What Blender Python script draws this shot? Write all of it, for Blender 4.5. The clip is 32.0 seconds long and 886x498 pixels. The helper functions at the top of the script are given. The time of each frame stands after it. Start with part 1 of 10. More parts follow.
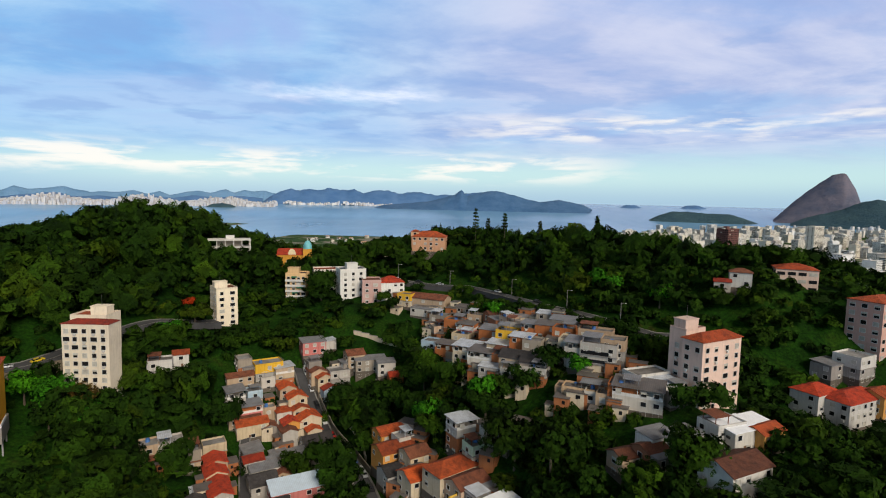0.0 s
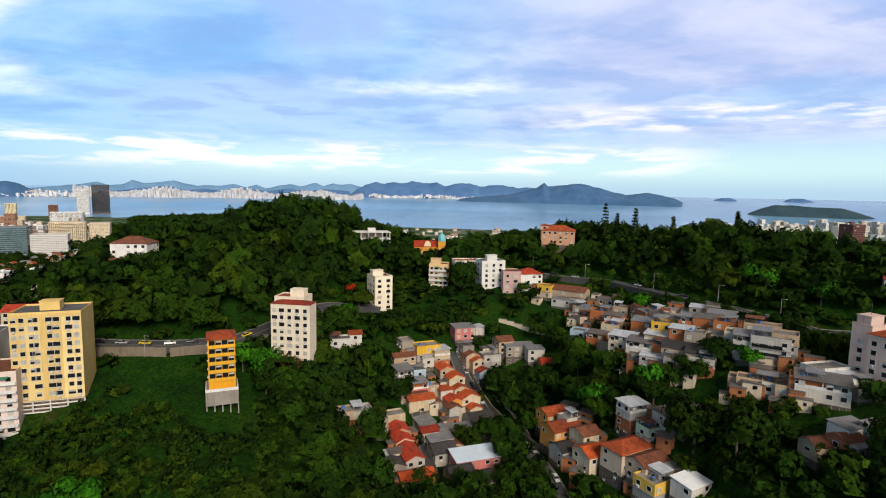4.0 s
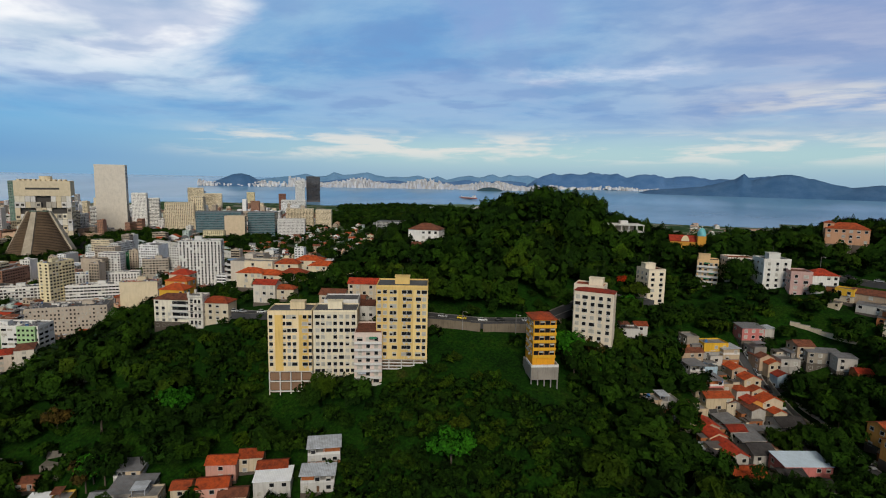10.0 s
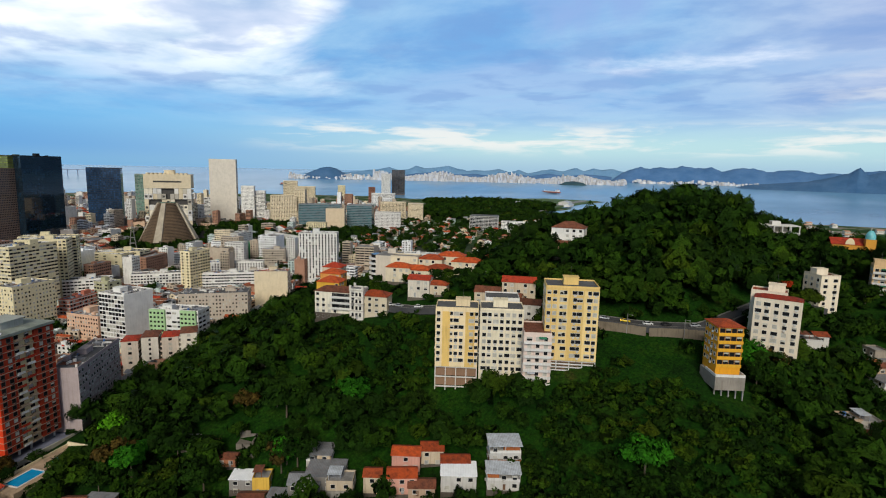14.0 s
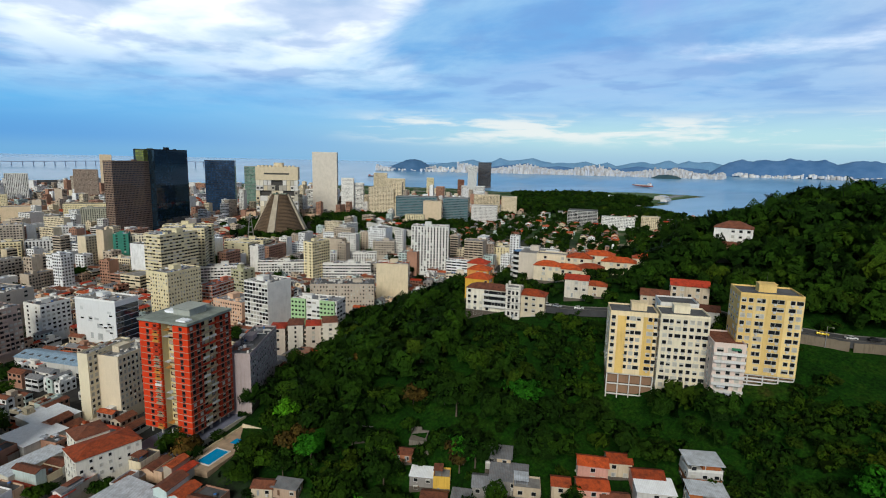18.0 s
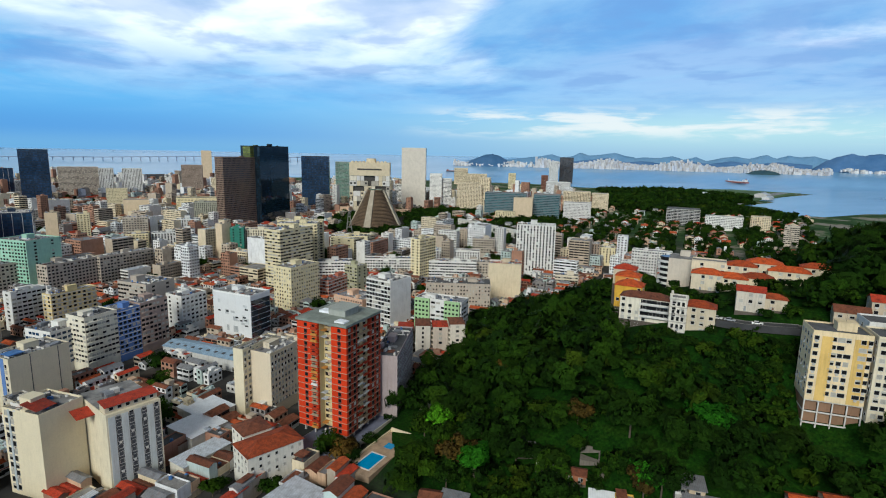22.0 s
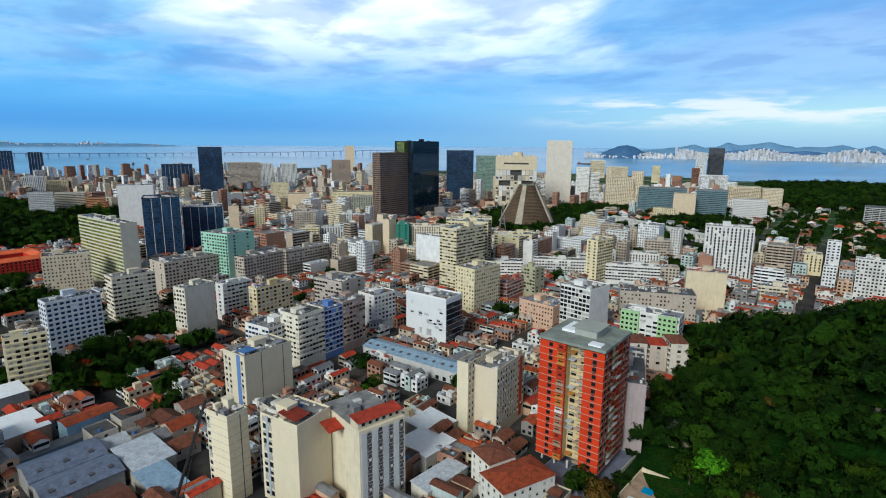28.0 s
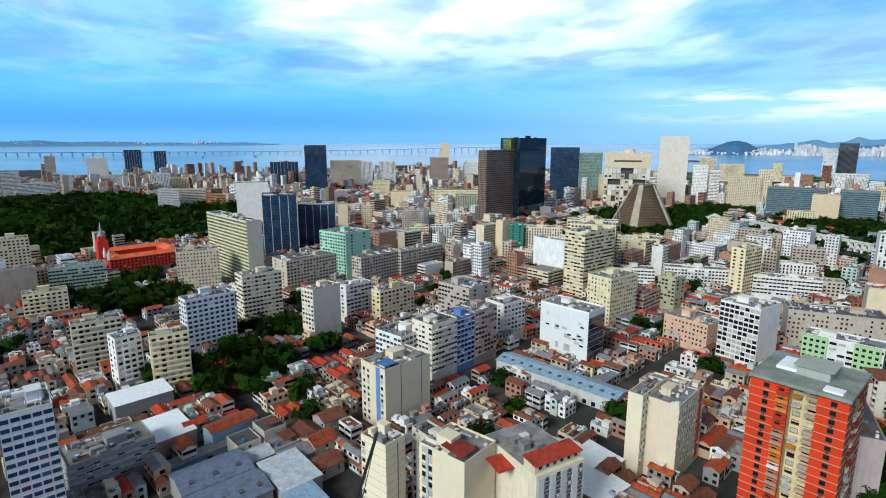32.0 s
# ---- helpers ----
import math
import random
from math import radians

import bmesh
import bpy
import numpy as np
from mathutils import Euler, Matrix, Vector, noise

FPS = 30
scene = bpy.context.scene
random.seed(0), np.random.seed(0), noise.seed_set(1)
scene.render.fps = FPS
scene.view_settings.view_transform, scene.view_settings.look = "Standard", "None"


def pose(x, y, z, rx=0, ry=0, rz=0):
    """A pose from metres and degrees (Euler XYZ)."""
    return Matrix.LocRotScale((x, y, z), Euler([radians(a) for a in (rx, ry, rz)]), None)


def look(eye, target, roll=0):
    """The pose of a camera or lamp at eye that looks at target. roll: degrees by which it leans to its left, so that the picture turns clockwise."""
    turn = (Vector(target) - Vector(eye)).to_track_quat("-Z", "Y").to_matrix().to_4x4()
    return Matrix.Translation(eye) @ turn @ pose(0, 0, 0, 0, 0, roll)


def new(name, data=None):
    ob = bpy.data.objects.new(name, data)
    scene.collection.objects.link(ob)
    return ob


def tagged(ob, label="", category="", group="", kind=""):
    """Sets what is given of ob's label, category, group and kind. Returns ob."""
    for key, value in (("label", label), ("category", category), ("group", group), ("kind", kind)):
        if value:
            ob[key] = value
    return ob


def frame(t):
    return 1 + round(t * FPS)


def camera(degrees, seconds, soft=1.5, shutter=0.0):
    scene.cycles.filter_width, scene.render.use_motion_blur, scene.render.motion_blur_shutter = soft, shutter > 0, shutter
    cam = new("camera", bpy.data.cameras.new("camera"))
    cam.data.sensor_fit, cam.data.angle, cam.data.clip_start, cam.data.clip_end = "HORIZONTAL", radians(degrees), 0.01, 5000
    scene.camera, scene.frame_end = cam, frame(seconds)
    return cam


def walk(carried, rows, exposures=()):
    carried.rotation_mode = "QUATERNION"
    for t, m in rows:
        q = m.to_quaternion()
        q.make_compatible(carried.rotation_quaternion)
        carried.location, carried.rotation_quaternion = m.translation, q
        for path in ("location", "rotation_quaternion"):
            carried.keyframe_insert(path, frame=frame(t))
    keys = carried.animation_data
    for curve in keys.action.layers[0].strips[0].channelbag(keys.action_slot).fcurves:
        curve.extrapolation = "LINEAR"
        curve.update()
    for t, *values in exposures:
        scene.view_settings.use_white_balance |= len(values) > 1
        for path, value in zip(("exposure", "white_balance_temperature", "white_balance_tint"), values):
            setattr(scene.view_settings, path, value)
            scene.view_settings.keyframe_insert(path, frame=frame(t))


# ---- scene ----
cam = camera(78.8, 32.0, soft=1.08)
PATH = [
    (0, (0.02, 0.01, 130.02), (-0.0756, 2.0000, 129.8344), 1.17),
    (0.5, (-4.07, -2.52, 130.24), (-4.2076, -0.5312, 130.0542), 1.14),
    (1, (-8.16, -5.02, 130.46), (-8.3397, -3.0331, 130.2615), 1.12),
    (1.5, (-12.26, -7.49, 130.63), (-12.4717, -5.5072, 130.4299), 1.10),
    (2, (-16.35, -9.93, 130.72), (-16.5907, -7.9505, 130.5228), 1.10),
    (2.5, (-20.44, -12.34, 130.80), (-20.7064, -10.3675, 130.5982), 1.09),
    (3, (-24.52, -14.76, 130.90), (-24.8172, -12.7882, 130.6892), 1.09),
    (3.5, (-28.61, -17.18, 130.95), (-28.9414, -15.2239, 130.7364), 1.09),
    (5.5, (-45.16, -26.87, 130.87), (-45.6695, -24.9457, 130.6379), 1.08),
    (6, (-49.28, -29.27, 130.79), (-49.8240, -27.3586, 130.5524), 1.08),
    (6.5, (-53.39, -31.68, 130.68), (-53.9716, -29.7772, 130.4407), 1.09),
    (7, (-57.52, -34.12, 130.59), (-58.1471, -32.2395, 130.3443), 1.09),
    (7.5, (-61.68, -36.64, 130.50), (-62.3601, -34.7777, 130.2557), 1.10),
    (8, (-65.86, -39.21, 130.45), (-66.6072, -37.3698, 130.2048), 1.10),
    (8.5, (-70.04, -41.82, 130.43), (-70.8504, -40.0084, 130.1743), 1.10),
    (9, (-74.19, -44.41, 130.47), (-75.0537, -42.6238, 130.2184), 1.11),
    (9.5, (-78.36, -46.99, 130.57), (-79.2600, -45.2236, 130.3069), 1.13),
    (10, (-82.51, -49.55, 130.69), (-83.4542, -47.8100, 130.4295), 1.14),
    (10.5, (-86.67, -52.11, 130.84), (-87.6500, -50.3900, 130.5683), 1.15),
    (11, (-90.84, -54.62, 131.01), (-91.8558, -52.9117, 130.7426), 1.16),
    (11.5, (-95.04, -57.10, 131.20), (-96.0763, -55.4124, 130.9259), 1.19),
    (12, (-99.25, -59.56, 131.40), (-100.3190, -57.8910, 131.1236), 1.20),
    (12.5, (-103.48, -62.01, 131.61), (-104.5725, -60.3551, 131.3271), 1.21),
    (13, (-107.70, -64.44, 131.80), (-108.8239, -62.8102, 131.5137), 1.23),
    (13.5, (-111.91, -66.87, 131.95), (-113.0602, -65.2531, 131.6605), 1.24),
    (14, (-116.11, -69.29, 132.09), (-117.2860, -67.6961, 131.7988), 1.24),
    (14.5, (-120.34, -71.74, 132.19), (-121.5401, -70.1713, 131.9002), 1.25),
    (16.5, (-137.56, -81.69, 132.36), (-138.8739, -80.2149, 132.0485), 1.33),
    (17, (-141.89, -84.24, 132.45), (-143.2250, -82.7875, 132.1353), 1.32),
    (17.5, (-146.20, -86.81, 132.57), (-147.5662, -85.3869, 132.2555), 1.31),
    (18, (-150.51, -89.36, 132.75), (-151.8931, -87.9592, 132.4257), 1.30),
    (18.5, (-154.80, -91.89, 132.95), (-156.2095, -90.5061, 132.6280), 1.28),
    (19, (-159.08, -94.42, 133.16), (-160.5093, -93.0629, 132.8278), 1.25),
    (19.5, (-163.34, -96.97, 133.35), (-164.7962, -95.6412, 133.0213), 1.24),
    (20, (-167.63, -99.55, 133.55), (-169.1028, -98.2419, 133.2194), 1.25),
    (20.5, (-171.95, -102.15, 133.75), (-173.4533, -100.8720, 133.4129), 1.25),
    (21, (-176.31, -104.77, 133.89), (-177.8256, -103.5196, 133.5461), 1.24),
    (21.5, (-180.63, -107.42, 133.97), (-182.1642, -106.1883, 133.6292), 1.23),
    (22, (-184.96, -110.05, 134.03), (-186.5131, -108.8447, 133.6808), 1.20),
    (22.5, (-189.26, -112.67, 134.15), (-190.8435, -111.4943, 133.8066), 1.17),
    (23, (-193.50, -115.29, 134.37), (-195.1085, -114.1528, 134.0180), 1.13),
    (23.5, (-197.66, -117.92, 134.62), (-199.2890, -116.8152, 134.2649), 1.07),
    (24, (-201.75, -120.56, 134.86), (-203.4032, -119.4947, 134.5046), 1.00),
    (24.5, (-205.82, -123.21, 135.07), (-207.4968, -122.1796, 134.7085), 0.92),
    (25, (-209.98, -125.90, 135.23), (-211.6720, -124.8992, 134.8654), 0.85),
    (25.5, (-214.28, -128.59, 135.35), (-215.9932, -127.6222, 134.9828), 0.78),
    (27.5, (-232.13, -139.18, 135.81), (-233.8876, -138.3137, 135.4299), 0.49),
    (28, (-236.67, -141.79, 135.87), (-238.4454, -140.9557, 135.4871), 0.43),
    (28.5, (-241.30, -144.38, 135.87), (-243.0916, -143.5766, 135.4812), 0.37),
    (29, (-246.00, -146.90, 135.86), (-247.8070, -146.1365, 135.4685), 0.32),
    (29.5, (-250.70, -149.37, 135.82), (-252.5169, -148.6450, 135.4280), 0.27),
    (30, (-255.34, -151.81, 135.76), (-257.1785, -151.1288, 135.3578), 0.21),
    (30.5, (-259.94, -154.23, 135.71), (-261.7891, -153.5908, 135.3153), 0.16),
    (31, (-264.53, -156.67, 135.73), (-266.3897, -156.0646, 135.3280), 0.11),
    (31.5, (-269.09, -159.15, 135.72), (-270.9691, -158.5792, 135.3179), 0.06),
    (32, (-273.64, -161.66, 135.67), (-275.5267, -161.1184, 135.2755), 0.02),
]
walk(cam, [(t, look(eye, target, roll)) for t, eye, target, roll in PATH],
     exposures=((0, -0.10, 6650, 13), (1, -0.02, 6650, 13), (3.5, 0.10, 6650, 14), (6, 0.15, 6650, 14), (7.5, -0.22, 6500, 13), (9, -0.65, 6420, 12), (10.5, -0.45, 6350, 11), (12, -0.29, 6300, 11), (14, -0.26, 6250, 10), (19, -0.28, 5980, 7), (25, -0.20, 5660, 5), (28, -0.20, 5570, 5), (30, -0.05, 5510, 5), (32, 0.08, 5470, 5)))

# ---- world, sun, exposure ----
SUN_FROM = Vector((0.45, -0.71, 0.54)).normalized()
sun = new("sun", bpy.data.lights.new("sun", "SUN"))
sun.data.energy, sun.data.angle, sun.data.color = 3.7, radians(24), (1.0, 0.92, 0.77)
sun.matrix_world = look((0, 0, 900), Vector((0, 0, 900)) - SUN_FROM)


def build_world():
    w = bpy.data.worlds.new("sky")
    scene.world = w
    w.use_nodes = True
    nt = w.node_tree
    nt.nodes.clear()
    N, link = nt.nodes.new, nt.links.new
    out, bg = N("ShaderNodeOutputWorld"), N("ShaderNodeBackground")
    sky = N("ShaderNodeTexSky")
    sky.sky_type, sky.sun_disc = "NISHITA", False
    sky.sun_elevation = math.asin(SUN_FROM.z)
    sky.sun_rotation = math.atan2(SUN_FROM.x, SUN_FROM.y)
    sky.air_density, sky.dust_density, sky.ozone_density = 1.0, 0.6, 3.0
    co, sep = N("ShaderNodeTexCoord"), N("ShaderNodeSeparateXYZ")
    link(co.outputs["Generated"], sep.inputs[0])

    def math_node(op, a, b=None, clamp=False):
        n = N("ShaderNodeMath")
        n.operation, n.use_clamp = op, clamp
        for i, v in enumerate((a, b)):
            if v is None:
                continue
            if isinstance(v, (int, float)):
                n.inputs[i].default_value = v
            else:
                link(v, n.inputs[i])
        return n.outputs[0]

    up = math_node("MAXIMUM", sep.outputs[2], 0.0)
    den = math_node("ADD", up, 0.09)
    comb = N("ShaderNodeCombineXYZ")
    link(math_node("DIVIDE", sep.outputs[0], den), comb.inputs[0])
    link(math_node("DIVIDE", sep.outputs[1], den), comb.inputs[1])
    turn = N("ShaderNodeMapping")
    turn.inputs["Rotation"].default_value = (0, 0, radians(-38))
    turn.inputs["Scale"].default_value = (0.9, 1.0, 1)
    link(comb.outputs[0], turn.inputs[0])

    def fbm(scale, detail, rough, dist, shift):
        m = N("ShaderNodeMapping")
        m.inputs["Location"].default_value = shift
        link(turn.outputs[0], m.inputs[0])
        n = N("ShaderNodeTexNoise")
        n.inputs["Scale"].default_value, n.inputs["Detail"].default_value = scale, detail
        n.inputs["Roughness"].default_value, n.inputs["Distortion"].default_value = rough, dist
        link(m.outputs[0], n.inputs["Vector"])
        return n.outputs["Fac"]

    def ramp(fac, *stops):
        r = N("ShaderNodeValToRGB")
        r.color_ramp.interpolation = "EASE"
        while len(r.color_ramp.elements) < len(stops):
            r.color_ramp.elements.new(0.5)
        for e, (p, c) in zip(r.color_ramp.elements, stops):
            e.position, e.color = p, (*c, 1)
        link(fac, r.inputs[0])
        return r.outputs[0]

    def mix(fac, a, b):
        n = N("ShaderNodeMix")
        n.data_type = "RGBA"
        link(fac, n.inputs[0])
        link(a, n.inputs[6]), link(b, n.inputs[7])
        return n.outputs[2]

    scaled = N("ShaderNodeMix")
    scaled.data_type, scaled.blend_type = "RGBA", "MULTIPLY"
    scaled.inputs[0].default_value = 1.0
    link(sky.outputs[0], scaled.inputs[6])
    scaled.inputs[7].default_value = (0.125, 0.125, 0.125, 1)
    # clear sky: pale and greenish low in the south-east, deep blue low in the north
    south = ramp(sep.outputs[2], (0.0, (0.42, 0.68, 0.88)), (0.045, (0.60, 0.90, 0.94)), (0.12, (0.46, 0.68, 1.0)), (0.30, (0.38, 0.57, 0.98)))
    north = ramp(sep.outputs[2], (0.0, (0.18, 0.52, 0.90)), (0.03, (0.08, 0.40, 0.90)), (0.09, (0.15, 0.58, 1.05)), (0.22, (0.32, 0.76, 1.08)))
    side = N("ShaderNodeVectorMath")
    side.operation = "DOT_PRODUCT"
    side.inputs[1].default_value = (-0.93, -0.36, 0)
    link(co.outputs["Generated"], side.inputs[0])
    turnfac = ramp(side.outputs["Value"], (0.10, (0, 0, 0)), (0.95, (1, 1, 1)))
    clear = mix(turnfac, south, north)
    half = N("ShaderNodeMix")
    half.data_type = "RGBA"
    half.inputs[0].default_value = 0.85
    link(scaled.outputs[2], half.inputs[6]), link(clear, half.inputs[7])
    # cloud sheet, grey-blue underneath, with bright torn patches
    sheet = ramp(fbm(0.62, 9, 0.60, 0.5, (3.1, 1.7, 0)), (0.33, (0, 0, 0)), (0.54, (1, 1, 1)))
    # a broad bright break in the cloud high in the north-west
    glow = N("ShaderNodeVectorMath")
    glow.operation = "DOT_PRODUCT"
    glow.inputs[1].default_value = Vector((-0.88, 0.30, 0.38)).normalized()
    link(co.outputs["Generated"], glow.inputs[0])
    lift = ramp(glow.outputs["Value"], (0.87, (0, 0, 0)), (0.985, (1, 1, 1)))
    torn = math_node("ADD", fbm(0.52, 9, 0.60, 0.4, (7.4, 2.2, 0)), math_node("MULTIPLY", lift, 0.37))
    patches = ramp(torn, (0.55, (0, 0, 0)), (0.78, (1, 1, 1)))
    grey = ramp(fbm(0.9, 8, 0.62, 0.4, (1.4, 5.2, 0)), (0.32, (0.20, 0.50, 0.92)), (0.66, (0.48, 0.77, 1.04)))
    lilac = ramp(fbm(0.9, 8, 0.62, 0.4, (1.4, 5.2, 0)), (0.32, (0.40, 0.51, 0.83)), (0.66, (0.74, 0.79, 0.97)))
    grey = mix(ramp(math_node("ADD", side.outputs["Value"], 0.6), (0.1, (0, 0, 0)), (0.6, (1, 1, 1))), lilac, grey)
    white = ramp(fbm(1.5, 6, 0.5, 0.2, (4.4, 0.2, 0)), (0.3, (0.72, 0.88, 1.06)), (0.60, (1.5, 1.48, 1.45)))
    low = ramp(sep.outputs[2], (0.08, (0, 0, 0)), (0.22, (1, 1, 1)))
    lowgrey = ramp(sep.outputs[2], (0.045, (0, 0, 0)), (0.13, (1, 1, 1)))
    col = mix(math_node("MULTIPLY", sheet, math_node("MULTIPLY", lowgrey, 0.80)), half.outputs[2], grey)
    col = mix(math_node("MULTIPLY", patches, math_node("MULTIPLY", low, 0.92)), col, white)
    # low ragged banks of bright cloud over the eastern bay, drawn out along the horizon
    flat = N("ShaderNodeMapping")
    flat.inputs["Scale"].default_value = (4.6, 4.6, 32)
    link(co.outputs["Generated"], flat.inputs[0])
    torn_bank = N("ShaderNodeTexNoise")
    torn_bank.inputs["Scale"].default_value, torn_bank.inputs["Detail"].default_value = 1.5, 8
    torn_bank.inputs["Roughness"].default_value, torn_bank.inputs["Distortion"].default_value = 0.54, 0.3
    link(flat.outputs[0], torn_bank.inputs["Vector"])
    rag = torn_bank.outputs["Fac"]
    shade = ramp(fbm(1.9, 5, 0.52, 0.2, (5.3, 0.8, 0)), (0.38, (1, 1, 1)), (0.54, (0, 0, 0)))
    wide = ramp(sep.outputs[2], (0.07, (0, 0, 0)), (0.13, (1, 1, 1)), (0.24, (1, 1, 1)), (0.36, (0, 0, 0)))
    dusk = N("ShaderNodeRGB")
    dusk.outputs[0].default_value = (0.24, 0.43, 0.82, 1)
    col = mix(math_node("MULTIPLY", shade, math_node("MULTIPLY", wide, 0.45)), col, dusk.outputs[0])
    pale = N("ShaderNodeRGB")
    pale.outputs[0].default_value = (1.12, 1.10, 1.02, 1)
    for az, reach, z0, z1, cut, most in ((-20, 0.84, 0.036, 0.082, 0.44, 0.85), (21, 0.93, 0.105, 0.150, 0.47, 0.75)):
        aim = N("ShaderNodeVectorMath")
        aim.operation = "DOT_PRODUCT"
        aim.inputs[1].default_value = (math.sin(radians(az)), math.cos(radians(az)), 0)
        link(co.outputs["Generated"], aim.inputs[0])
        near = ramp(aim.outputs["Value"], (reach - 0.06, (0, 0, 0)), (reach + 0.06, (1, 1, 1)))
        band = ramp(sep.outputs[2], (z0 - 0.014, (0, 0, 0)), (z0 + 0.012, (1, 1, 1)), (z1 - 0.016, (1, 1, 1)), (z1 + 0.010, (0, 0, 0)))
        tuft = ramp(rag, (cut, (0, 0, 0)), (cut + 0.16, (most,) * 3))
        col = mix(math_node("MULTIPLY", math_node("MULTIPLY", near, band), tuft), col, pale.outputs[0])
    # thick neutral cloud added overhead, out of view, to cut the fill light
    over = ramp(sep.outputs[2], (0.34, (0, 0, 0)), (0.52, (1, 1, 1)))
    lid = ramp(fbm(1.1, 4, 0.5, 0.2, (2.4, 8.2, 0)), (0.3, (0.11, 0.11, 0.11)), (0.7, (0.19, 0.188, 0.18)))
    col = mix(over, col, lid)
    link(col, bg.inputs["Color"])
    bg.inputs["Strength"].default_value = 1.0
    link(bg.outputs[0], out.inputs[0])


build_world()

# ---- materials ----
def shader(name):
    m = bpy.data.materials.new(name)
    m.use_nodes = True
    nt = m.node_tree
    return m, nt, nt.nodes["Principled BSDF"]


def noise_node(nt, scale, detail=4, rough=0.6, stretch=(1, 1, 1), obj=True):
    co, mp, n = nt.nodes.new("ShaderNodeTexCoord"), nt.nodes.new("ShaderNodeMapping"), nt.nodes.new("ShaderNodeTexNoise")
    mp.inputs["Scale"].default_value = stretch
    geo = nt.nodes.new("ShaderNodeNewGeometry")
    nt.links.new(co.outputs["Object"] if obj else geo.outputs["Position"], mp.inputs[0])
    nt.links.new(mp.outputs[0], n.inputs["Vector"])
    n.inputs["Scale"].default_value, n.inputs["Detail"].default_value, n.inputs["Roughness"].default_value = scale, detail, rough
    return n.outputs["Fac"]


def ramp_node(nt, fac, stops):
    r = nt.nodes.new("ShaderNodeValToRGB")
    while len(r.color_ramp.elements) < len(stops):
        r.color_ramp.elements.new(0.5)
    for e, (p, c) in zip(r.color_ramp.elements, stops):
        e.position = p
        e.color = (*c, 1) if len(c) == 3 else c
    nt.links.new(fac, r.inputs[0])
    return r.outputs[0]


def blend(nt, kind, fac, a, b):
    n = nt.nodes.new("ShaderNodeMix")
    n.data_type, n.blend_type = "RGBA", kind
    if isinstance(fac, (int, float)):
        n.inputs[0].default_value = fac
    else:
        nt.links.new(fac, n.inputs[0])
    for i, v in ((6, a), (7, b)):
        if isinstance(v, tuple):
            n.inputs[i].default_value = (*v, 1)
        else:
            nt.links.new(v, n.inputs[i])
    return n.outputs[2]


def bump(nt, bsdf, fac, strength, dist):
    b = nt.nodes.new("ShaderNodeBump")
    b.inputs["Strength"].default_value, b.inputs["Distance"].default_value = strength, dist
    nt.links.new(fac, b.inputs["Height"])
    nt.links.new(b.outputs[0], bsdf.inputs["Normal"])


def scaled(c, k):
    return tuple(min(1.0, v * k) for v in c)


MATS = {}


def plaster(c, rough=0.85, dirt=0.55):
    """Painted render with rain streaks, patches and fine grain."""
    key = ("plaster", c, dirt)
    if key in MATS:
        return MATS[key]
    m, nt, p = shader("painted_render")
    streak = ramp_node(nt, noise_node(nt, 1.0, 4, 0.6, (1.5, 1.5, 0.11), False), [(0.50, (1, 1, 1)), (0.80, (1 - dirt * 0.40, 1 - dirt * 0.44, 1 - dirt * 0.48))])
    patch = ramp_node(nt, noise_node(nt, 0.16, 5, 0.65, obj=False), [(0.34, (1 - dirt * 0.22,) * 3), (0.58, (1, 1, 1))])
    fine = ramp_node(nt, noise_node(nt, 1.6, 3, 0.6, obj=False), [(0.3, (0.92,) * 3), (0.7, (1.0,) * 3)])
    info = nt.nodes.new("ShaderNodeObjectInfo")
    own = ramp_node(nt, info.outputs["Random"], [(0, (0.84, 0.84, 0.85)), (1, (1.0, 0.99, 0.97))])
    col = blend(nt, "MULTIPLY", 1.0, blend(nt, "MULTIPLY", 1.0, blend(nt, "MULTIPLY", 1.0, c, streak), patch), blend(nt, "MULTIPLY", 1.0, fine, own))
    nt.links.new(col, p.inputs["Base Color"])
    p.inputs["Roughness"].default_value = rough
    p.inputs["Specular IOR Level"].default_value = 0.2
    bump(nt, p, noise_node(nt, 3.0, 4, 0.7, obj=False), 0.25, 0.05)
    MATS[key] = m
    return m


def simple(name, c, rough=0.6, metal=0.0, scale=0.4, amount=0.35, stretch=(1, 1, 1), obj=False):
    key = (name, c)
    if key in MATS:
        return MATS[key]
    m, nt, p = shader(name)
    v = ramp_node(nt, noise_node(nt, scale, 5, 0.65, stretch, obj), [(0.3, scaled(c, 1 - amount)), (0.7, scaled(c, 1 + amount * 0.5))])
    v2 = ramp_node(nt, noise_node(nt, scale * 9, 3, 0.6, stretch, obj), [(0.25, (0.82,) * 3), (0.75, (1, 1, 1))])
    nt.links.new(blend(nt, "MULTIPLY", 1.0, v, v2), p.inputs["Base Color"])
    p.inputs["Roughness"].default_value, p.inputs["Metallic"].default_value = rough, metal
    MATS[key] = m
    return m


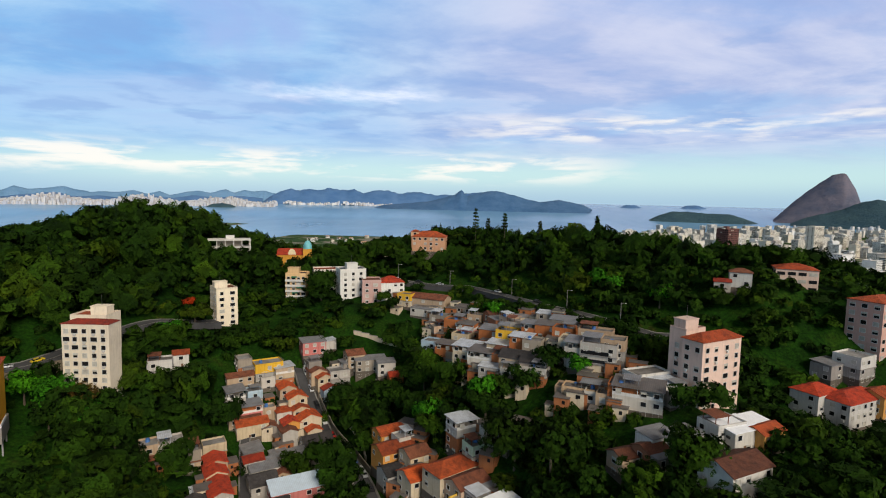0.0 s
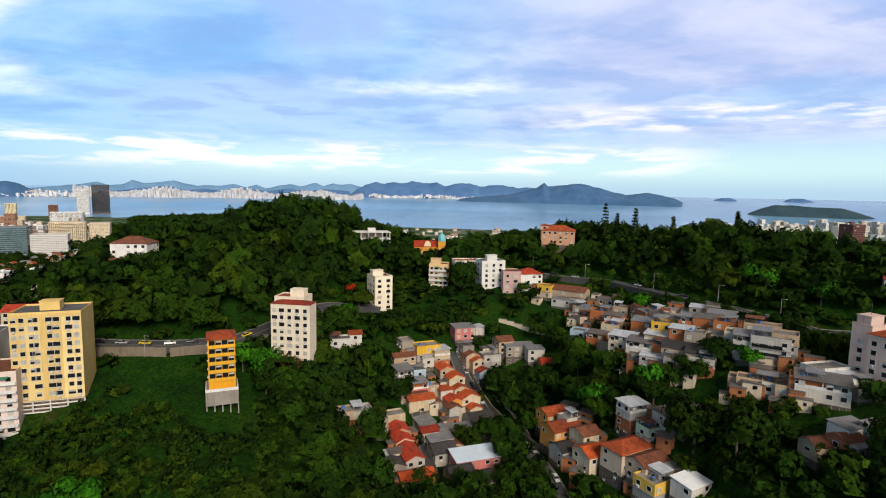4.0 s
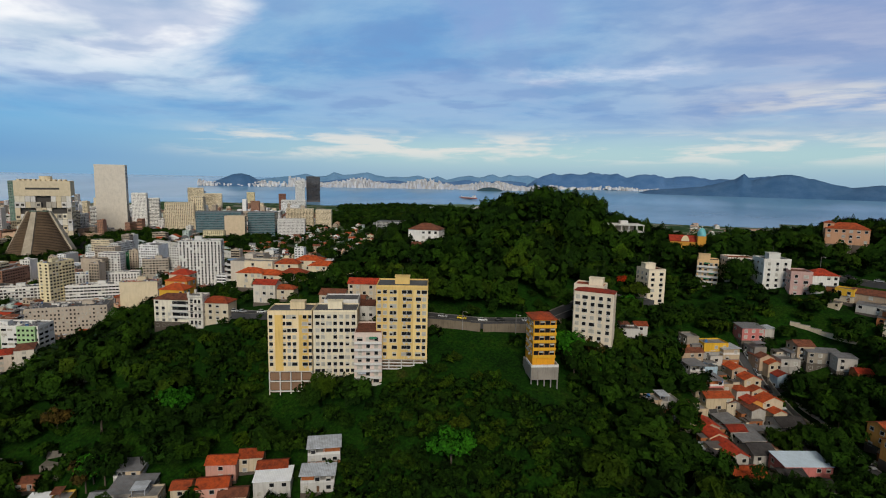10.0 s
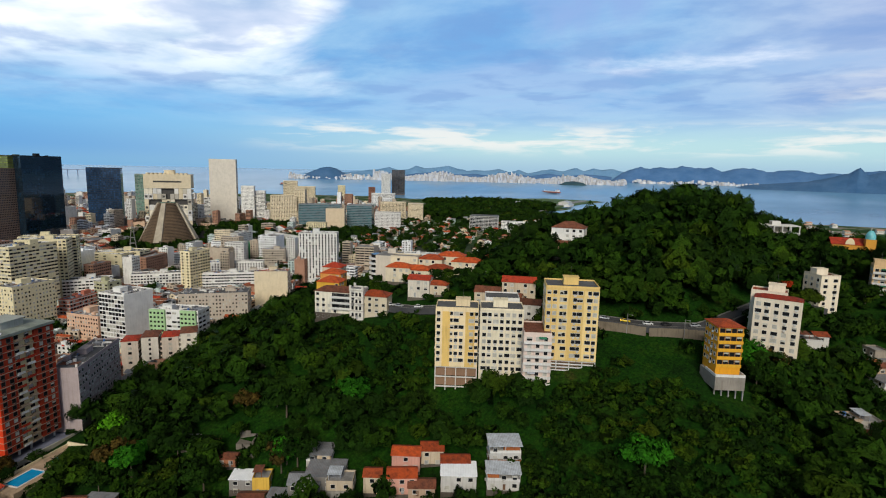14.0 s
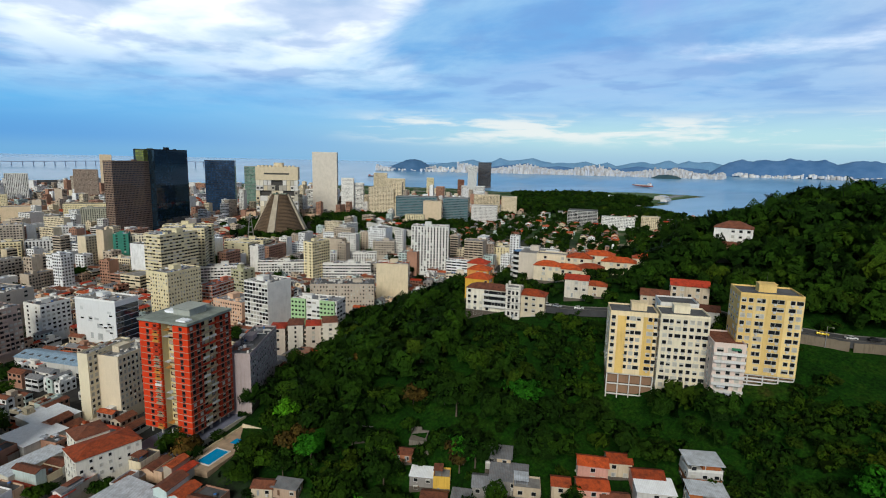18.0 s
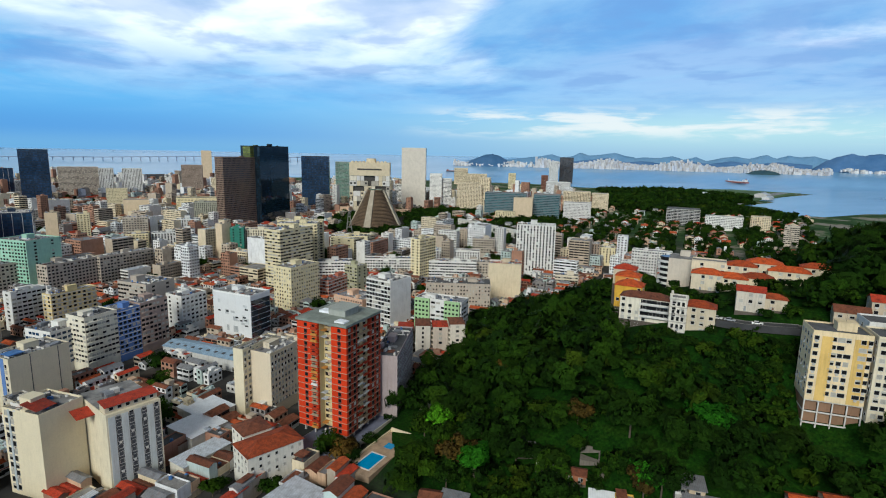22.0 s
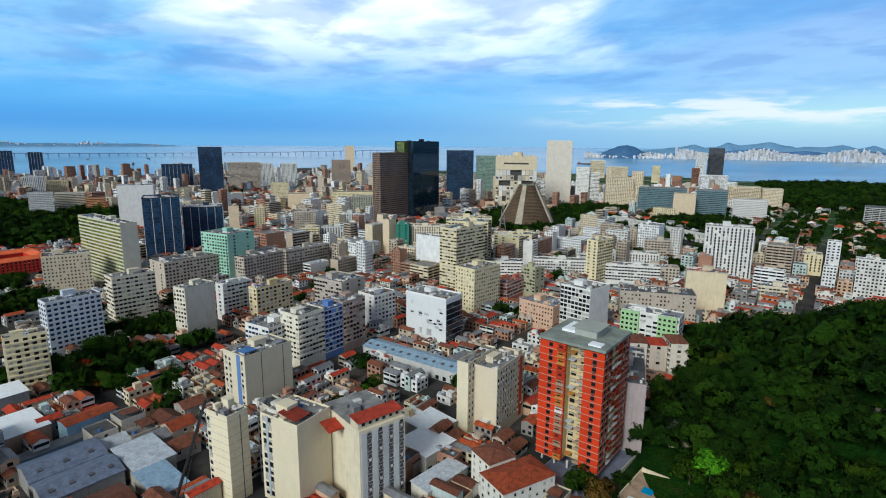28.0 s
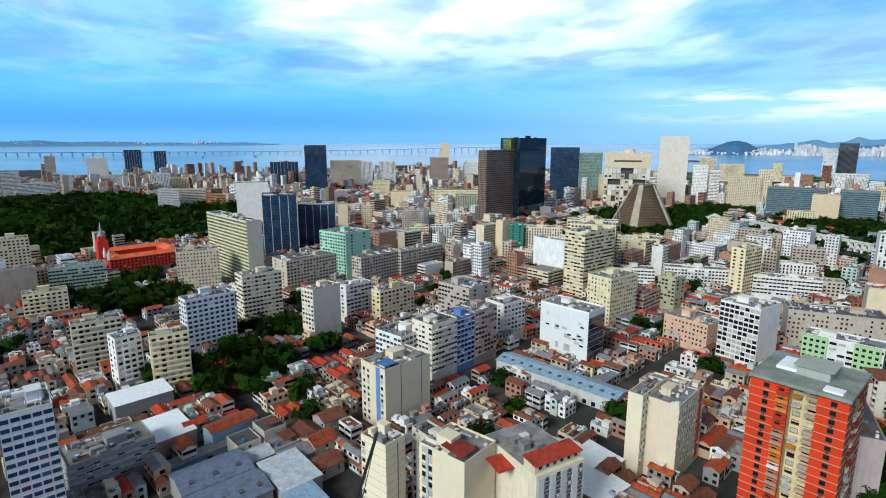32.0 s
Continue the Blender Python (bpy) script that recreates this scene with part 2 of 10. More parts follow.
def tiles(name, c):
    """Clay roof tiles in courses, weathered from tile to tile."""
    key = (name, c)
    if key in MATS:
        return MATS[key]
    m, nt, p = shader(name)
    co = nt.nodes.new("ShaderNodeTexCoord")
    wv = nt.nodes.new("ShaderNodeTexWave")
    wv.wave_type, wv.bands_direction = "BANDS", "X"
    wv.inputs["Scale"].default_value, wv.inputs["Distortion"].default_value = 1.2, 0.4
    nt.links.new(co.outputs["Object"], wv.inputs["Vector"])
    info = nt.nodes.new("ShaderNodeObjectInfo")
    own = ramp_node(nt, info.outputs["Random"], [(0, (0.50, 0.48, 0.46)), (0.5, (0.95, 0.9, 0.9)), (1, (1.05, 1.05, 1.0))])
    a = ramp_node(nt, noise_node(nt, 0.5, 5, 0.7, obj=False), [(0.32, scaled(c, 0.40)), (0.58, c)])
    b = ramp_node(nt, noise_node(nt, 3.5, 3, 0.6, obj=False), [(0.3, (0.70, 0.68, 0.66)), (0.7, (1.0, 1.0, 1.0))])
    g = ramp_node(nt, wv.outputs["Fac"], [(0.0, (0.62,) * 3), (0.5, (1.0,) * 3)])
    nt.links.new(blend(nt, "MULTIPLY", 1.0, blend(nt, "MULTIPLY", 1.0, a, b), blend(nt, "MULTIPLY", 1.0, g, own)), p.inputs["Base Color"])
    p.inputs["Roughness"].default_value = 0.9
    bump(nt, p, wv.outputs["Fac"], 0.7, 0.1)
    MATS[key] = m
    return m


def sheet_metal(name, c, metal=0.0, rough=0.5, rusty=0.75, worn=0.60):
    """Corrugated sheets with rust and rain marks."""
    key = (name, c)
    if key in MATS:
        return MATS[key]
    m, nt, p = shader(name)
    co = nt.nodes.new("ShaderNodeTexCoord")
    wv = nt.nodes.new("ShaderNodeTexWave")
    wv.bands_direction = "X"
    wv.inputs["Scale"].default_value = 0.55
    nt.links.new(co.outputs["Object"], wv.inputs["Vector"])
    a = ramp_node(nt, noise_node(nt, 0.4, 5, 0.75, obj=False), [(0.34, scaled(c, worn)), (0.60, c)])
    b = ramp_node(nt, wv.outputs["Fac"], [(0.0, (0.72 if worn < 0.8 else 0.9,) * 3), (0.4, (1.0,) * 3)])
    rust = ramp_node(nt, noise_node(nt, 0.9, 5, 0.75, obj=False), [(0.54, (0, 0, 0)), (0.70, (rusty, rusty, rusty))])
    nt.links.new(blend(nt, "MIX", rust, blend(nt, "MULTIPLY", 1.0, a, b), tuple(0.35 * v + w for v, w in zip(c, (0.13, 0.06, 0.035)))), p.inputs["Base Color"])
    p.inputs["Roughness"].default_value, p.inputs["Metallic"].default_value = rough, metal
    bump(nt, p, wv.outputs["Fac"], 0.5, 0.06)
    MATS[key] = m
    return m


def glass(name, c, rough=0.08):
    key = (name, c)
    if key in MATS:
        return MATS[key]
    m, nt, p = shader(name)
    info = nt.nodes.new("ShaderNodeNewGeometry")
    v = ramp_node(nt, info.outputs["Random Per Island"], [(0.0, scaled(c, 0.6)), (0.6, c), (1.0, scaled(c, 1.5))])
    w = ramp_node(nt, noise_node(nt, 0.05, 3, 0.5, obj=False), [(0.35, (0.6,) * 3), (0.65, (1.0,) * 3)])
    nt.links.new(blend(nt, "MULTIPLY", 1.0, v, w), p.inputs["Base Color"])
    p.inputs["Roughness"].default_value, p.inputs["Metallic"].default_value = rough, 0.0
    p.inputs["Specular IOR Level"].default_value = 0.30 if name == "window_pane" else 0.8
    bump(nt, p, noise_node(nt, 0.35, 2, 0.5, obj=False), 0.08, 0.05)
    MATS[key] = m
    return m


def foliage(name, dark, light, hue):
    """Leaves: a tone of its own for every crown, small differences from clump to clump, torn edges."""
    key = (name,)
    if key in MATS:
        return MATS[key]
    m, nt, p = shader(name)
    info, obj, tint = nt.nodes.new("ShaderNodeNewGeometry"), nt.nodes.new("ShaderNodeObjectInfo"), nt.nodes.new("ShaderNodeAttribute")
    tint.attribute_name = "crown_tone"
    both, wrap = nt.nodes.new("ShaderNodeMath"), nt.nodes.new("ShaderNodeMath")
    wrap.operation = "FRACT"
    nt.links.new(obj.outputs["Random"], both.inputs[0])
    nt.links.new(tint.outputs["Fac"], both.inputs[1])
    nt.links.new(both.outputs[0], wrap.inputs[0])
    leaf = ramp_node(nt, info.outputs["Random Per Island"], [(0.0, dark), (0.55, scaled(light, 0.72)), (1.0, light)])
    wide = ramp_node(nt, noise_node(nt, 0.03, 4, 0.65, obj=False), [(0.34, (0.62, 0.72, 0.70)), (0.52, (0.95, 1.0, 0.85)), (0.66, hue)])
    own = ramp_node(nt, wrap.outputs[0], [(0.0, (0.62, 0.68, 0.62)), (0.45, (0.98, 1.02, 0.90)), (0.75, (1.25, 1.22, 0.95)), (0.93, (1.7, 1.5, 0.95)), (1.0, (2.1, 1.4, 0.95))])
    fine = ramp_node(nt, noise_node(nt, 1.5, 3, 0.7, obj=False), [(0.36, (0.58, 0.62, 0.58)), (0.52, (0.92, 0.95, 0.88)), (0.66, (1.30, 1.25, 1.05))])
    nt.links.new(blend(nt, "MULTIPLY", 1.0, blend(nt, "MULTIPLY", 1.0, blend(nt, "MULTIPLY", 1.0, leaf, wide), own), fine), p.inputs["Base Color"])
    gaps = ramp_node(nt, noise_node(nt, 1.15, 3, 0.8, obj=False), [(0.445, (0, 0, 0)), (0.465, (1, 1, 1))])
    nt.links.new(gaps, p.inputs["Alpha"])
    p.inputs["Roughness"].default_value = 0.9
    p.inputs["Specular IOR Level"].default_value = 0.08
    MATS[key] = m
    return m


WHITE, CREAM = (0.82, 0.81, 0.77), (0.76, 0.65, 0.45)
PALEYELLOW, OCHRE = (0.78, 0.63, 0.32), (0.68, 0.33, 0.05)
PALEGREEN, MINT, OLIVE = (0.44, 0.66, 0.34), (0.42, 0.70, 0.54), (0.45, 0.44, 0.28)
CONCRETE = simple("roof_concrete", (0.27, 0.26, 0.25), 0.95, scale=0.16, amount=0.6)
DARKROOF = simple("bitumen_roof", (0.10, 0.10, 0.105), 0.9, scale=0.2, amount=0.5)
TRIM = plaster((0.72, 0.70, 0.66))
CLAY = tiles("clay_tiles", (0.58, 0.105, 0.020))
CLAYRED = tiles("red_clay_tiles", (0.64, 0.060, 0.014))
ORANGETILE = tiles("orange_clay_tiles", (0.74, 0.115, 0.014))
CLAYBROWN = tiles("brown_clay_tiles", (0.27, 0.088, 0.042))
DARKTILE = tiles("dark_roof_tiles", (0.075, 0.070, 0.072))
FIBRO = sheet_metal("fibre_cement_sheets", (0.23, 0.235, 0.25))
OLDSHEET = sheet_metal("weathered_roof_sheets", (0.15, 0.135, 0.125))
OLDCONCRETE = simple("stained_roof_concrete", (0.18, 0.165, 0.15), 0.95, scale=0.3, amount=0.6)
ZINC = sheet_metal("pale_roof_sheets", (0.62, 0.66, 0.72), 0.1, 0.45, 0.3)
BLUESHEET = sheet_metal("blue_roof_sheets", (0.33, 0.47, 0.62), 0.1, 0.45, 0.15)
PALEBLUE = sheet_metal("pale_blue_roof_sheets", (0.62, 0.74, 0.86), 0.0, 0.5, 0.05, 0.85)
RUSTSHEET = sheet_metal("rusty_roof_sheets", (0.17, 0.21, 0.31), 0.1, 0.6, 0.95, 0.5)
WHITESHEET = sheet_metal("white_roof_sheets", (0.90, 0.92, 0.95), 0.0, 0.5, 0.06, 0.86)
PANE = glass("window_pane", (0.016, 0.017, 0.019), 0.12)
BLACKGLASS = glass("black_glass", (0.010, 0.024, 0.040), 0.04)
OLIVEGLASS = glass("olive_glass", (0.20, 0.24, 0.045), 0.2)
BLUEGLASS = glass("blue_glass", (0.02, 0.055, 0.12), 0.05)
TEALGLASS = glass("teal_glass", (0.05, 0.13, 0.15), 0.06)
GREENGLASS = glass("green_glass", (0.12, 0.24, 0.18), 0.10)
BLIND = simple("window_blind", (0.46, 0.44, 0.38), 0.8)
FRAME = simple("window_frame", (0.58, 0.56, 0.52), 0.5)
DARKFRAME = simple("dark_window_frame", (0.10, 0.06, 0.045), 0.6)
ASPHALT = simple("asphalt", (0.055, 0.055, 0.058), 0.9, scale=0.08, amount=0.4)
PAVING = simple("pavement_slabs", (0.24, 0.23, 0.21), 0.9, scale=0.2, amount=0.4)
BARK = simple("bark", (0.11, 0.085, 0.06), 0.95, scale=1.5)
LEAF = foliage("leaves", (0.0082, 0.0215, 0.0022), (0.0190, 0.0480, 0.0039), (1.35, 1.15, 0.85))
LEAFBRIGHT = foliage("bright_leaves", (0.012, 0.06, 0.004), (0.045, 0.19, 0.010), (1.1, 1.1, 0.9))
LEAFRED = foliage("flame_tree_blossom", (0.10, 0.018, 0.006), (0.48, 0.04, 0.012), (1.1, 1.0, 0.9))
LEAFBROWN = foliage("brownish_leaves", (0.035, 0.022, 0.008), (0.12, 0.07, 0.02), (1.2, 1.0, 0.8))
POOL = simple("pool_water", (0.01, 0.30, 0.62), 0.08, scale=0.3, amount=0.15)


def ground_material():
    m, nt, p = shader("ground")
    geo, sep = nt.nodes.new("ShaderNodeNewGeometry"), nt.nodes.new("ShaderNodeSeparateXYZ")
    nt.links.new(geo.outputs["Position"], sep.inputs[0])
    grass = ramp_node(nt, noise_node(nt, 0.05, 6, 0.7, obj=False), [(0.32, (0.004, 0.015, 0.002)), (0.50, (0.009, 0.040, 0.0025)), (0.64, (0.019, 0.048, 0.004)), (0.78, (0.070, 0.046, 0.016))])
    grain = ramp_node(nt, noise_node(nt, 0.9, 4, 0.7, obj=False), [(0.36, (0.30, 0.34, 0.30)), (0.52, (0.75, 0.8, 0.7)), (0.66, (1.35, 1.3, 1.0))])
    street = ramp_node(nt, noise_node(nt, 0.06, 5, 0.6, obj=False), [(0.35, (0.032, 0.032, 0.034)), (0.55, (0.055, 0.053, 0.050)), (0.72, (0.10, 0.085, 0.07))])
    lawn = ramp_node(nt, noise_node(nt, 0.012, 5, 0.7, obj=False), [(0.40, (0.016, 0.045, 0.010)), (0.52, (0.040, 0.085, 0.022)), (0.58, (0.20, 0.18, 0.14)), (0.70, (0.30, 0.28, 0.25))])
    east = nt.nodes.new("ShaderNodeMapRange")
    east.inputs["From Min"].default_value, east.inputs["From Max"].default_value = 560, 760
    nt.links.new(sep.outputs[1], east.inputs["Value"])
    street = blend(nt, "MIX", east.outputs[0], street, lawn)
    steep = nt.nodes.new("ShaderNodeMapRange")
    steep.inputs["From Min"].default_value, steep.inputs["From Max"].default_value = 4.0, 9.0
    nt.links.new(sep.outputs[2], steep.inputs["Value"])
    nt.links.new(blend(nt, "MIX", steep.outputs[0], street, blend(nt, "MULTIPLY", 1.0, grass, grain)), p.inputs["Base Color"])
    p.inputs["Roughness"].default_value = 0.95
    p.inputs["Specular IOR Level"].default_value = 0.08
    bump(nt, p, noise_node(nt, 0.8, 5, 0.7, obj=False), 0.5, 0.4)
    return m


def water_material():
    m, nt, p = shader("bay_water")
    v = ramp_node(nt, noise_node(nt, 0.0025, 6, 0.6, (1, 0.35, 1), False), [(0.35, (0.13, 0.29, 0.47)), (0.65, (0.20, 0.39, 0.60))])
    nt.links.new(v, p.inputs["Base Color"])
    p.inputs["Roughness"].default_value = 0.22
    bump(nt, p, noise_node(nt, 0.05, 5, 0.6, obj=False), 0.35, 1.0)
    return m

# ---- mesh helpers ----
def mesh(name, verts, faces, mats, index=None):
    me = bpy.data.meshes.new(name)
    me.from_pydata(verts, [], faces)
    for m in mats if isinstance(mats, (list, tuple)) else [mats]:
        me.materials.append(m)
    if index is not None:
        me.polygons.foreach_set("material_index", index)
    me.update()
    return me


class Shape:
    """Gathers boxes, prisms and roofs into one mesh."""

    def __init__(self):
        self.v, self.f, self.m = [], [], []

    def add(self, verts, faces, mat=0):
        n = len(self.v)
        self.v += [tuple(p) for p in verts]
        self.f += [tuple(i + n for i in f) for f in faces]
        self.m += [mat] * len(faces)
        return self

    def box(self, x0, y0, z0, x1, y1, z1, mat=0, bottom=False, top=True):
        v = [(x0, y0, z0), (x1, y0, z0), (x1, y1, z0), (x0, y1, z0), (x0, y0, z1), (x1, y0, z1), (x1, y1, z1), (x0, y1, z1)]
        f = [(0, 1, 5, 4), (1, 2, 6, 5), (2, 3, 7, 6), (3, 0, 4, 7)]
        if top:
            f.append((4, 5, 6, 7))
        if bottom:
            f.append((3, 2, 1, 0))
        return self.add(v, f, mat)

    def gable(self, x0, y0, x1, y1, z, rise, over=0.4, mat=0, thick=0.18):
        ym = (y0 + y1) / 2
        x0, x1, y0, y1 = x0 - over, x1 + over, y0 - over, y1 + over
        for t in (0, thick):
            z2 = z + t
            v = [(x0, y0, z2), (x1, y0, z2), (x1, ym, z2 + rise), (x0, ym, z2 + rise), (x0, y1, z2), (x1, y1, z2)]
            self.add(v, [(0, 1, 2, 3), (3, 2, 5, 4)] if t else [(3, 2, 1, 0), (4, 5, 2, 3)], mat)
        v = [(x0, y0, z), (x0, ym, z + rise), (x0, y1, z), (x0, y1, z + thick), (x0, ym, z + rise + thick), (x0, y0, z + thick)]
        self.add(v, [(0, 1, 4, 5), (1, 2, 3, 4)], mat)
        self.add([(x1, b, c) for _, b, c in v], [(5, 4, 1, 0), (4, 3, 2, 1)], mat)
        self.add([(x0, y0, z), (x1, y0, z), (x1, y0, z + thick), (x0, y0, z + thick)], [(0, 1, 2, 3)], mat)
        self.add([(x0, y1, z), (x1, y1, z), (x1, y1, z + thick), (x0, y1, z + thick)], [(3, 2, 1, 0)], mat)
        return self

    def hip(self, x0, y0, x1, y1, z, rise, over=0.4, mat=0):
        x0, x1, y0, y1 = x0 - over, x1 + over, y0 - over, y1 + over
        ym, k = (y0 + y1) / 2, min(y1 - y0, x1 - x0) / 2
        xa, xb = x0 + k, x1 - k
        if xb - xa < 0.1:
            xa = xb = (x0 + x1) / 2
        e = z + 0.15
        v = [(x0, y0, z), (x1, y0, z), (x1, y1, z), (x0, y1, z), (x0, y0, e), (x1, y0, e), (x1, y1, e), (x0, y1, e), (xa, ym, e + rise), (xb, ym, e + rise)]
        return self.add(v, [(0, 1, 5, 4), (1, 2, 6, 5), (2, 3, 7, 6), (3, 0, 4, 7), (4, 5, 9, 8), (5, 6, 9), (6, 7, 8, 9), (7, 4, 8), (3, 2, 1, 0)], mat)

    def shed(self, x0, y0, x1, y1, z, rise, over=0.3, mat=0, thick=0.12):
        x0, x1, y0, y1 = x0 - over, x1 + over, y0 - over, y1 + over
        v = [(x0, y0, z), (x1, y0, z), (x1, y1, z + rise), (x0, y1, z + rise)]
        v += [(a, b, c + thick) for a, b, c in v]
        return self.add(v, [(3, 2, 1, 0), (4, 5, 6, 7), (0, 1, 5, 4), (1, 2, 6, 5), (2, 3, 7, 6), (3, 0, 4, 7)], mat)

    def tube(self, x, y, z0, z1, r0, r1, n=8, mat=0, cap=True):
        a = [2 * math.pi * i / n for i in range(n)]
        v = [(x + r0 * math.cos(t), y + r0 * math.sin(t), z0) for t in a] + [(x + r1 * math.cos(t), y + r1 * math.sin(t), z1) for t in a]
        f = [(i, (i + 1) % n, n + (i + 1) % n, n + i) for i in range(n)]
        if cap:
            f.append(tuple(range(n, 2 * n)))
        return self.add(v, f, mat)

    def data(self, name, mats):
        return mesh(name, self.v, self.f, mats, self.m)


def part(name, shape, mats, parent, label=""):
    ob = new(name, shape if isinstance(shape, bpy.types.Mesh) else shape.data(name, mats))
    ob.parent = parent
    if label:
        ob["label"] = label
    return ob


def thing(name, m, label, category, group="", kind=""):
    ob = new(name)
    ob.matrix_world = m
    ob.empty_display_size = 2
    return tagged(ob, label, category, group, kind)


# ---- ground: hills, plain and coast ----
HILLS = []


def hill(x, y, height, spread):
    HILLS.append((x, y, height, spread))


hill(-150, 300, 101.2, 110)
hill(180, 270, 97.4, 110)
hill(-300, 150, 49.3, 75)
hill(0, 390, 48.5, 50)
hill(-240, 360, 30.9, 50)
hill(90, 90, 27.4, 75)
hill(-60, 210, -29.6, 35)
hill(210, 270, -13.2, 50)
hill(-120, 270, -26.5, 35)
hill(210, 180, -1.5, 50)
hill(-270, 240, 13.4, 35)
hill(-180, 450, 26.3, 35)
hill(-150, 120, 13.2, 35)
hill(90, 390, 31.8, 35)
hill(-420, 390, -16.7, 75)
hill(-270, 0, -10.8, 35)
hill(-30, 120, -11.2, 35)
hill(30, 210, 13.7, 35)
hill(210, 450, 30.4, 50)
hill(-420, 180, -11.3, 35)
hill(30, 480, 19.8, 35)
hill(-120, 180, -11.4, 35)
hill(-120, 330, -14.8, 35)
hill(-210, 90, -6.0, 35)
hill(-150, 510, -12.4, 50)
hill(60, -60, 12.5, 50)
hill(-420, 90, -7.1, 35)
hill(60, 300, 26.3, 35)
hill(390, 420, 13.2, 75)
hill(60, 150, 12.9, 35)
hill(-330, 60, 5.7, 35)
hill(120, 180, -21.9, 35)
hill(-90, 90, 5.7, 35)
hill(-300, 330, 7.2, 35)
hill(118, 226, 20, 26)
hill(-400, 175, 21, 44)
hill(-243, 107, -10, 17)
hill(-284, 206, -9, 20)
LAND = [(3600, 3300), (1821, 3138), (821, 2485), (0, 1950), (-371, 1859), (-612, 1700), (-640, 1420), (-700, 1330), (-802, 1471), (-941, 1744), (-1020, 2380),
        (-1300, 2360), (-1588, 1900), (-1842, 1932), (-2000, 1640), (-2378, 1560), (-2700, 1000), (-3200, 433), (-2963, -433), (-2839, -799), (-3229, -1383), (-3700, -2500), (-3700, -3200), (3600, -3200)]
LX = np.array(LAND, float)


def height(x, y):
    """Ground height over the plain and the hills; arrays or numbers."""
    x, y = np.asarray(x, float), np.asarray(y, float)
    z = 3.0 + sum(h * np.exp(-((x - a) ** 2 + (y - b) ** 2) / (2 * s * s)) for a, b, h, s in HILLS)
    return np.maximum(z, 2.0)


def shore(x, y):
    """Distance in metres to the coast line, positive on land."""
    x, y = np.asarray(x, float), np.asarray(y, float)
    inside, dist = np.zeros(x.shape, bool), np.full(x.shape, 1e9)
    for (ax, ay), (bx, by) in zip(LX, np.roll(LX, -1, 0)):
        dx, dy = bx - ax, by - ay
        k = np.clip(((x - ax) * dx + (y - ay) * dy) / (dx * dx + dy * dy), 0, 1)
        dist = np.minimum(dist, np.hypot(x - ax - k * dx, y - ay - k * dy))
        cross = (ay > y) != (by > y)
        inside ^= cross & (x < (bx - ax) * (y - ay) / (dy if dy else 1e-9) + ax)
    return np.where(inside, dist, -dist)


def spaced(lo, hi, fine0, fine1, step):
    out = list(np.arange(fine0, fine1 + 0.1, step))
    s = step
    while out[-1] < hi:
        s *= 1.22
        out.append(min(hi, out[-1] + s))
    s = step
    while out[0] > lo:
        s *= 1.22
        out.insert(0, max(lo, out[0] - s))
    return np.array(out)


def build_ground():
    xs, ys = spaced(-3600, 3500, -520, 320, 6.0), spaced(-3100, 3300, -110, 560, 6.0)
    X, Y = np.meshgrid(xs, ys)
    Z = height(X, Y)
    s = shore(X, Y)
    Z = np.where(s < 0, np.maximum(-8.0, s * 0.08 - 1.0), Z)
    nx, ny = len(xs), len(ys)
    v = np.stack([X, Y, Z], -1).reshape(-1, 3)
    i = np.arange(nx * ny).reshape(ny, nx)
    f = np.stack([i[:-1, :-1], i[:-1, 1:], i[1:, 1:], i[1:, :-1]], -1).reshape(-1, 4)
    me = mesh("ground", v.tolist(), f.tolist(), ground_material())
    me.polygons.foreach_set("use_smooth", [True] * len(f))
    tagged(new("ground", me), "green wooded hillsides falling to a flat grey city plain", "ground", kind="structure")


build_ground()


def far(r):
    """The true distance for which a radius of the model's outer ring stands."""
    return np.where(r < 3300, r, 3300 * np.exp((np.maximum(r, 3300) - 3300) / 1600 * math.log(9)))


def build_water():
    rings, n = [0, 900, 1600, 2200, 2700, 3300] + list(np.linspace(3400, 4930, 18)), 120
    v = []
    for r in rings:
        z = 0.0 if r <= 3300 else 131.0 * (1 - r / float(far(r)))
        v += [(r * math.cos(2 * math.pi * i / n) - 150, r * math.sin(2 * math.pi * i / n) - 80, z) for i in range(n)]
    f = [(k * n + i, k * n + n + i, k * n + n + (i + 1) % n, k * n + (i + 1) % n) for k in range(len(rings) - 1) for i in range(n)]
    me = mesh("water", v, f, water_material())
    me.polygons.foreach_set("use_smooth", [True] * len(f))
    tagged(new("water", me), "wide calm steel-blue bay reaching to the horizon", "water", kind="structure")


build_water()

# ---- buildings ----
OCC = []


def occupy(x, y, r):
    OCC.append((x, y, r))


def occupy_rect(x, y, yaw, w, d):
    """Marks a footprint as taken, by circles along its longer side."""
    a = radians(yaw) + (0 if w >= d else math.pi / 2)
    long, short = max(w, d), min(w, d)
    n = max(1, round(long / short))
    for i in range(n):
        k = ((i + 0.5) / n - 0.5) * long
        occupy(x + math.cos(a) * k, y + math.sin(a) * k, short * 0.56)


def near_path(x, y):
    """Distance in plan to the line of flight."""
    k = max(0.0, min(1.0, (x * -275 + y * -162) / (275 ** 2 + 162 ** 2)))
    return math.hypot(x + 275 * k, y + 162 * k)


WINDOWS = {}


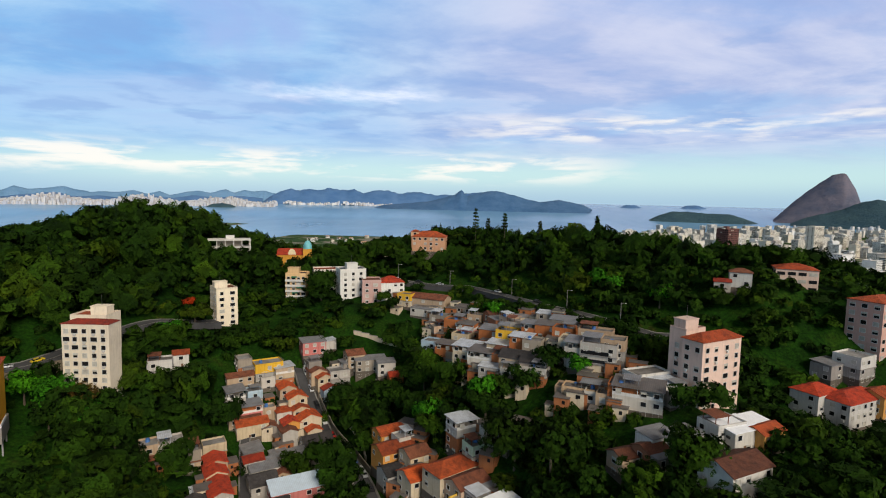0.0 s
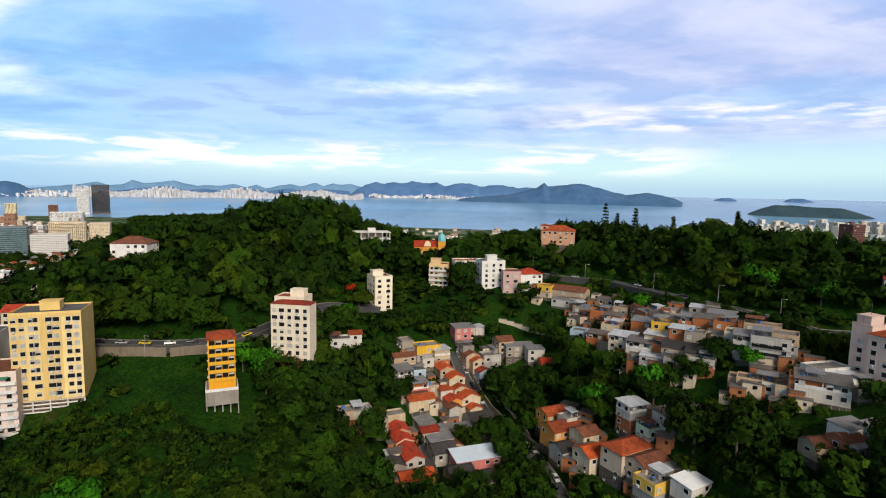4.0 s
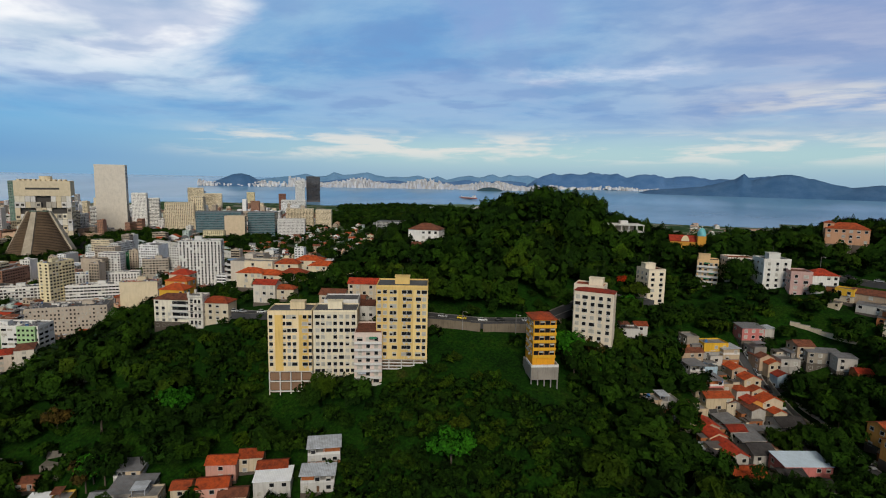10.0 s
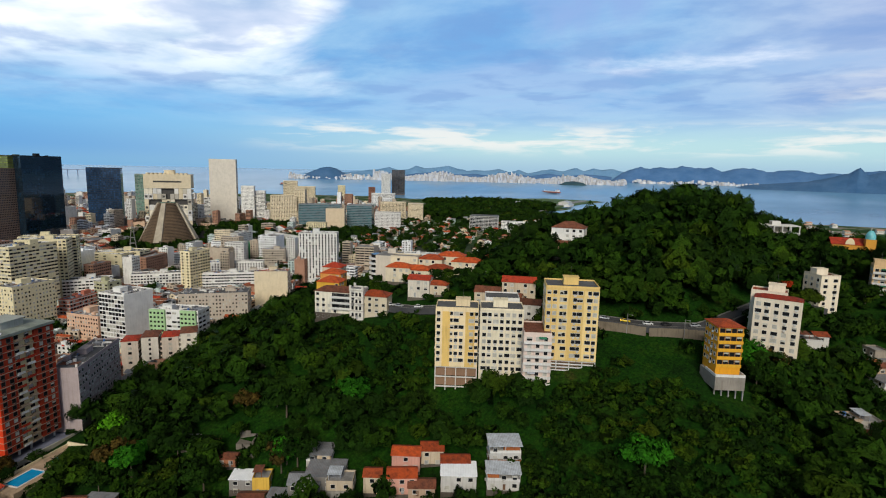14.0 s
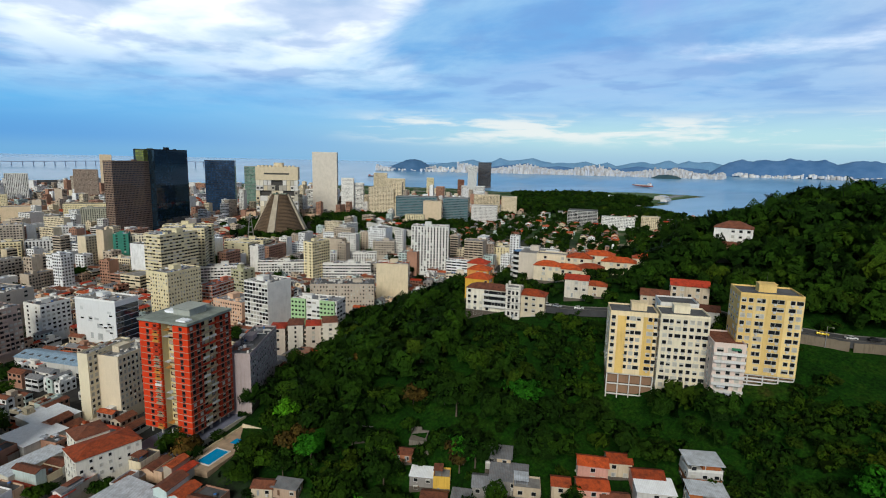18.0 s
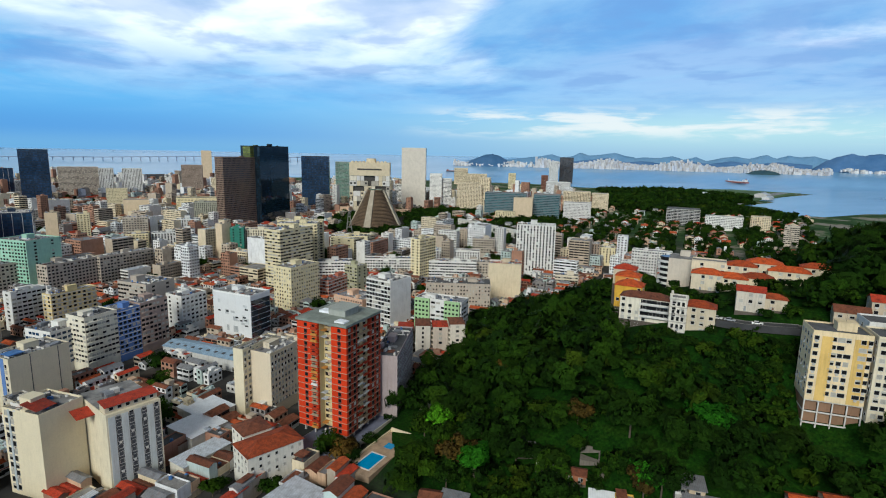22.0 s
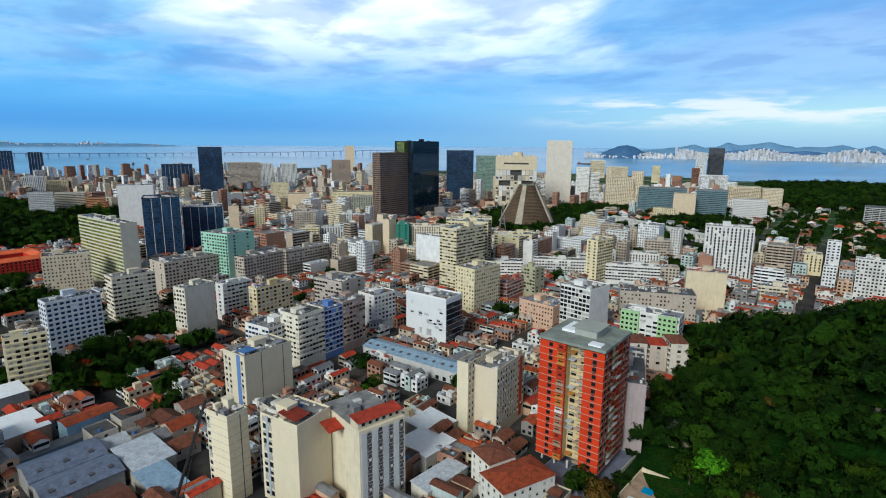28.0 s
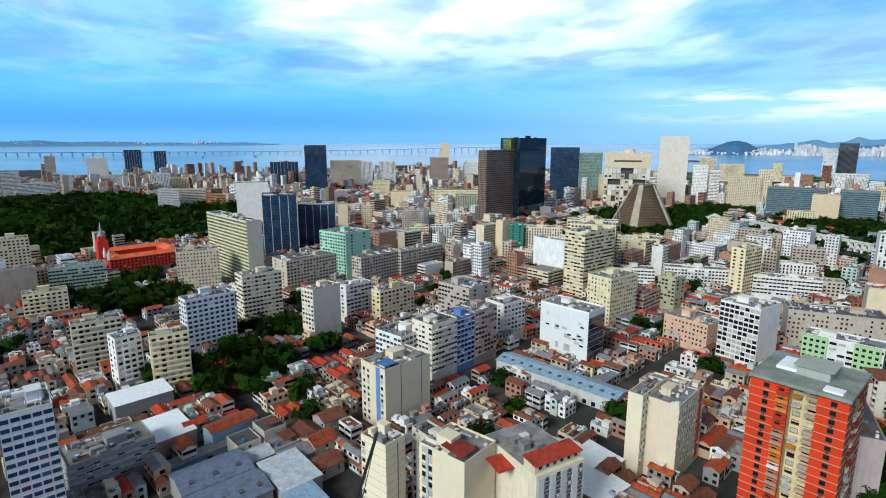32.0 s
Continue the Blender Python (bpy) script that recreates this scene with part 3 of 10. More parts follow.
def window_mesh(w, h, kind, dark=False):
    """One window: frame, recessed pane and sill; some with a blind or a cooling unit. Its wall is the plane y = 0, outside is -y."""
    key = (round(w, 2), round(h, 2), kind, dark)
    if key not in WINDOWS:
        s, a, b, t = Shape(), w / 2, h / 2, 0.10
        rings = []
        for e, y, low in ((t, 0.04, 0.08), (t, -0.12, 0.08), (0, -0.12, 0), (0, -0.02, 0)):
            rings += [(-a - e, y, -b - e - low), (a + e, y, -b - e - low), (a + e, y, b + e), (-a - e, y, b + e)]
        f = [(r * 4 + i, r * 4 + (i + 1) % 4, r * 4 + 4 + (i + 1) % 4, r * 4 + 4 + i) for r in range(3) for i in range(4)]
        s.add(rings, f, 0)
        s.f.append((12, 13, 14, 15) if kind != 3 else (12, 13, 17, 16))
        s.m.append(2 if kind == 1 else 1)
        if kind == 3:
            s.v += [(-a, -0.02, b * 0.1), (a, -0.02, b * 0.1)]
            s.f.append((16, 17, 14, 15))
            s.m.append(2)
        if kind == 2:
            n = len(s.v)
            s.box(-0.42, -0.5, -b - 0.8, 0.42, 0.0, -b - 0.18, 0, True)
        WINDOWS[key] = s.data("window", [DARKFRAME if dark else FRAME, PANE, BLIND])
    return WINDOWS[key]


def face_frames(w, d):
    """Origin and direction of the four walls of a block, seen from outside."""
    return [((-w / 2, -d / 2), (1, 0), w, 0), ((w / 2, -d / 2), (0, 1), d, 90), ((w / 2, d / 2), (-1, 0), w, 180), ((-w / 2, d / 2), (0, -1), d, 270)]


def windows(parent, w, d, z0, floors, fh, bay, ww, wh, faces, pane, detail, rnd, skip=0.0, sill=1.0, off=(0, 0), far_side=True, ledge=None):
    """Windows of a block: each an object near the flight, rows of a storey further off, one joined sheet far away."""
    joined = Shape()
    mw = parent.matrix_world
    inv = mw.inverted() @ Vector((-137, -80, 130))
    for fl in range(floors):
        zc = z0 + fl * fh + sill + wh / 2
        for fi, ((ox, oy), (dx, dy), length, ang) in enumerate(face_frames(w, d)):
            if fi not in faces:
                continue
            b = faces[fi] or bay
            n = max(1, int((length - 1.0) / b))
            if ledge and fi in ledge[0] and dy * inv.x - dx * inv.y > -60:
                zl = zc - wh / 2 - sill
                u0, u1 = length * ledge[2], length * ledge[3]
                q = [(ox + dx * u0, oy + dy * u0), (ox + dx * u1, oy + dy * u1), (ox + dx * u1 + dy * 1.1, oy + dy * u1 - dx * 1.1), (ox + dx * u0 + dy * 1.1, oy + dy * u0 - dx * 1.1)]
                joined.add([(*c, zl) for c in q] + [(*c, zl + 0.95) for c in q], [(3, 2, 6, 7), (1, 5, 6, 2), (0, 3, 7, 4), (3, 0, 1, 2), (4, 7, 6, 5)], 3)
            for c in range(n):
                if rnd.random() < skip:
                    continue
                u = (c + 0.5) * length / n
                px, py = ox + dx * u + off[0], oy + dy * u + off[1]
                if detail == 2 and dy * inv.x - dx * inv.y > 0:
                    k = rnd.choice((0, 0, 1, 1, 2, 3))
                    ob = new("window", window_mesh(ww, wh, k))
                    ob.parent = parent
                    ob.matrix_local = pose(px, py, zc, 0, 0, ang)
                elif dy * inv.x - dx * inv.y > -60 and (far_side or detail < 2):
                    nx, ny = dy, -dx
                    tgt = joined
                    pr = 0.10
                    q = [(px - dx * ww / 2, py - dy * ww / 2), (px + dx * ww / 2, py + dy * ww / 2)]
                    za, zb = zc - wh / 2, zc + wh / 2
                    v = [(q[0][0], q[0][1], za), (q[1][0], q[1][1], za), (q[1][0], q[1][1], zb), (q[0][0], q[0][1], zb)]
                    v += [(a + nx * pr, b2 + ny * pr, c2) for a, b2, c2 in v]
                    if pane is PANE and rnd.random() < 0.16 and near_path(mw.translation.x, mw.translation.y) < 700:
                        cx, cy = px + dx * rnd.uniform(-0.3, 0.3) + nx * 0.3, py + dy * rnd.uniform(-0.3, 0.3) + ny * 0.3
                        tgt.box(cx - 0.35, cy - 0.35, za - 0.75, cx + 0.35, cy + 0.35, za - 0.15, 2, True)
                    tgt.add(v, [(4, 5, 6, 7), (0, 1, 5, 4), (3, 7, 6, 2), (0, 4, 7, 3), (1, 2, 6, 5)], 1 if pane is PANE and rnd.random() < (0.30 if near_path(mw.translation.x, mw.translation.y) < 480 else 0.06) else 0)
    if joined.v:
        tagged(part("windows", joined, [pane, BLIND, FRAME, ledge[1] if ledge else FRAME], parent), kind="stuff")


def rooftop(parent, w, d, z, rnd, roofmat, wallmat, parapet=0.9, clutter=2):
    s = Shape()
    t = 0.25
    for x0, y0, x1, y1 in ((-w / 2, -d / 2, w / 2, -d / 2 + t), (-w / 2, d / 2 - t, w / 2, d / 2), (-w / 2, -d / 2 + t, -w / 2 + t, d / 2 - t), (w / 2 - t, -d / 2 + t, w / 2, d / 2 - t)):
        s.box(x0, y0, z, x1, y1, z + parapet)
    part("parapet", s, wallmat, parent)
    part("roof", Shape().box(-w / 2 + t, -d / 2 + t, z - 0.1, w / 2 - t, d / 2 - t, z + 0.12), roofmat, parent)
    if clutter > 1 and near_path(parent.matrix_world.translation.x, parent.matrix_world.translation.y) < 800:
        bits = Shape()
        for _ in range(int(10 + w * d / 22)):
            x, y, kind = rnd.uniform(-0.46, 0.44) * w, rnd.uniform(-0.46, 0.44) * d, rnd.random()
            if kind < 0.35:
                a, c = rnd.uniform(0.3, 1.2), rnd.uniform(0.3, 0.9)
                bits.box(x - a, y - c, z, x + a, y + c, z + rnd.uniform(0.4, 1.3), rnd.choice((0, 1, 2)))
            elif kind < 0.55:
                bits.tube(x, y, z + 0.1, z + rnd.uniform(0.8, 1.4), 0.6, 0.5, 8, rnd.choice((0, 2, 3)))
            elif kind < 0.75:
                l = rnd.uniform(2, 0.4 * max(w, d))
                if rnd.random() < 0.5:
                    bits.box(max(-w / 2 + 0.3, x - l / 2), y - 0.1, z, min(w / 2 - 0.3, x + l / 2), y + 0.1, z + rnd.uniform(0.3, 1.5), 0)
                else:
                    bits.box(x - 0.1, max(-d / 2 + 0.3, y - l / 2), z, x + 0.1, min(d / 2 - 0.3, y + l / 2), z + rnd.uniform(0.3, 1.5), 0)
            elif kind < 0.92:
                a, c = rnd.uniform(1.0, 2.6), rnd.uniform(0.8, 2.0)
                bits.box(max(-w / 2 + 0.3, x - a), max(-d / 2 + 0.3, y - c), z + 0.13, min(w / 2 - 0.3, x + a), min(d / 2 - 0.3, y + c), z + 0.16 + rnd.random() * 0.1, rnd.choice((1, 2, 4, 4)))
            else:
                bits.tube(x, y, z, z + rnd.uniform(2.5, 5), 0.06, 0.04, 4, 2)
        tagged(part("roof_clutter", bits, [TRIM, FIBRO, DARKROOF, BLUETANK, CLAYBROWN], parent), kind="stuff")
    if clutter and min(w, d) > 6:
        a, b = w * rnd.uniform(-0.22, 0.22), d * rnd.uniform(-0.22, 0.22)
        ew, ed, eh = min(w * 0.3, 7) , min(d * 0.32, 6), rnd.uniform(2.6, 4.5)
        q = Shape().box(a - ew / 2, b - ed / 2, z, a + ew / 2, b + ed / 2, z + eh).box(a - ew / 2 - 0.2, b - ed / 2 - 0.2, z + eh, a + ew / 2 + 0.2, b + ed / 2 + 0.2, z + eh + 0.2)
        part("stair_house", q, wallmat, parent)
        if clutter > 1:
            for _ in range(rnd.randint(3, 7) if near_path(parent.matrix_world.translation.x, parent.matrix_world.translation.y) < 480 else rnd.randint(1, 3)):
                x, y = w * rnd.uniform(-0.4, 0.4), d * rnd.uniform(-0.4, 0.4)
                if rnd.random() < 0.5:
                    tank = part("water_tank", Shape().tube(x, y, z + 0.1, z + 1.5, 0.9, 0.8, 10), rnd.choice([BLUETANK, TRIM, DARKROOF]), parent)
                    part("lid", Shape().tube(x, y, z + 1.5, z + 1.7, 0.85, 0.3, 10), TRIM, tank)
                else:
                    r1, r2 = rnd.uniform(1, 2.4), rnd.uniform(0.8, 1.8)
                    part("roof_shed", Shape().box(x - r1, y - r2, z, x + r1, y + r2, z + rnd.uniform(1, 2.3)), rnd.choice([wallmat, FIBRO, TRIM]), parent)


BLUETANK = simple("blue_plastic", (0.05, 0.16, 0.42), 0.5)
COUNT = [0]


def tower(x, y, yaw, w, d, top, wall, label, fh=3.0, bay=3.1, ww=1.8, wh=1.45, faces=None, roof=None, pane=None, base=None, bands=None, ribs=None, skip=0.06, parapet=0.9,
          clutter=2, name="apartment_block", category="building", ground_floor=True, detail=None, sill=1.0, tile=None, group=""):
    """A block of flats or offices: walls, windows, parapet, roof and what stands on it."""
    COUNT[0] += 1
    rnd = random.Random(COUNT[0] * 7 + 3)
    z0 = float(height(x, y)) - 1.5 if base is None else base
    h = top - z0
    dist = near_path(x, y)
    det = detail if detail is not None else 2 if dist < 260 else 1
    occupy_rect(x, y, yaw, w, d)
    b = thing(name, pose(x, y, z0, 0, 0, yaw), label, category, group)
    wm = wall if isinstance(wall, bpy.types.Material) else plaster(wall)
    body = Shape().box(-w / 2, -d / 2, 0, w / 2, d / 2, h)
    part("wall", body, wm, b)
    ledge = None
    if det == 1 and not faces and not bands and not ribs and pane is None:
        # storey fronts differ: balconies, ribbons, small windows; short walls often stand blank
        own = random.Random(COUNT[0] * 17 + 5)
        style, long = own.random(), (0, 2) if w >= d else (1, 3)
        if style < 0.34:
            ledge, ww = (long, wm, *own.choice(((0.03, 0.97), (0.03, 0.55), (0.25, 0.75), (0.45, 0.97)))), max(ww, 2.0)
        elif style < 0.52:
            ww, wh = bay - 0.3, 1.35
        elif style < 0.68:
            bay, ww, wh = 2.4, 1.1, 1.25
        elif style < 0.80:
            ww, wh, sill = 1.3, 2.1, 0.5
        if own.random() < 0.6:
            faces = {f: 0 if f in long else min(w, d) / 2.2 for f in range(4)}
    start = 4.5 if ground_floor else 1.5
    floors = max(1, int((h - start - 0.6) / fh))
    start = h - floors * fh - 0.4
    windows(b, w, d, start, floors, fh, bay, ww, wh, faces or {0: 0, 1: 0, 2: 0, 3: 0}, pane or PANE, det, rnd, skip, sill, ledge=ledge)
    if bands:
        for k in range(floors + 1):
            z, s = start + k * fh, Shape()
            s.box(-w / 2 - 0.22, -d / 2 - 0.22, z - bands[1] / 2, w / 2 + 0.22, d / 2 + 0.22, z + bands[1] / 2, 0, True)
            part("floor_band", s, bands[0], b)
    if ribs:
        for (ox, oy), (dx, dy), length, _ in face_frames(w, d):
            n = max(1, int(length / ribs[1]))
            if dist > 800:
                far_ribs = Shape()
                for c in range(n):
                    u = c * length / n
                    far_ribs.box(ox + dx * u - 0.25, oy + dy * u - 0.25, 0.5, ox + dx * u + 0.25, oy + dy * u + 0.25, h)
                tagged(part("facade_ribbing", far_ribs, ribs[0], b), kind="stuff")
                continue
            for c in range(n):
                u = c * length / n
                part("pilaster", Shape().box(ox + dx * u - 0.25, oy + dy * u - 0.25, 0.5, ox + dx * u + 0.25, oy + dy * u + 0.25, h), ribs[0], b)
    if tile:
        s = Shape()
        s.hip(-w / 2, -d / 2, w / 2, d / 2, h, min(w, d) * 0.16, 0.4)
        part("roof", s, tile, b)
    else:
        rooftop(b, w, d, h, rnd, roof or rnd.choice([CONCRETE, CONCRETE, DARKROOF, FIBRO]), wm, parapet, clutter if dist < 1000 else 0)
    return b


tower(-407, 32, 136, 44, 12, 39, (0.46, 0.38, 0.37), "mauve-grey apartment slab with dark windows and blank end wall", faces={0: 0, 2: 0}, roof=DARKROOF, bay=2.6, ww=1.5, wh=1.4, skip=0.03)
for k, (u, top) in enumerate(((-15.5, 24), (-4.5, 26), (6.5, 25), (17, 27))):
    tower(-455 + 0.56 * u, 90 + 0.83 * u, 53 + 2 * k, 9.4, 13 + k % 2 * 2, top, ((0.66, 0.56, 0.46), (0.74, 0.68, 0.58))[k % 2], "low beige apartment house with a red tiled roof", bay=2.4, ww=1.2, wh=1.5, tile=(CLAYRED, CLAYBROWN)[k % 2])
tower(-564, -104, 123, 19, 21, 29, WHITE, "white apartment block with ribbons of blue-grey glass", bay=2.6, ww=2.3, wh=1.5, pane=BLUEGLASS)
tower(-600, -24, 112, 20, 18, 30, WHITE, "white apartment block with rows of windows", bay=2.8)
tower(-621, -46, 121, 24, 28, 38, (0.52, 0.45, 0.37), "tall grey-brown block with a blank party wall", bay=2.6)
tower(-653, -91, 118, 32, 10, 30, PALEYELLOW, "yellow apartment block with white balconies", bay=3.4, ww=2.0, bands=(TRIM, 0.5))
tower(-668, -117, 118, 23, 10, 31, WHITE, "white apartment block with rows of windows", bay=2.8)
tower(-632, -144, 126, 23, 12, 40, (0.72, 0.67, 0.54), "slim cream tower with a single strip of windows", faces={1: 6.0, 3: 2.4})
tower(-779, -241, 99, 34, 20, 42, CREAM, "cream apartment block with stained walls", bay=3.4)
tower(-681, -186, 114, 29, 15, 41, (0.76, 0.68, 0.52), "cream block with continuous ribbon windows", bay=2.6, ww=2.4, wh=1.3, skip=0.02)
tower(-770, -150, 118, 51, 26, 33, (0.56, 0.49, 0.40), "weathered grey apartment block with rows of dark windows")
tower(-784, -112, 126, 31, 36, 52, MINT, "mint green stepped apartment block", bay=3.4, ww=1.8)
tower(-775, -86, 121, 50, 23, 31, (0.56, 0.49, 0.40), "weathered grey apartment block with rows of dark windows")
tower(-790, -39, 117, 55, 12, 31, (0.56, 0.49, 0.40), "weathered grey apartment block with rows of dark windows")
tower(-811, -213, 118, 14, 90, 66, (0.62, 0.58, 0.48), "long grey slab with green and cream ribbon windows", bay=3.4, ww=3.2, wh=1.7, pane=OLIVEGLASS, fh=3.2, skip=0, faces={1: 0, 3: 0})
tower(-1165, -215, 93, 47, 30, 72, WHITE, "white office tower with a dark blue glass front", bay=3.0, ww=2.8, wh=2.7, pane=BLUEGLASS, faces={1: 0})
tower(-933, -172, 91, 38, 40, 74, (0.03, 0.05, 0.09), "dark blue glass office tower", ribs=(TRIM, 9.0), bay=2.6, ww=2.35, wh=2.7, fh=3.4, pane=BLUEGLASS, sill=0.3, skip=0, name="office_tower")
tower(-969, -128, 87, 45, 40, 58, (0.03, 0.05, 0.09), "dark blue glass office tower", ribs=(TRIM, 9.0), bay=2.6, ww=2.35, wh=2.7, fh=3.4, pane=BLUEGLASS, sill=0.3, skip=0, name="office_tower")
tower(-1711, -89, 87, 54, 35, 123, (0.03, 0.035, 0.05), "dark glass office tower", bay=2.6, ww=2.3, wh=2.6, fh=3.6, pane=BLUEGLASS, sill=0.4, skip=0, name="office_tower")
tower(-1104, 171, 118, 79, 17, 120, (0.22, 0.15, 0.11), "brown concrete office slab with small dark windows", bay=2.6, ww=1.5, wh=1.7, fh=3.4, skip=0, pane=BLACKGLASS, name="office_tower")
tower(-1136, 229, 118, 72, 42, 139, (0.012, 0.015, 0.02), "tall black mirrored glass office tower", bay=3.2, ww=3.0, wh=3.3, fh=3.6, pane=BLACKGLASS, sill=0.15, skip=0, name="office_tower")
tower(-1304, 400, 61, 58, 35, 121, (0.03, 0.035, 0.05), "dark glass office tower", bay=2.6, ww=2.3, wh=2.6, fh=3.6, pane=BLUEGLASS, sill=0.4, skip=0, name="office_tower")
tower(-1462, 557, 59, 54, 25, 106, (0.30, 0.34, 0.30), "office tower with green glass and pale end", bay=2.8, ww=2.4, wh=2.4, fh=3.4, pane=GREENGLASS, sill=0.4, skip=0, name="office_tower")
tower(-1246, 622, 51, 56, 30, 144, (0.74, 0.68, 0.58), "tall cream-white windowless office tower", faces={1: 0, 3: 0}, name="office_tower")
tower(-1196, 650, 49, 28, 20, 86, WHITE, "white apartment block with rows of windows", bay=2.8)
tower(-1187, 676, 48, 21, 20, 75, WHITE, "white apartment block with rows of windows", bay=2.8)
tower(-1031, 717, 41, 89, 30, 52, (0.20, 0.24, 0.26), "wide teal glass office building", bay=2.6, ww=2.5, wh=1.9, fh=3.5, pane=TEALGLASS, sill=0.8, skip=0, name="office_building")
tower(-953, 691, 38, 38, 20, 48, (0.72, 0.58, 0.40), "plain cream tower with blank walls", faces={1: 0})
tower(-948, 757, 36, 53, 40, 53, (0.20, 0.24, 0.26), "wide teal glass office building", bay=2.6, ww=2.5, wh=1.9, fh=3.5, pane=TEALGLASS, sill=0.8, skip=0, name="office_building")
tower(-951, 639, 40, 38, 15, 23, (0.80, 0.70, 0.44), "cream apartment block with many windows")
tower(-826, 66, 118, 12, 10, 49, (0.72, 0.58, 0.40), "plain cream tower with blank walls", faces={1: 0})
tower(-824, 82, 66, 15, 16, 44, (0.06, 0.26, 0.19), "narrow apartment block with a dark green front", bay=3.2)
tower(-817, 111, 63, 42, 14, 41, (0.76, 0.68, 0.52), "cream block with continuous ribbon windows", bay=2.6, ww=2.4, wh=1.3, skip=0.02)
tower(-773, 93, 111, 18, 14, 30, (0.72, 0.58, 0.40), "plain cream tower with blank walls", faces={1: 0})
tower(-714, 111, 58, 40, 22, 60, (0.80, 0.70, 0.44), "cream apartment block with many windows")
tower(-732, 121, 58, 47, 14, 60, (0.80, 0.70, 0.44), "cream apartment block with many windows")
tower(-593, 338, 41, 42, 18, 58, (0.74, 0.74, 0.71), "white tower with vertical window strips", bay=3.2, ww=1.5, wh=2.4, sill=0.3, ribs=(TRIM, 6.4))
tower(-742, 358, 49, 24, 14, 30, (0.02, 0.20, 0.07), "building wrapped in green scaffold netting", bay=3.4, skip=0.4, name="scaffolded_building")
tower(-695, 352, 47, 28, 14, 27, (0.56, 0.49, 0.40), "weathered grey apartment block with rows of dark windows")
tower(-518, 98, 18, 23, 24, 42, WHITE, "white office block with a black ribbon-window front", bay=2.5, ww=2.4, wh=2.0, skip=0, faces={0: 0})
tower(-663, 276, 50, 61, 14, 24, WHITE, "white apartment block with rows of windows", bay=2.8)
tower(-621, 242, 50, 50, 14, 22, WHITE, "white apartment block with rows of windows", bay=2.8)
tower(-639, 216, 107, 27, 12, 46, (0.80, 0.70, 0.44), "cream apartment block with many windows")
tower(-688, 136, 63, 40, 14, 22, WHITE, "white apartment block with rows of windows", bay=2.8)
tower(-608, 64, 111, 32, 20, 40, (0.80, 0.70, 0.44), "cream apartment block with many windows")
tower(-622, 127, 110, 14, 15, 30, OLIVE, "olive-green apartment block with small windows", bay=2.4, ww=1.2)
tower(-623, 107, 118, 36, 10, 21, (0.60, 0.20, 0.13), "red and white apartment block", bay=2.8, bands=(TRIM, 0.7))
tower(-554, 92, 109, 24, 30, 22, (0.70, 0.46, 0.32), "peach apartment block with stained walls")
tower(-520, 167, 49, 52, 22, 30, (0.52, 0.45, 0.37), "tall grey-brown block with a blank party wall", bay=2.6)
tower(-682, 202, 57, 55, 14, 19, WHITE, "white apartment block with rows of windows", bay=2.8)
tower(-624, 263, 49, 60, 14, 19, (0.56, 0.49, 0.40), "weathered grey apartment block with rows of dark windows")
tower(-760, 201, 119, 47, 27, 33, (0.80, 0.70, 0.44), "cream apartment block with many windows")
tower(-812, -345, 109, 43, 20, 27, (0.36, 0.48, 0.40), "long grey-green block with cream ends", bay=2.6, ww=1.9)
tower(-863, -412, 113, 23, 20, 46, (0.80, 0.70, 0.44), "cream apartment block with many windows")
tower(-736, -343, 111, 28, 14, 24, (0.80, 0.70, 0.44), "cream apartment block with many windows")
tower(-627, -214, 118, 30, 12, 41, (0.70, 0.74, 0.78), "white and blue apartment block with balconies", bay=3.0, ww=2.0, bands=(TRIM, 0.6), pane=BLUEGLASS)
tower(-616, -273, 112, 25, 9, 34, (0.70, 0.64, 0.46), "cream block with a red tiled roof strip", bay=2.9, ww=1.9)
tower(-587, -251, 122, 13, 12, 33, WHITE, "white apartment block with rows of windows", bay=2.8)
tower(-581, -228, 107, 19, 8, 34, (0.80, 0.70, 0.44), "cream apartment block with many windows")
tower(-469, -249, 115, 14, 20, 52, (0.74, 0.76, 0.78), "white office block with dark blue ribbon windows", bay=2.4, ww=2.3, wh=1.4, pane=BLUEGLASS, skip=0, detail=1)
tower(-497, -236, 119, 30, 18, 18, (0.36, 0.36, 0.36), "long grey garage building with slatted openings", bay=2.6, ww=2.5, wh=0.7, fh=2.6, skip=0)
tower(-435, -117, 115, 7, 20, 37, (0.62, 0.57, 0.47), "old cream block with a dark bitumen roof", bay=2.6, ww=1.2, wh=1.8, roof=DARKROOF)
tower(-1728, -766, 113, 35, 30, 65, WHITE, "white apartment block with rows of windows", bay=2.8)
tower(-1655, -688, 111, 64, 20, 44, WHITE, "white apartment block with rows of windows", bay=2.8)
tower(-2870, -1094, 110, 36, 18, 72, (0.56, 0.49, 0.40), "weathered grey apartment block with rows of dark windows")
tower(-2159, -716, 106, 55, 25, 83, WHITE, "white apartment block with rows of windows", bay=2.8)
tower(-1985, -642, 106, 69, 20, 41, WHITE, "white apartment block with rows of windows", bay=2.8)
tower(-2915, -798, 104, 65, 30, 95, (0.03, 0.05, 0.09), "dark blue glass office tower", ribs=(TRIM, 9.0), bay=2.6, ww=2.35, wh=2.7, fh=3.4, pane=BLUEGLASS, sill=0.3, skip=0, name="office_tower")
tower(-2889, -686, 101, 48, 30, 90, (0.03, 0.05, 0.09), "dark blue glass office tower", ribs=(TRIM, 9.0), bay=2.6, ww=2.35, wh=2.7, fh=3.4, pane=BLUEGLASS, sill=0.3, skip=0, name="office_tower")
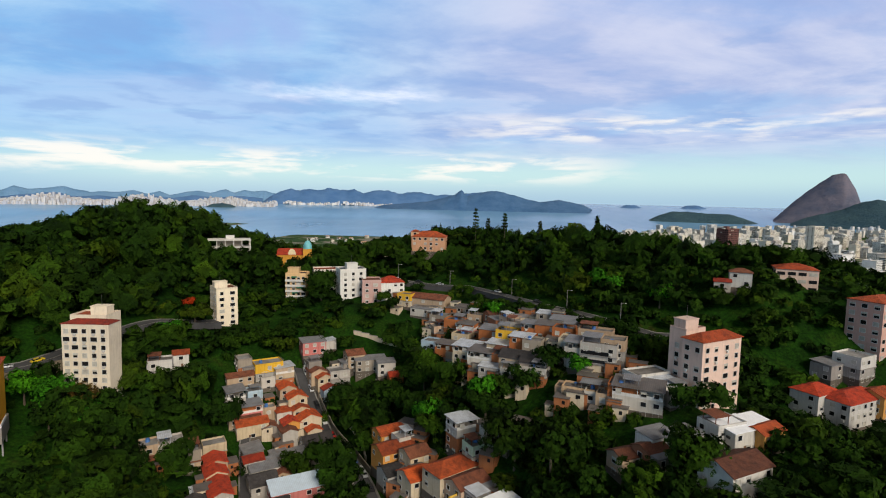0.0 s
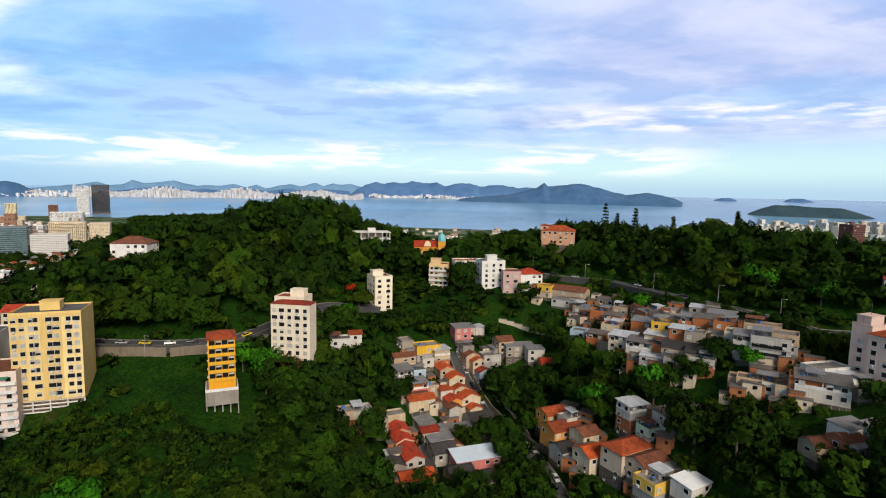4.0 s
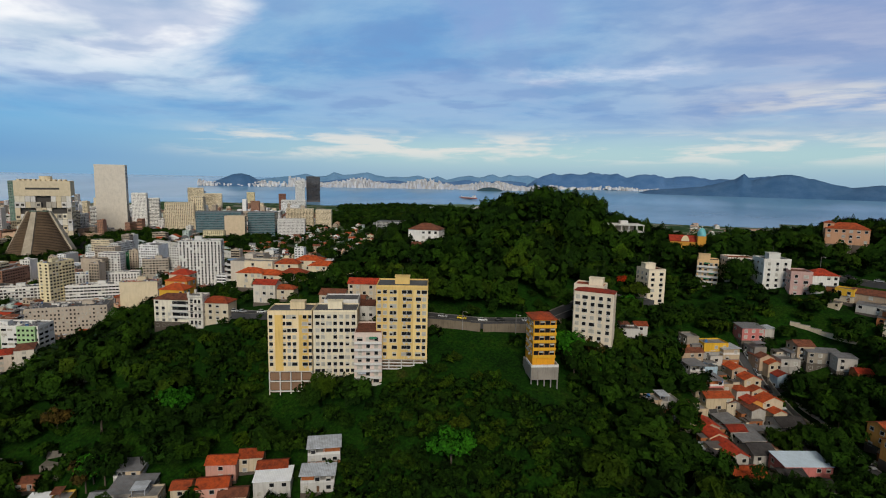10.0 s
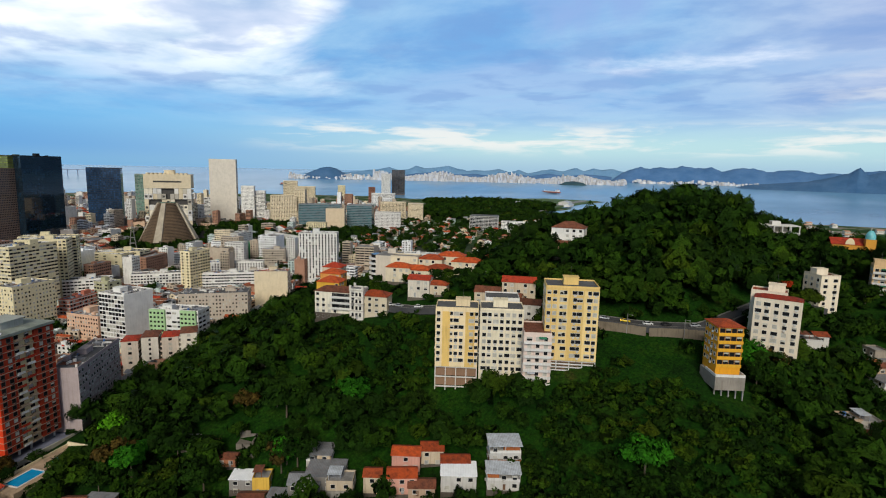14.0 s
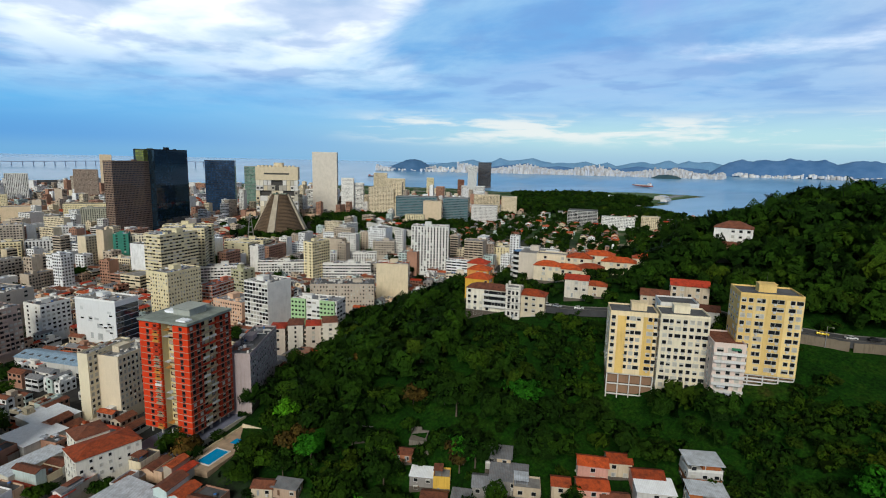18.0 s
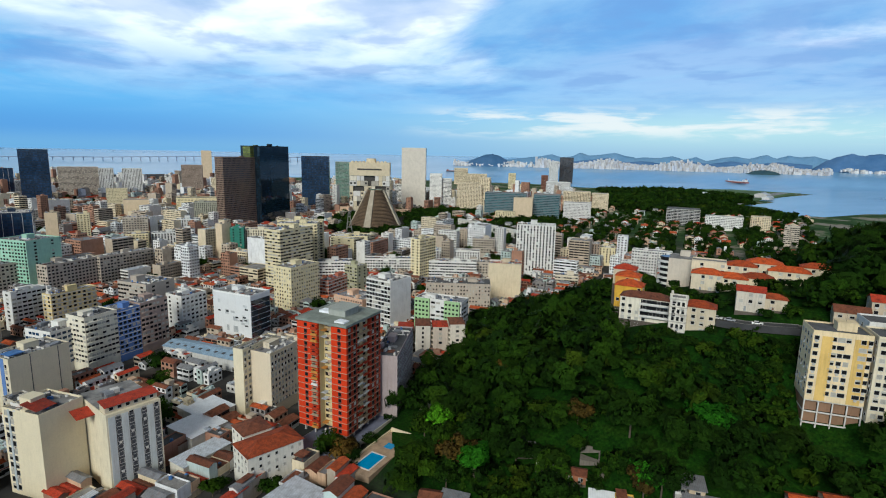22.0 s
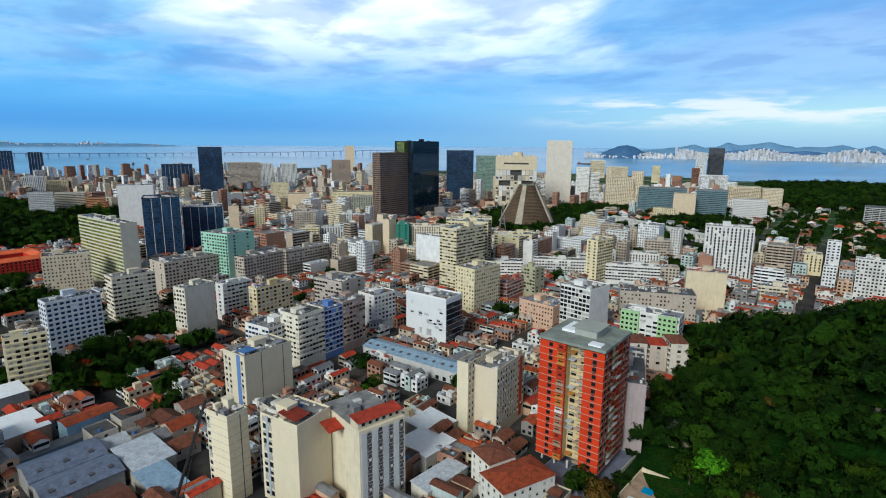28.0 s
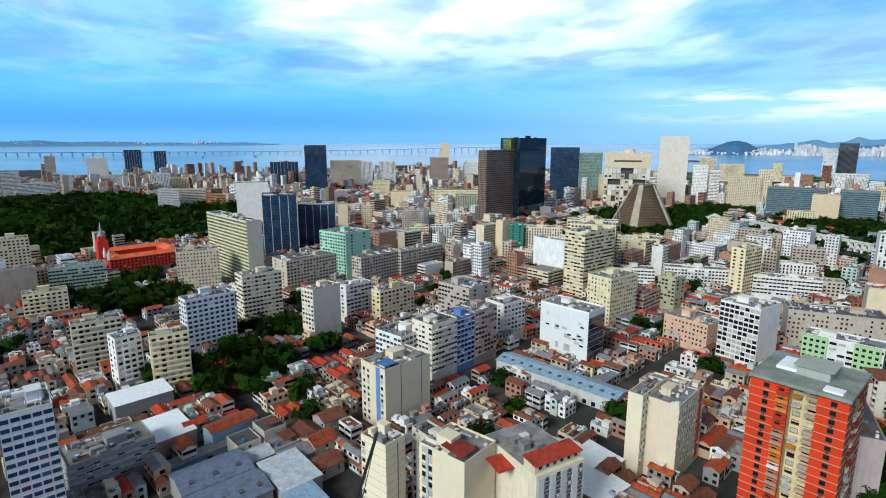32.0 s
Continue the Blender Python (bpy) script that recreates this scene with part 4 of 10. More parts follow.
tower(-1808, -475, 102, 44, 20, 52, (0.74, 0.74, 0.71), "white tower with vertical window strips", bay=3.2, ww=1.5, wh=2.4, sill=0.3, ribs=(TRIM, 6.4))
tower(-1354, -371, 101, 35, 20, 49, WHITE, "white apartment block with rows of windows", bay=2.8)
tower(-1846, -435, 100, 44, 20, 40, PALEYELLOW, "yellow apartment block with white balconies", bay=3.4, ww=2.0, bands=(TRIM, 0.5))
tower(-1392, -336, 99, 45, 20, 45, (0.76, 0.68, 0.52), "cream block with continuous ribbon windows", bay=2.6, ww=2.4, wh=1.3, skip=0.02)
tower(-1385, -297, 97, 30, 20, 35, (0.66, 0.32, 0.14), "orange apartment block among white ones")
tower(-1901, -168, 90, 77, 25, 75, (0.03, 0.05, 0.09), "dark blue glass office tower", ribs=(TRIM, 9.0), bay=2.6, ww=2.35, wh=2.7, fh=3.4, pane=BLUEGLASS, sill=0.3, skip=0, name="office_tower")
tower(-1856, 2, 84, 87, 25, 80, (0.52, 0.45, 0.37), "tall grey-brown block with a blank party wall", bay=2.6)
tower(-1844, 61, 82, 32, 25, 77, (0.74, 0.74, 0.71), "white tower with vertical window strips", bay=3.2, ww=1.5, wh=2.4, sill=0.3, ribs=(TRIM, 6.4))
tower(-1828, 118, 80, 45, 25, 77, (0.74, 0.74, 0.71), "white tower with vertical window strips", bay=3.2, ww=1.5, wh=2.4, sill=0.3, ribs=(TRIM, 6.4))
tower(-1703, 238, 74, 50, 25, 90, (0.36, 0.28, 0.22), "brown block with pale bands", bay=2.8, ww=2.4, wh=1.4)
tower(-2267, 418, 74, 34, 20, 125, (0.72, 0.58, 0.40), "plain cream tower with blank walls", faces={1: 0})
tower(-1766, 352, 71, 42, 25, 76, WHITE, "white apartment block with rows of windows", bay=2.8)
tower(-1284, 157, 72, 88, 25, 41, (0.80, 0.70, 0.44), "cream apartment block with many windows")
tower(-1136, 128, 71, 38, 25, 46, (0.40, 0.40, 0.32), "olive-grey office block with ribbon windows", bay=2.8, ww=2.6, wh=1.5)
tower(-1294, 48, 78, 41, 25, 40, (0.72, 0.58, 0.40), "plain cream tower with blank walls", faces={1: 0})
tower(-1465, 38, 80, 37, 18, 49, (0.80, 0.70, 0.44), "cream apartment block with many windows")
tower(-1000, 3, 77, 29, 18, 42, (0.56, 0.49, 0.40), "weathered grey apartment block with rows of dark windows")
tower(-1006, 69, 72, 30, 18, 35, (0.74, 0.74, 0.71), "white tower with vertical window strips", bay=3.2, ww=1.5, wh=2.4, sill=0.3, ribs=(TRIM, 6.4))
tower(-921, -7, 76, 24, 18, 31, (0.80, 0.70, 0.44), "cream apartment block with many windows")
tower(-922, 22, 74, 27, 14, 30, (0.74, 0.74, 0.71), "white tower with vertical window strips", bay=3.2, ww=1.5, wh=2.4, sill=0.3, ribs=(TRIM, 6.4))
tower(-935, 48, 72, 25, 14, 30, WHITE, "white apartment block with rows of windows", bay=2.8)
tower(-1070, -86, 85, 14, 12, 45, (0.72, 0.58, 0.40), "plain cream tower with blank walls", faces={1: 0})
tower(-1087, -49, 82, 15, 14, 40, (0.80, 0.70, 0.44), "cream apartment block with many windows")
tower(-1937, 1914, 39, 44, 22, 104, WHITE, "white apartment block with rows of windows", bay=2.8)
tower(-1927, 1995, 38, 64, 30, 125, (0.10, 0.085, 0.08), "tall dark brown office tower", bay=3.4, ww=2.0, wh=3.0, sill=0.2, skip=0, pane=BLACKGLASS, name="office_tower")
tower(-1487, 1349, 39, 23, 15, 64, (0.26, 0.12, 0.08), "narrow red-brown tower with small windows")
tower(-1355, 1268, 37, 77, 30, 49, WHITE, "white apartment block with rows of windows", bay=2.8)
tower(-1702, 1402, 42, 28, 20, 62, (0.80, 0.70, 0.44), "cream apartment block with many windows")
tower(-1130, 698, 45, 57, 30, 67, (0.78, 0.66, 0.46), "cream city block with many windows", bay=3.4)
tower(-1113, 730, 43, 23, 30, 80, (0.78, 0.66, 0.46), "cream city block with many windows", bay=3.4)
tower(-1112, 712, 44, 28, 20, 32, (0.78, 0.66, 0.46), "cream city block with many windows", bay=3.4)
tower(-2011, 1398, 48, 58, 30, 71, (0.78, 0.66, 0.46), "cream city block with many windows", bay=3.4)
tower(-1754, 1266, 46, 74, 30, 58, (0.78, 0.66, 0.46), "cream city block with many windows", bay=3.4)
tower(-1452, 1191, 41, 59, 30, 38, (0.78, 0.66, 0.46), "cream city block with many windows", bay=3.4)
tower(-1014, 936, 38, 63, 30, 50, (0.78, 0.66, 0.46), "cream city block with many windows", bay=3.4)
tower(-984, 987, 36, 38, 30, 46, (0.78, 0.66, 0.46), "cream city block with many windows", bay=3.4)
tower(-874, 763, 38, 53, 25, 42, (0.74, 0.72, 0.68), "white block with broad dark glass strips", bay=12.0, ww=8.0, wh=2.8, sill=0.1, skip=0)
tower(-741, 927, 28, 60, 40, 35, (0.12, 0.13, 0.13), "dark grey office block in a concrete grid", bay=6.0, ww=5.0, wh=2.6, bands=(TRIM, 0.8), ribs=(TRIM, 9.0))
tower(-657, 920, 24, 63, 20, 28, WHITE, "white apartment block with rows of windows", bay=2.8)
tower(-607, 954, 21, 32, 20, 31, (0.78, 0.66, 0.46), "cream city block with many windows", bay=3.4)
tower(-598, 431, 37, 37, 20, 29, (0.36, 0.28, 0.22), "brown block with pale bands", bay=2.8, ww=2.4, wh=1.4)
tower(-580, 454, 34, 19, 18, 24, (0.80, 0.70, 0.44), "cream apartment block with many windows")
tower(-530, 317, 38, 23, 12, 15, (0.76, 0.68, 0.52), "cream block with continuous ribbon windows", bay=2.6, ww=2.4, wh=1.3, skip=0.02)
tower(-507, 819, 19, 20, 15, 34, (0.56, 0.49, 0.40), "weathered grey apartment block with rows of dark windows")
tower(-763, 195, 61, 43, 20, 34, (0.80, 0.70, 0.44), "cream apartment block with many windows")
tower(-676, 85, 113, 42, 20, 61, (0.80, 0.70, 0.44), "cream apartment block with many windows")

# ---- hillside: flats, villas and small houses ----
def ground_range(x, y, yaw, w, d):
    m = pose(x, y, 0, 0, 0, yaw)
    z = [float(height(*(m @ Vector((a * w / 2, b * d / 2, 0)))[:2])) for a in (-1, 0, 1) for b in (-1, 0, 1)]
    return min(z), max(z)


SEEDS = [0]


def house(x, y, yaw, w, d, h, wall, roof, roofmat, label, name="house", group="", top=None, lit=True, sparse=False):
    """A small house on the slope: walls, roof, windows, door, and a tank or a parapet where the roof is flat."""
    SEEDS[0] += 1
    rnd = random.Random(SEEDS[0] * 13 + 5)
    lo, hi = ground_range(x, y, yaw, w, d)
    zt = (float(height(x, y)) + h) if top is None else top
    zb = min(lo - 0.6, zt - h)
    b = thing(name, pose(x, y, zb, 0, 0, yaw), label, "house", group)
    occupy(x, y, max(w, d) * 0.62)
    H = zt - zb
    wm = wall if isinstance(wall, bpy.types.Material) else plaster(wall, dirt=0.75)
    wall_top = H - 2.6 if roof == "terrace" else H
    plinth = max(0.0, min(H - h, wall_top - 2.2))
    if plinth > 0.8:
        part("plinth", Shape().box(-w / 2 - 0.12, -d / 2 - 0.12, 0, w / 2 + 0.12, d / 2 + 0.12, plinth), STONEBASE, b)
    else:
        plinth = 0.0
    storeys = max(1, round((wall_top - plinth) / 2.9))
    split = plinth
    if storeys > 1 and roof in ("terrace", "flat") and rnd.random() < 0.6:
        split = plinth + (wall_top - plinth) * rnd.randint(1, storeys - 1) / storeys
        part("lower_storey", Shape().box(-w / 2 + 0.05, -d / 2 + 0.05, plinth, w / 2 - 0.05, d / 2 - 0.05, split - 0.12), rnd.choice([BAREBRICK, GREYRENDER, CREAMRENDER]), b)
        part("floor_slab", Shape().box(-w / 2 - 0.22, -d / 2 - 0.22, split - 0.12, w / 2 + 0.22, d / 2 + 0.22, split + 0.12, 0, True), SLABGREY, b)
        split += 0.12
    s = Shape().box(-w / 2, -d / 2, split, w / 2, d / 2, wall_top)
    rise = d * 0.24
    if roof == "gable":
        for sx in (-w / 2, w / 2):
            s.add([(sx, -d / 2, H), (sx, d / 2, H), (sx, 0, H + rise)], [(0, 1, 2) if sx > 0 else (2, 1, 0)])
    part("wall", s, wm, b)
    r = Shape()
    if roof == "gable":
        r.gable(-w / 2, -d / 2, w / 2, d / 2, H, rise)
    elif roof == "terrace":
        # upper storey on part of the plan, the rest an open terrace under the same sheets
        cut, e = rnd.uniform(-0.15, 0.2) * w, rnd.choice((-1, 1))
        xa, xb = (-w / 2 + 0.1, cut) if e < 0 else (cut, w / 2 - 0.1)
        part("upper_storey", Shape().box(xa, -d / 2 + rnd.choice((0.1, 1.6)), H - 2.6, xb, d / 2 - 0.1, H - 0.1), plaster(rnd.choice(((0.48, 0.45, 0.40), (0.46, 0.15, 0.05), (0.46, 0.15, 0.05), (0.52, 0.41, 0.28))), dirt=0.9), b)
        p = Shape()
        for x0, y0, x1, y1 in ((-w / 2, -d / 2, w / 2, -d / 2 + 0.15), (-w / 2, d / 2 - 0.15, w / 2, d / 2), (-w / 2, -d / 2 + 0.15, -w / 2 + 0.15, d / 2 - 0.15), (w / 2 - 0.15, -d / 2 + 0.15, w / 2, d / 2 - 0.15)):
            p.box(x0, y0, H - 2.6, x1, y1, H - 1.65)
        part("parapet", p, rnd.choice([wm, TRIM]), b)
        part("post", Shape().box(-xa / abs(xa) * w / 2 - 0.1, -d / 2 + 0.2, H - 2.6, -xa / abs(xa) * w / 2 + 0.1, -d / 2 + 0.4, H) if abs(xa) > 1 else Shape().box(-0.1, -d / 2 + 0.2, H - 2.6, 0.1, -d / 2 + 0.4, H), TRIM, b)
        r.shed(-w / 2, -d / 2, w / 2, d / 2, H, d * 0.05, 0.5)
    elif roof == "hip":
        r.hip(-w / 2, -d / 2, w / 2, d / 2, H, min(w, d) * 0.26)
    elif roof == "shed":
        r.shed(-w / 2, -d / 2, w / 2, d / 2, H, d * 0.10)
    else:
        t = 0.18
        r.box(-w / 2 + t, -d / 2 + t, H - 0.05, w / 2 - t, d / 2 - t, H + 0.10)
        p = Shape()
        for x0, y0, x1, y1 in ((-w / 2, -d / 2, w / 2, -d / 2 + t), (-w / 2, d / 2 - t, w / 2, d / 2), (-w / 2, -d / 2 + t, -w / 2 + t, d / 2 - t), (w / 2 - t, -d / 2 + t, w / 2, d / 2 - t)):
            p.box(x0, y0, H, x1, y1, H + 0.75)
        part("parapet", p, wm, b)
        if rnd.random() < 0.6:
            ux, uy = rnd.uniform(-0.3, 0.3) * w, rnd.uniform(-0.3, 0.3) * d
            tank = part("water_tank", Shape().tube(ux, uy, H + 0.1, H + 1.2, 0.75, 0.65, 10), rnd.choice([BLUETANK, BLUETANK, DARKROOF]), b)
            part("lid", Shape().tube(ux, uy, H + 1.2, H + 1.4, 0.7, 0.2, 10), BLUETANK, tank)
        if rnd.random() < 0.45:
            ux = rnd.choice((-1, 1)) * w * 0.22
            q = Shape().shed(ux - w * 0.24, -d * 0.3, ux + w * 0.24, d * 0.35, H + 2.3, 0.3)
            for px, py in ((ux - w * 0.22, -d * 0.28), (ux + w * 0.22, -d * 0.28), (ux - w * 0.22, d * 0.3), (ux + w * 0.22, d * 0.3)):
                q.box(px - 0.08, py - 0.08, H, px + 0.08, py + 0.08, H + 2.5)
            part("canopy", q, rnd.choice([FIBRO, ZINC, CLAYBROWN]), b)
    part("roof", r, roofmat, b)
    floors = max(1, int((zt - max(lo, zb)) / 2.9))
    if lit:
        windows(b, w, d, H - floors * 2.9, floors, 2.9, 2.9, 1.45, 1.35, {0: 0, 1: 0, 2: 0, 3: 0}, PANE, 2, rnd, 0.6 if sparse else 0.35, 0.9, far_side=False)
    sx = rnd.uniform(-0.3, 0.3) * w
    front = b.matrix_world.inverted() @ Vector((-137, -80, 130))
    if lit and front.y < -d / 2:
        part("door", Shape().box(sx - 0.45, -d / 2 - 0.06, H - floors * 2.9, sx + 0.45, -d / 2, H - floors * 2.9 + 2.1), rnd.choice([DOORWOOD, DOORGREY]), b)
    return b


STONEBASE = plaster((0.13, 0.11, 0.09), dirt=1.0)
BAREBRICK = plaster((0.40, 0.15, 0.06), dirt=0.7)
GREYRENDER = plaster((0.38, 0.36, 0.33), dirt=0.9)
CREAMRENDER = plaster((0.62, 0.52, 0.38), dirt=0.8)
SLABGREY = plaster((0.30, 0.28, 0.26), dirt=0.8)
DOORWOOD = simple("door_wood", (0.16, 0.08, 0.04), 0.7)
DOORGREY = simple("door_steel", (0.30, 0.31, 0.32), 0.6)


def frame_base(b, w, d, z0, z1, nx, nz, mat):
    """Open concrete frame under a block on the slope."""
    for i in range(nx + 1):
        x = -w / 2 + 0.2 + (w - 0.4) * i / nx
        for y in (-d / 2 + 0.2, d / 2 - 0.2):
            part("column", Shape().box(x - 0.2, y - 0.2, z0, x + 0.2, y + 0.2, z1), mat, b)
    for k in range(nz + 1):
        z = z0 + (z1 - z0) * k / nz
        part("frame_beam", Shape().box(-w / 2, -d / 2, z - 0.22, w / 2, -d / 2 + 0.4, z + 0.22, 0, True).box(-w / 2, d / 2 - 0.4, z - 0.22, w / 2, d / 2, z + 0.22, 0, True)
             .box(-w / 2, -d / 2 + 0.4, z - 0.22, -w / 2 + 0.4, d / 2 - 0.4, z + 0.22, 0, True).box(w / 2 - 0.4, -d / 2 + 0.4, z - 0.22, w / 2, d / 2 - 0.4, z + 0.22, 0, True), mat, b)
    for k in range(nz):
        za, zb = z0 + (z1 - z0) * k / nz + 0.22, z0 + (z1 - z0) * (k + 1) / nz - 0.22
        for i in range(nx):
            xa = -w / 2 + 0.4 + (w - 0.4) * i / nx
            part("infill_wall", Shape().box(xa, -d / 2 + 1.1, za, xa + (w - 0.4) / nx - 0.4, -d / 2 + 1.4, zb), BROWNWALL, b)
    part("back_wall", Shape().box(-w / 2 + 0.1, -d / 2 + 1.4, z0, -w / 2 + 0.35, d / 2 - 0.5, z1), BROWNWALL, b)


BROWNWALL = plaster((0.30, 0.18, 0.11))


def flats(x, y, yaw, w, d, zb, zt, wall, label, cols, strips=(), strip_mat=None, legs=0.0, roof=None, balconies=0, tank=True, seed=1, ww=1.45, wh=1.45, fh=2.9, sides=2.9):
    """Flats on the hill with painted vertical strips, window columns and an optional frame of columns below."""
    rnd = random.Random(seed)
    occupy(x, y, max(w, d) * 0.6)
    b = thing("apartment_block", pose(x, y, zb - 2, 0, 0, yaw), label, "building", "flats on the hillside")
    H = zt - zb + 2
    z0 = legs + 2 if legs else 0
    part("wall", Shape().box(-w / 2, -d / 2, z0, w / 2, d / 2, H, 0, True), plaster(wall), b)
    for i, (a, c) in enumerate(strips):
        part("painted_strip", Shape().box(-w / 2 + a * w, -d / 2 - 0.12, z0 + 0.3, -w / 2 + c * w, -d / 2, H - 1.2), strip_mat, b)
    floors = int((H - z0 - 1.0) / fh)
    st = H - floors * fh - 0.8
    for fl in range(floors):
        for c in cols:
            if rnd.random() < 0.03:
                continue
            ob = new("window", window_mesh(ww * (1.5 if rnd.random() < 0.25 else 1.0), wh, rnd.choice((0, 0, 1, 2, 2, 3))))
            ob.parent = b
            ob.matrix_local = pose(-w / 2 + c * w, -d / 2 - (0.13 if any(a < c < e for a, e in strips) else 0.0), st + fl * fh + 1.0 + wh / 2)
    windows(b, w, d, st, floors, fh, sides, ww, wh, {1: 0, 3: 0}, PANE, 2, rnd, 0.2, 1.0, far_side=False)
    if balconies:
        for fl in range(floors):
            z = st + fl * fh
            s = Shape().box(-w / 2, -d / 2 - 1.1, z - 0.1, w / 2, -d / 2, z + 0.05, 0, True).box(-w / 2, -d / 2 - 1.1, z + 0.05, w / 2, -d / 2 - 1.0, z + 1.0)
            part("balcony", s, TRIM, b)
            if rnd.random() < 0.35:
                a = rnd.uniform(-0.4, 0.1) * w
                part("awning", Shape().shed(a, -d / 2 - 1.5, a + 3.0, -d / 2 - 0.1, z + 2.2, 0.4, 0.0), rnd.choice([AWNGREEN, ZINC]), b)
    if legs:
        frame_base(b, w, d, 0, z0, 4, 3, TRIM)
    rooftop(b, w, d, H, rnd, roof or DARKROOF, plaster(wall), 0.7, 0)
    if tank:
        a = rnd.uniform(-0.2, 0.2) * w
        part("tank_house", Shape().box(a - 3, -2, H, a + 3, 2.2, H + 3.2).box(a - 3.2, -2.2, H + 3.2, a + 3.2, 2.4, H + 3.4), plaster(wall), b)
        part("aerial", Shape().tube(a, 0, H + 3.4, H + 7.5, 0.05, 0.03, 5), DARKROOF, b)
    return b


AWNGREEN = simple("green_awning", (0.03, 0.20, 0.10), 0.8)

flats(-245, 117, 33, 18, 13, 38, 74.5, (0.84, 0.68, 0.42), "white and yellow flats on an open concrete frame", (0.07, 0.36, 0.48, 0.60, 0.84, 0.95), ((0.16, 0.34), (0.70, 0.92)), plaster((0.82, 0.56, 0.18)), 11.0, seed=2)
for k in (11, 20):
    occupy(-246 + 0.54 * k, 116 - 0.84 * k, 8.5)
flats(-228.5, 126, 33, 18, 13, 46, 75, (0.83, 0.74, 0.54), "white flats with rows of square windows", (0.10, 0.22, 0.36, 0.50, 0.64, 0.78, 0.92), seed=3)
flats(-213, 128, 33, 11, 17, 40, 68, (0.74, 0.60, 0.52), "narrow white flats with balconies and a pink base", (0.2, 0.5, 0.8), balconies=1, roof=CLAYBROWN, tank=False, seed=4)
flats(-203, 138, 30, 21, 15, 54, 86.5, (0.80, 0.56, 0.20), "tall yellow flats with many window units", (0.06, 0.17, 0.30, 0.36, 0.55, 0.64, 0.82, 0.93), ((0.22, 0.42), (0.72, 1.0)), plaster((0.82, 0.62, 0.27)), 2.0, seed=5)
flats(-236, 139, 33, 15, 12, 50, 76, (0.74, 0.73, 0.70), "white rear flats with a dark roof", (0.3, 0.7), tank=False, seed=6)
white_flats = flats(-133, 181.5, 3, 16.5, 7, 56, 83.5, (0.84, 0.73, 0.56), "white tower of flats with a red tiled roof edge", (0.10, 0.28, 0.48, 0.68, 0.88), roof=CLAY, seed=7, ww=1.5, wh=1.5, sides=3.4, tank=False)
part("tiled_roof", Shape().hip(-8.2, -3.4, 8.2, 3.4, 30.0, 1.2, 0.3), CLAYRED, white_flats)
flats(-137, 189.6, 3, 13, 9, 56, 85, (0.84, 0.73, 0.56), "rear wing of the white tower of flats", (0.2, 0.5, 0.8), roof=CLAY, seed=17, tank=True)
flats(-121, 259, 40, 10, 12, 64, 84, (0.82, 0.72, 0.55), "slender cream flats among trees", (0.25, 0.75), roof=CLAYBROWN, tank=True, seed=8)
salmon = flats(75, 165.5, 31, 18, 7, 64, 89, (0.74, 0.54, 0.45), "pale pink flats with a bright tiled roof", (0.12, 0.34, 0.62, 0.88), roof=CLAYRED, tank=False, seed=9)
part("tiled_roof", Shape().hip(-9, -3.5, 9, 3.5, 27.6, 2.0, 0.5), ORANGETILE, salmon)
flats(69.5, 170.5, 31, 9, 6, 64, 91, (0.74, 0.54, 0.45), "pink stair tower beside pale pink flats", (0.4,), roof=CLAYRED, tank=True, seed=10)
flats(-95, 294, 5, 11, 10, 66, 87, (0.74, 0.50, 0.26), "orange-cream flats on the hill shoulder", (0.15, 0.4, 0.65, 0.88), roof=CLAYBROWN, seed=11, balconies=1)
flats(-80, 300, 20, 15, 12, 70, 89, (0.76, 0.70, 0.60), "cream flats with tiled roof", (0.15, 0.4, 0.65, 0.88), roof=CLAY, tank=False, seed=12)
flats(-64, 289, 26, 14, 12, 70, 91, (0.76, 0.74, 0.68), "white stepped flats above trees", (0.2, 0.5, 0.8), seed=13)
flats(-52, 285, 14, 10, 12, 72, 86, (0.56, 0.36, 0.32), "dull pink flats with brown roof", (0.25, 0.7), roof=CLAYBROWN, tank=False, seed=14)
tower(137, 232, -22, 15, 13, 104, (0.62, 0.46, 0.38), "pink flats with a red tiled roof", tile=ORANGETILE, base=80)
house(110, 222, -22, 8, 6, 6, (0.50, 0.49, 0.46), "hip", CLAYBROWN, "grey-white villa with arched windows", "villa", top=103)
house(103, 222, -22, 6, 5, 4, (0.48, 0.44, 0.38), "gable", CLAYRED, "low wing with a red gable roof", "villa", top=99)
house(-42, 288, 20, 13, 11, 11, (0.78, 0.76, 0.70), "hip", CLAYRED, "white villa with a red hipped roof", "villa", top=85)
house(-241, 222, 14, 18, 13, 12, (0.80, 0.78, 0.74), "hip", CLAYBROWN, "white four-storey villa with a tiled roof", "villa", top=101)
house(-237, 207, 14, 11, 8, 6, (0.50, 0.34, 0.22), "gable", CLAYBROWN, "brown tiled house below the white villa", "house", top=93)
house(-25, 342, -4, 21, 13, 9, (0.62, 0.34, 0.20), "hip", CLAY, "large ochre mansion with red tiled roof", "mansion", top=106)
house(-34, 341, -4, 5, 5, 14, (0.66, 0.40, 0.24), "hip", CLAY, "square turret of the ochre mansion", "turret", top=109)


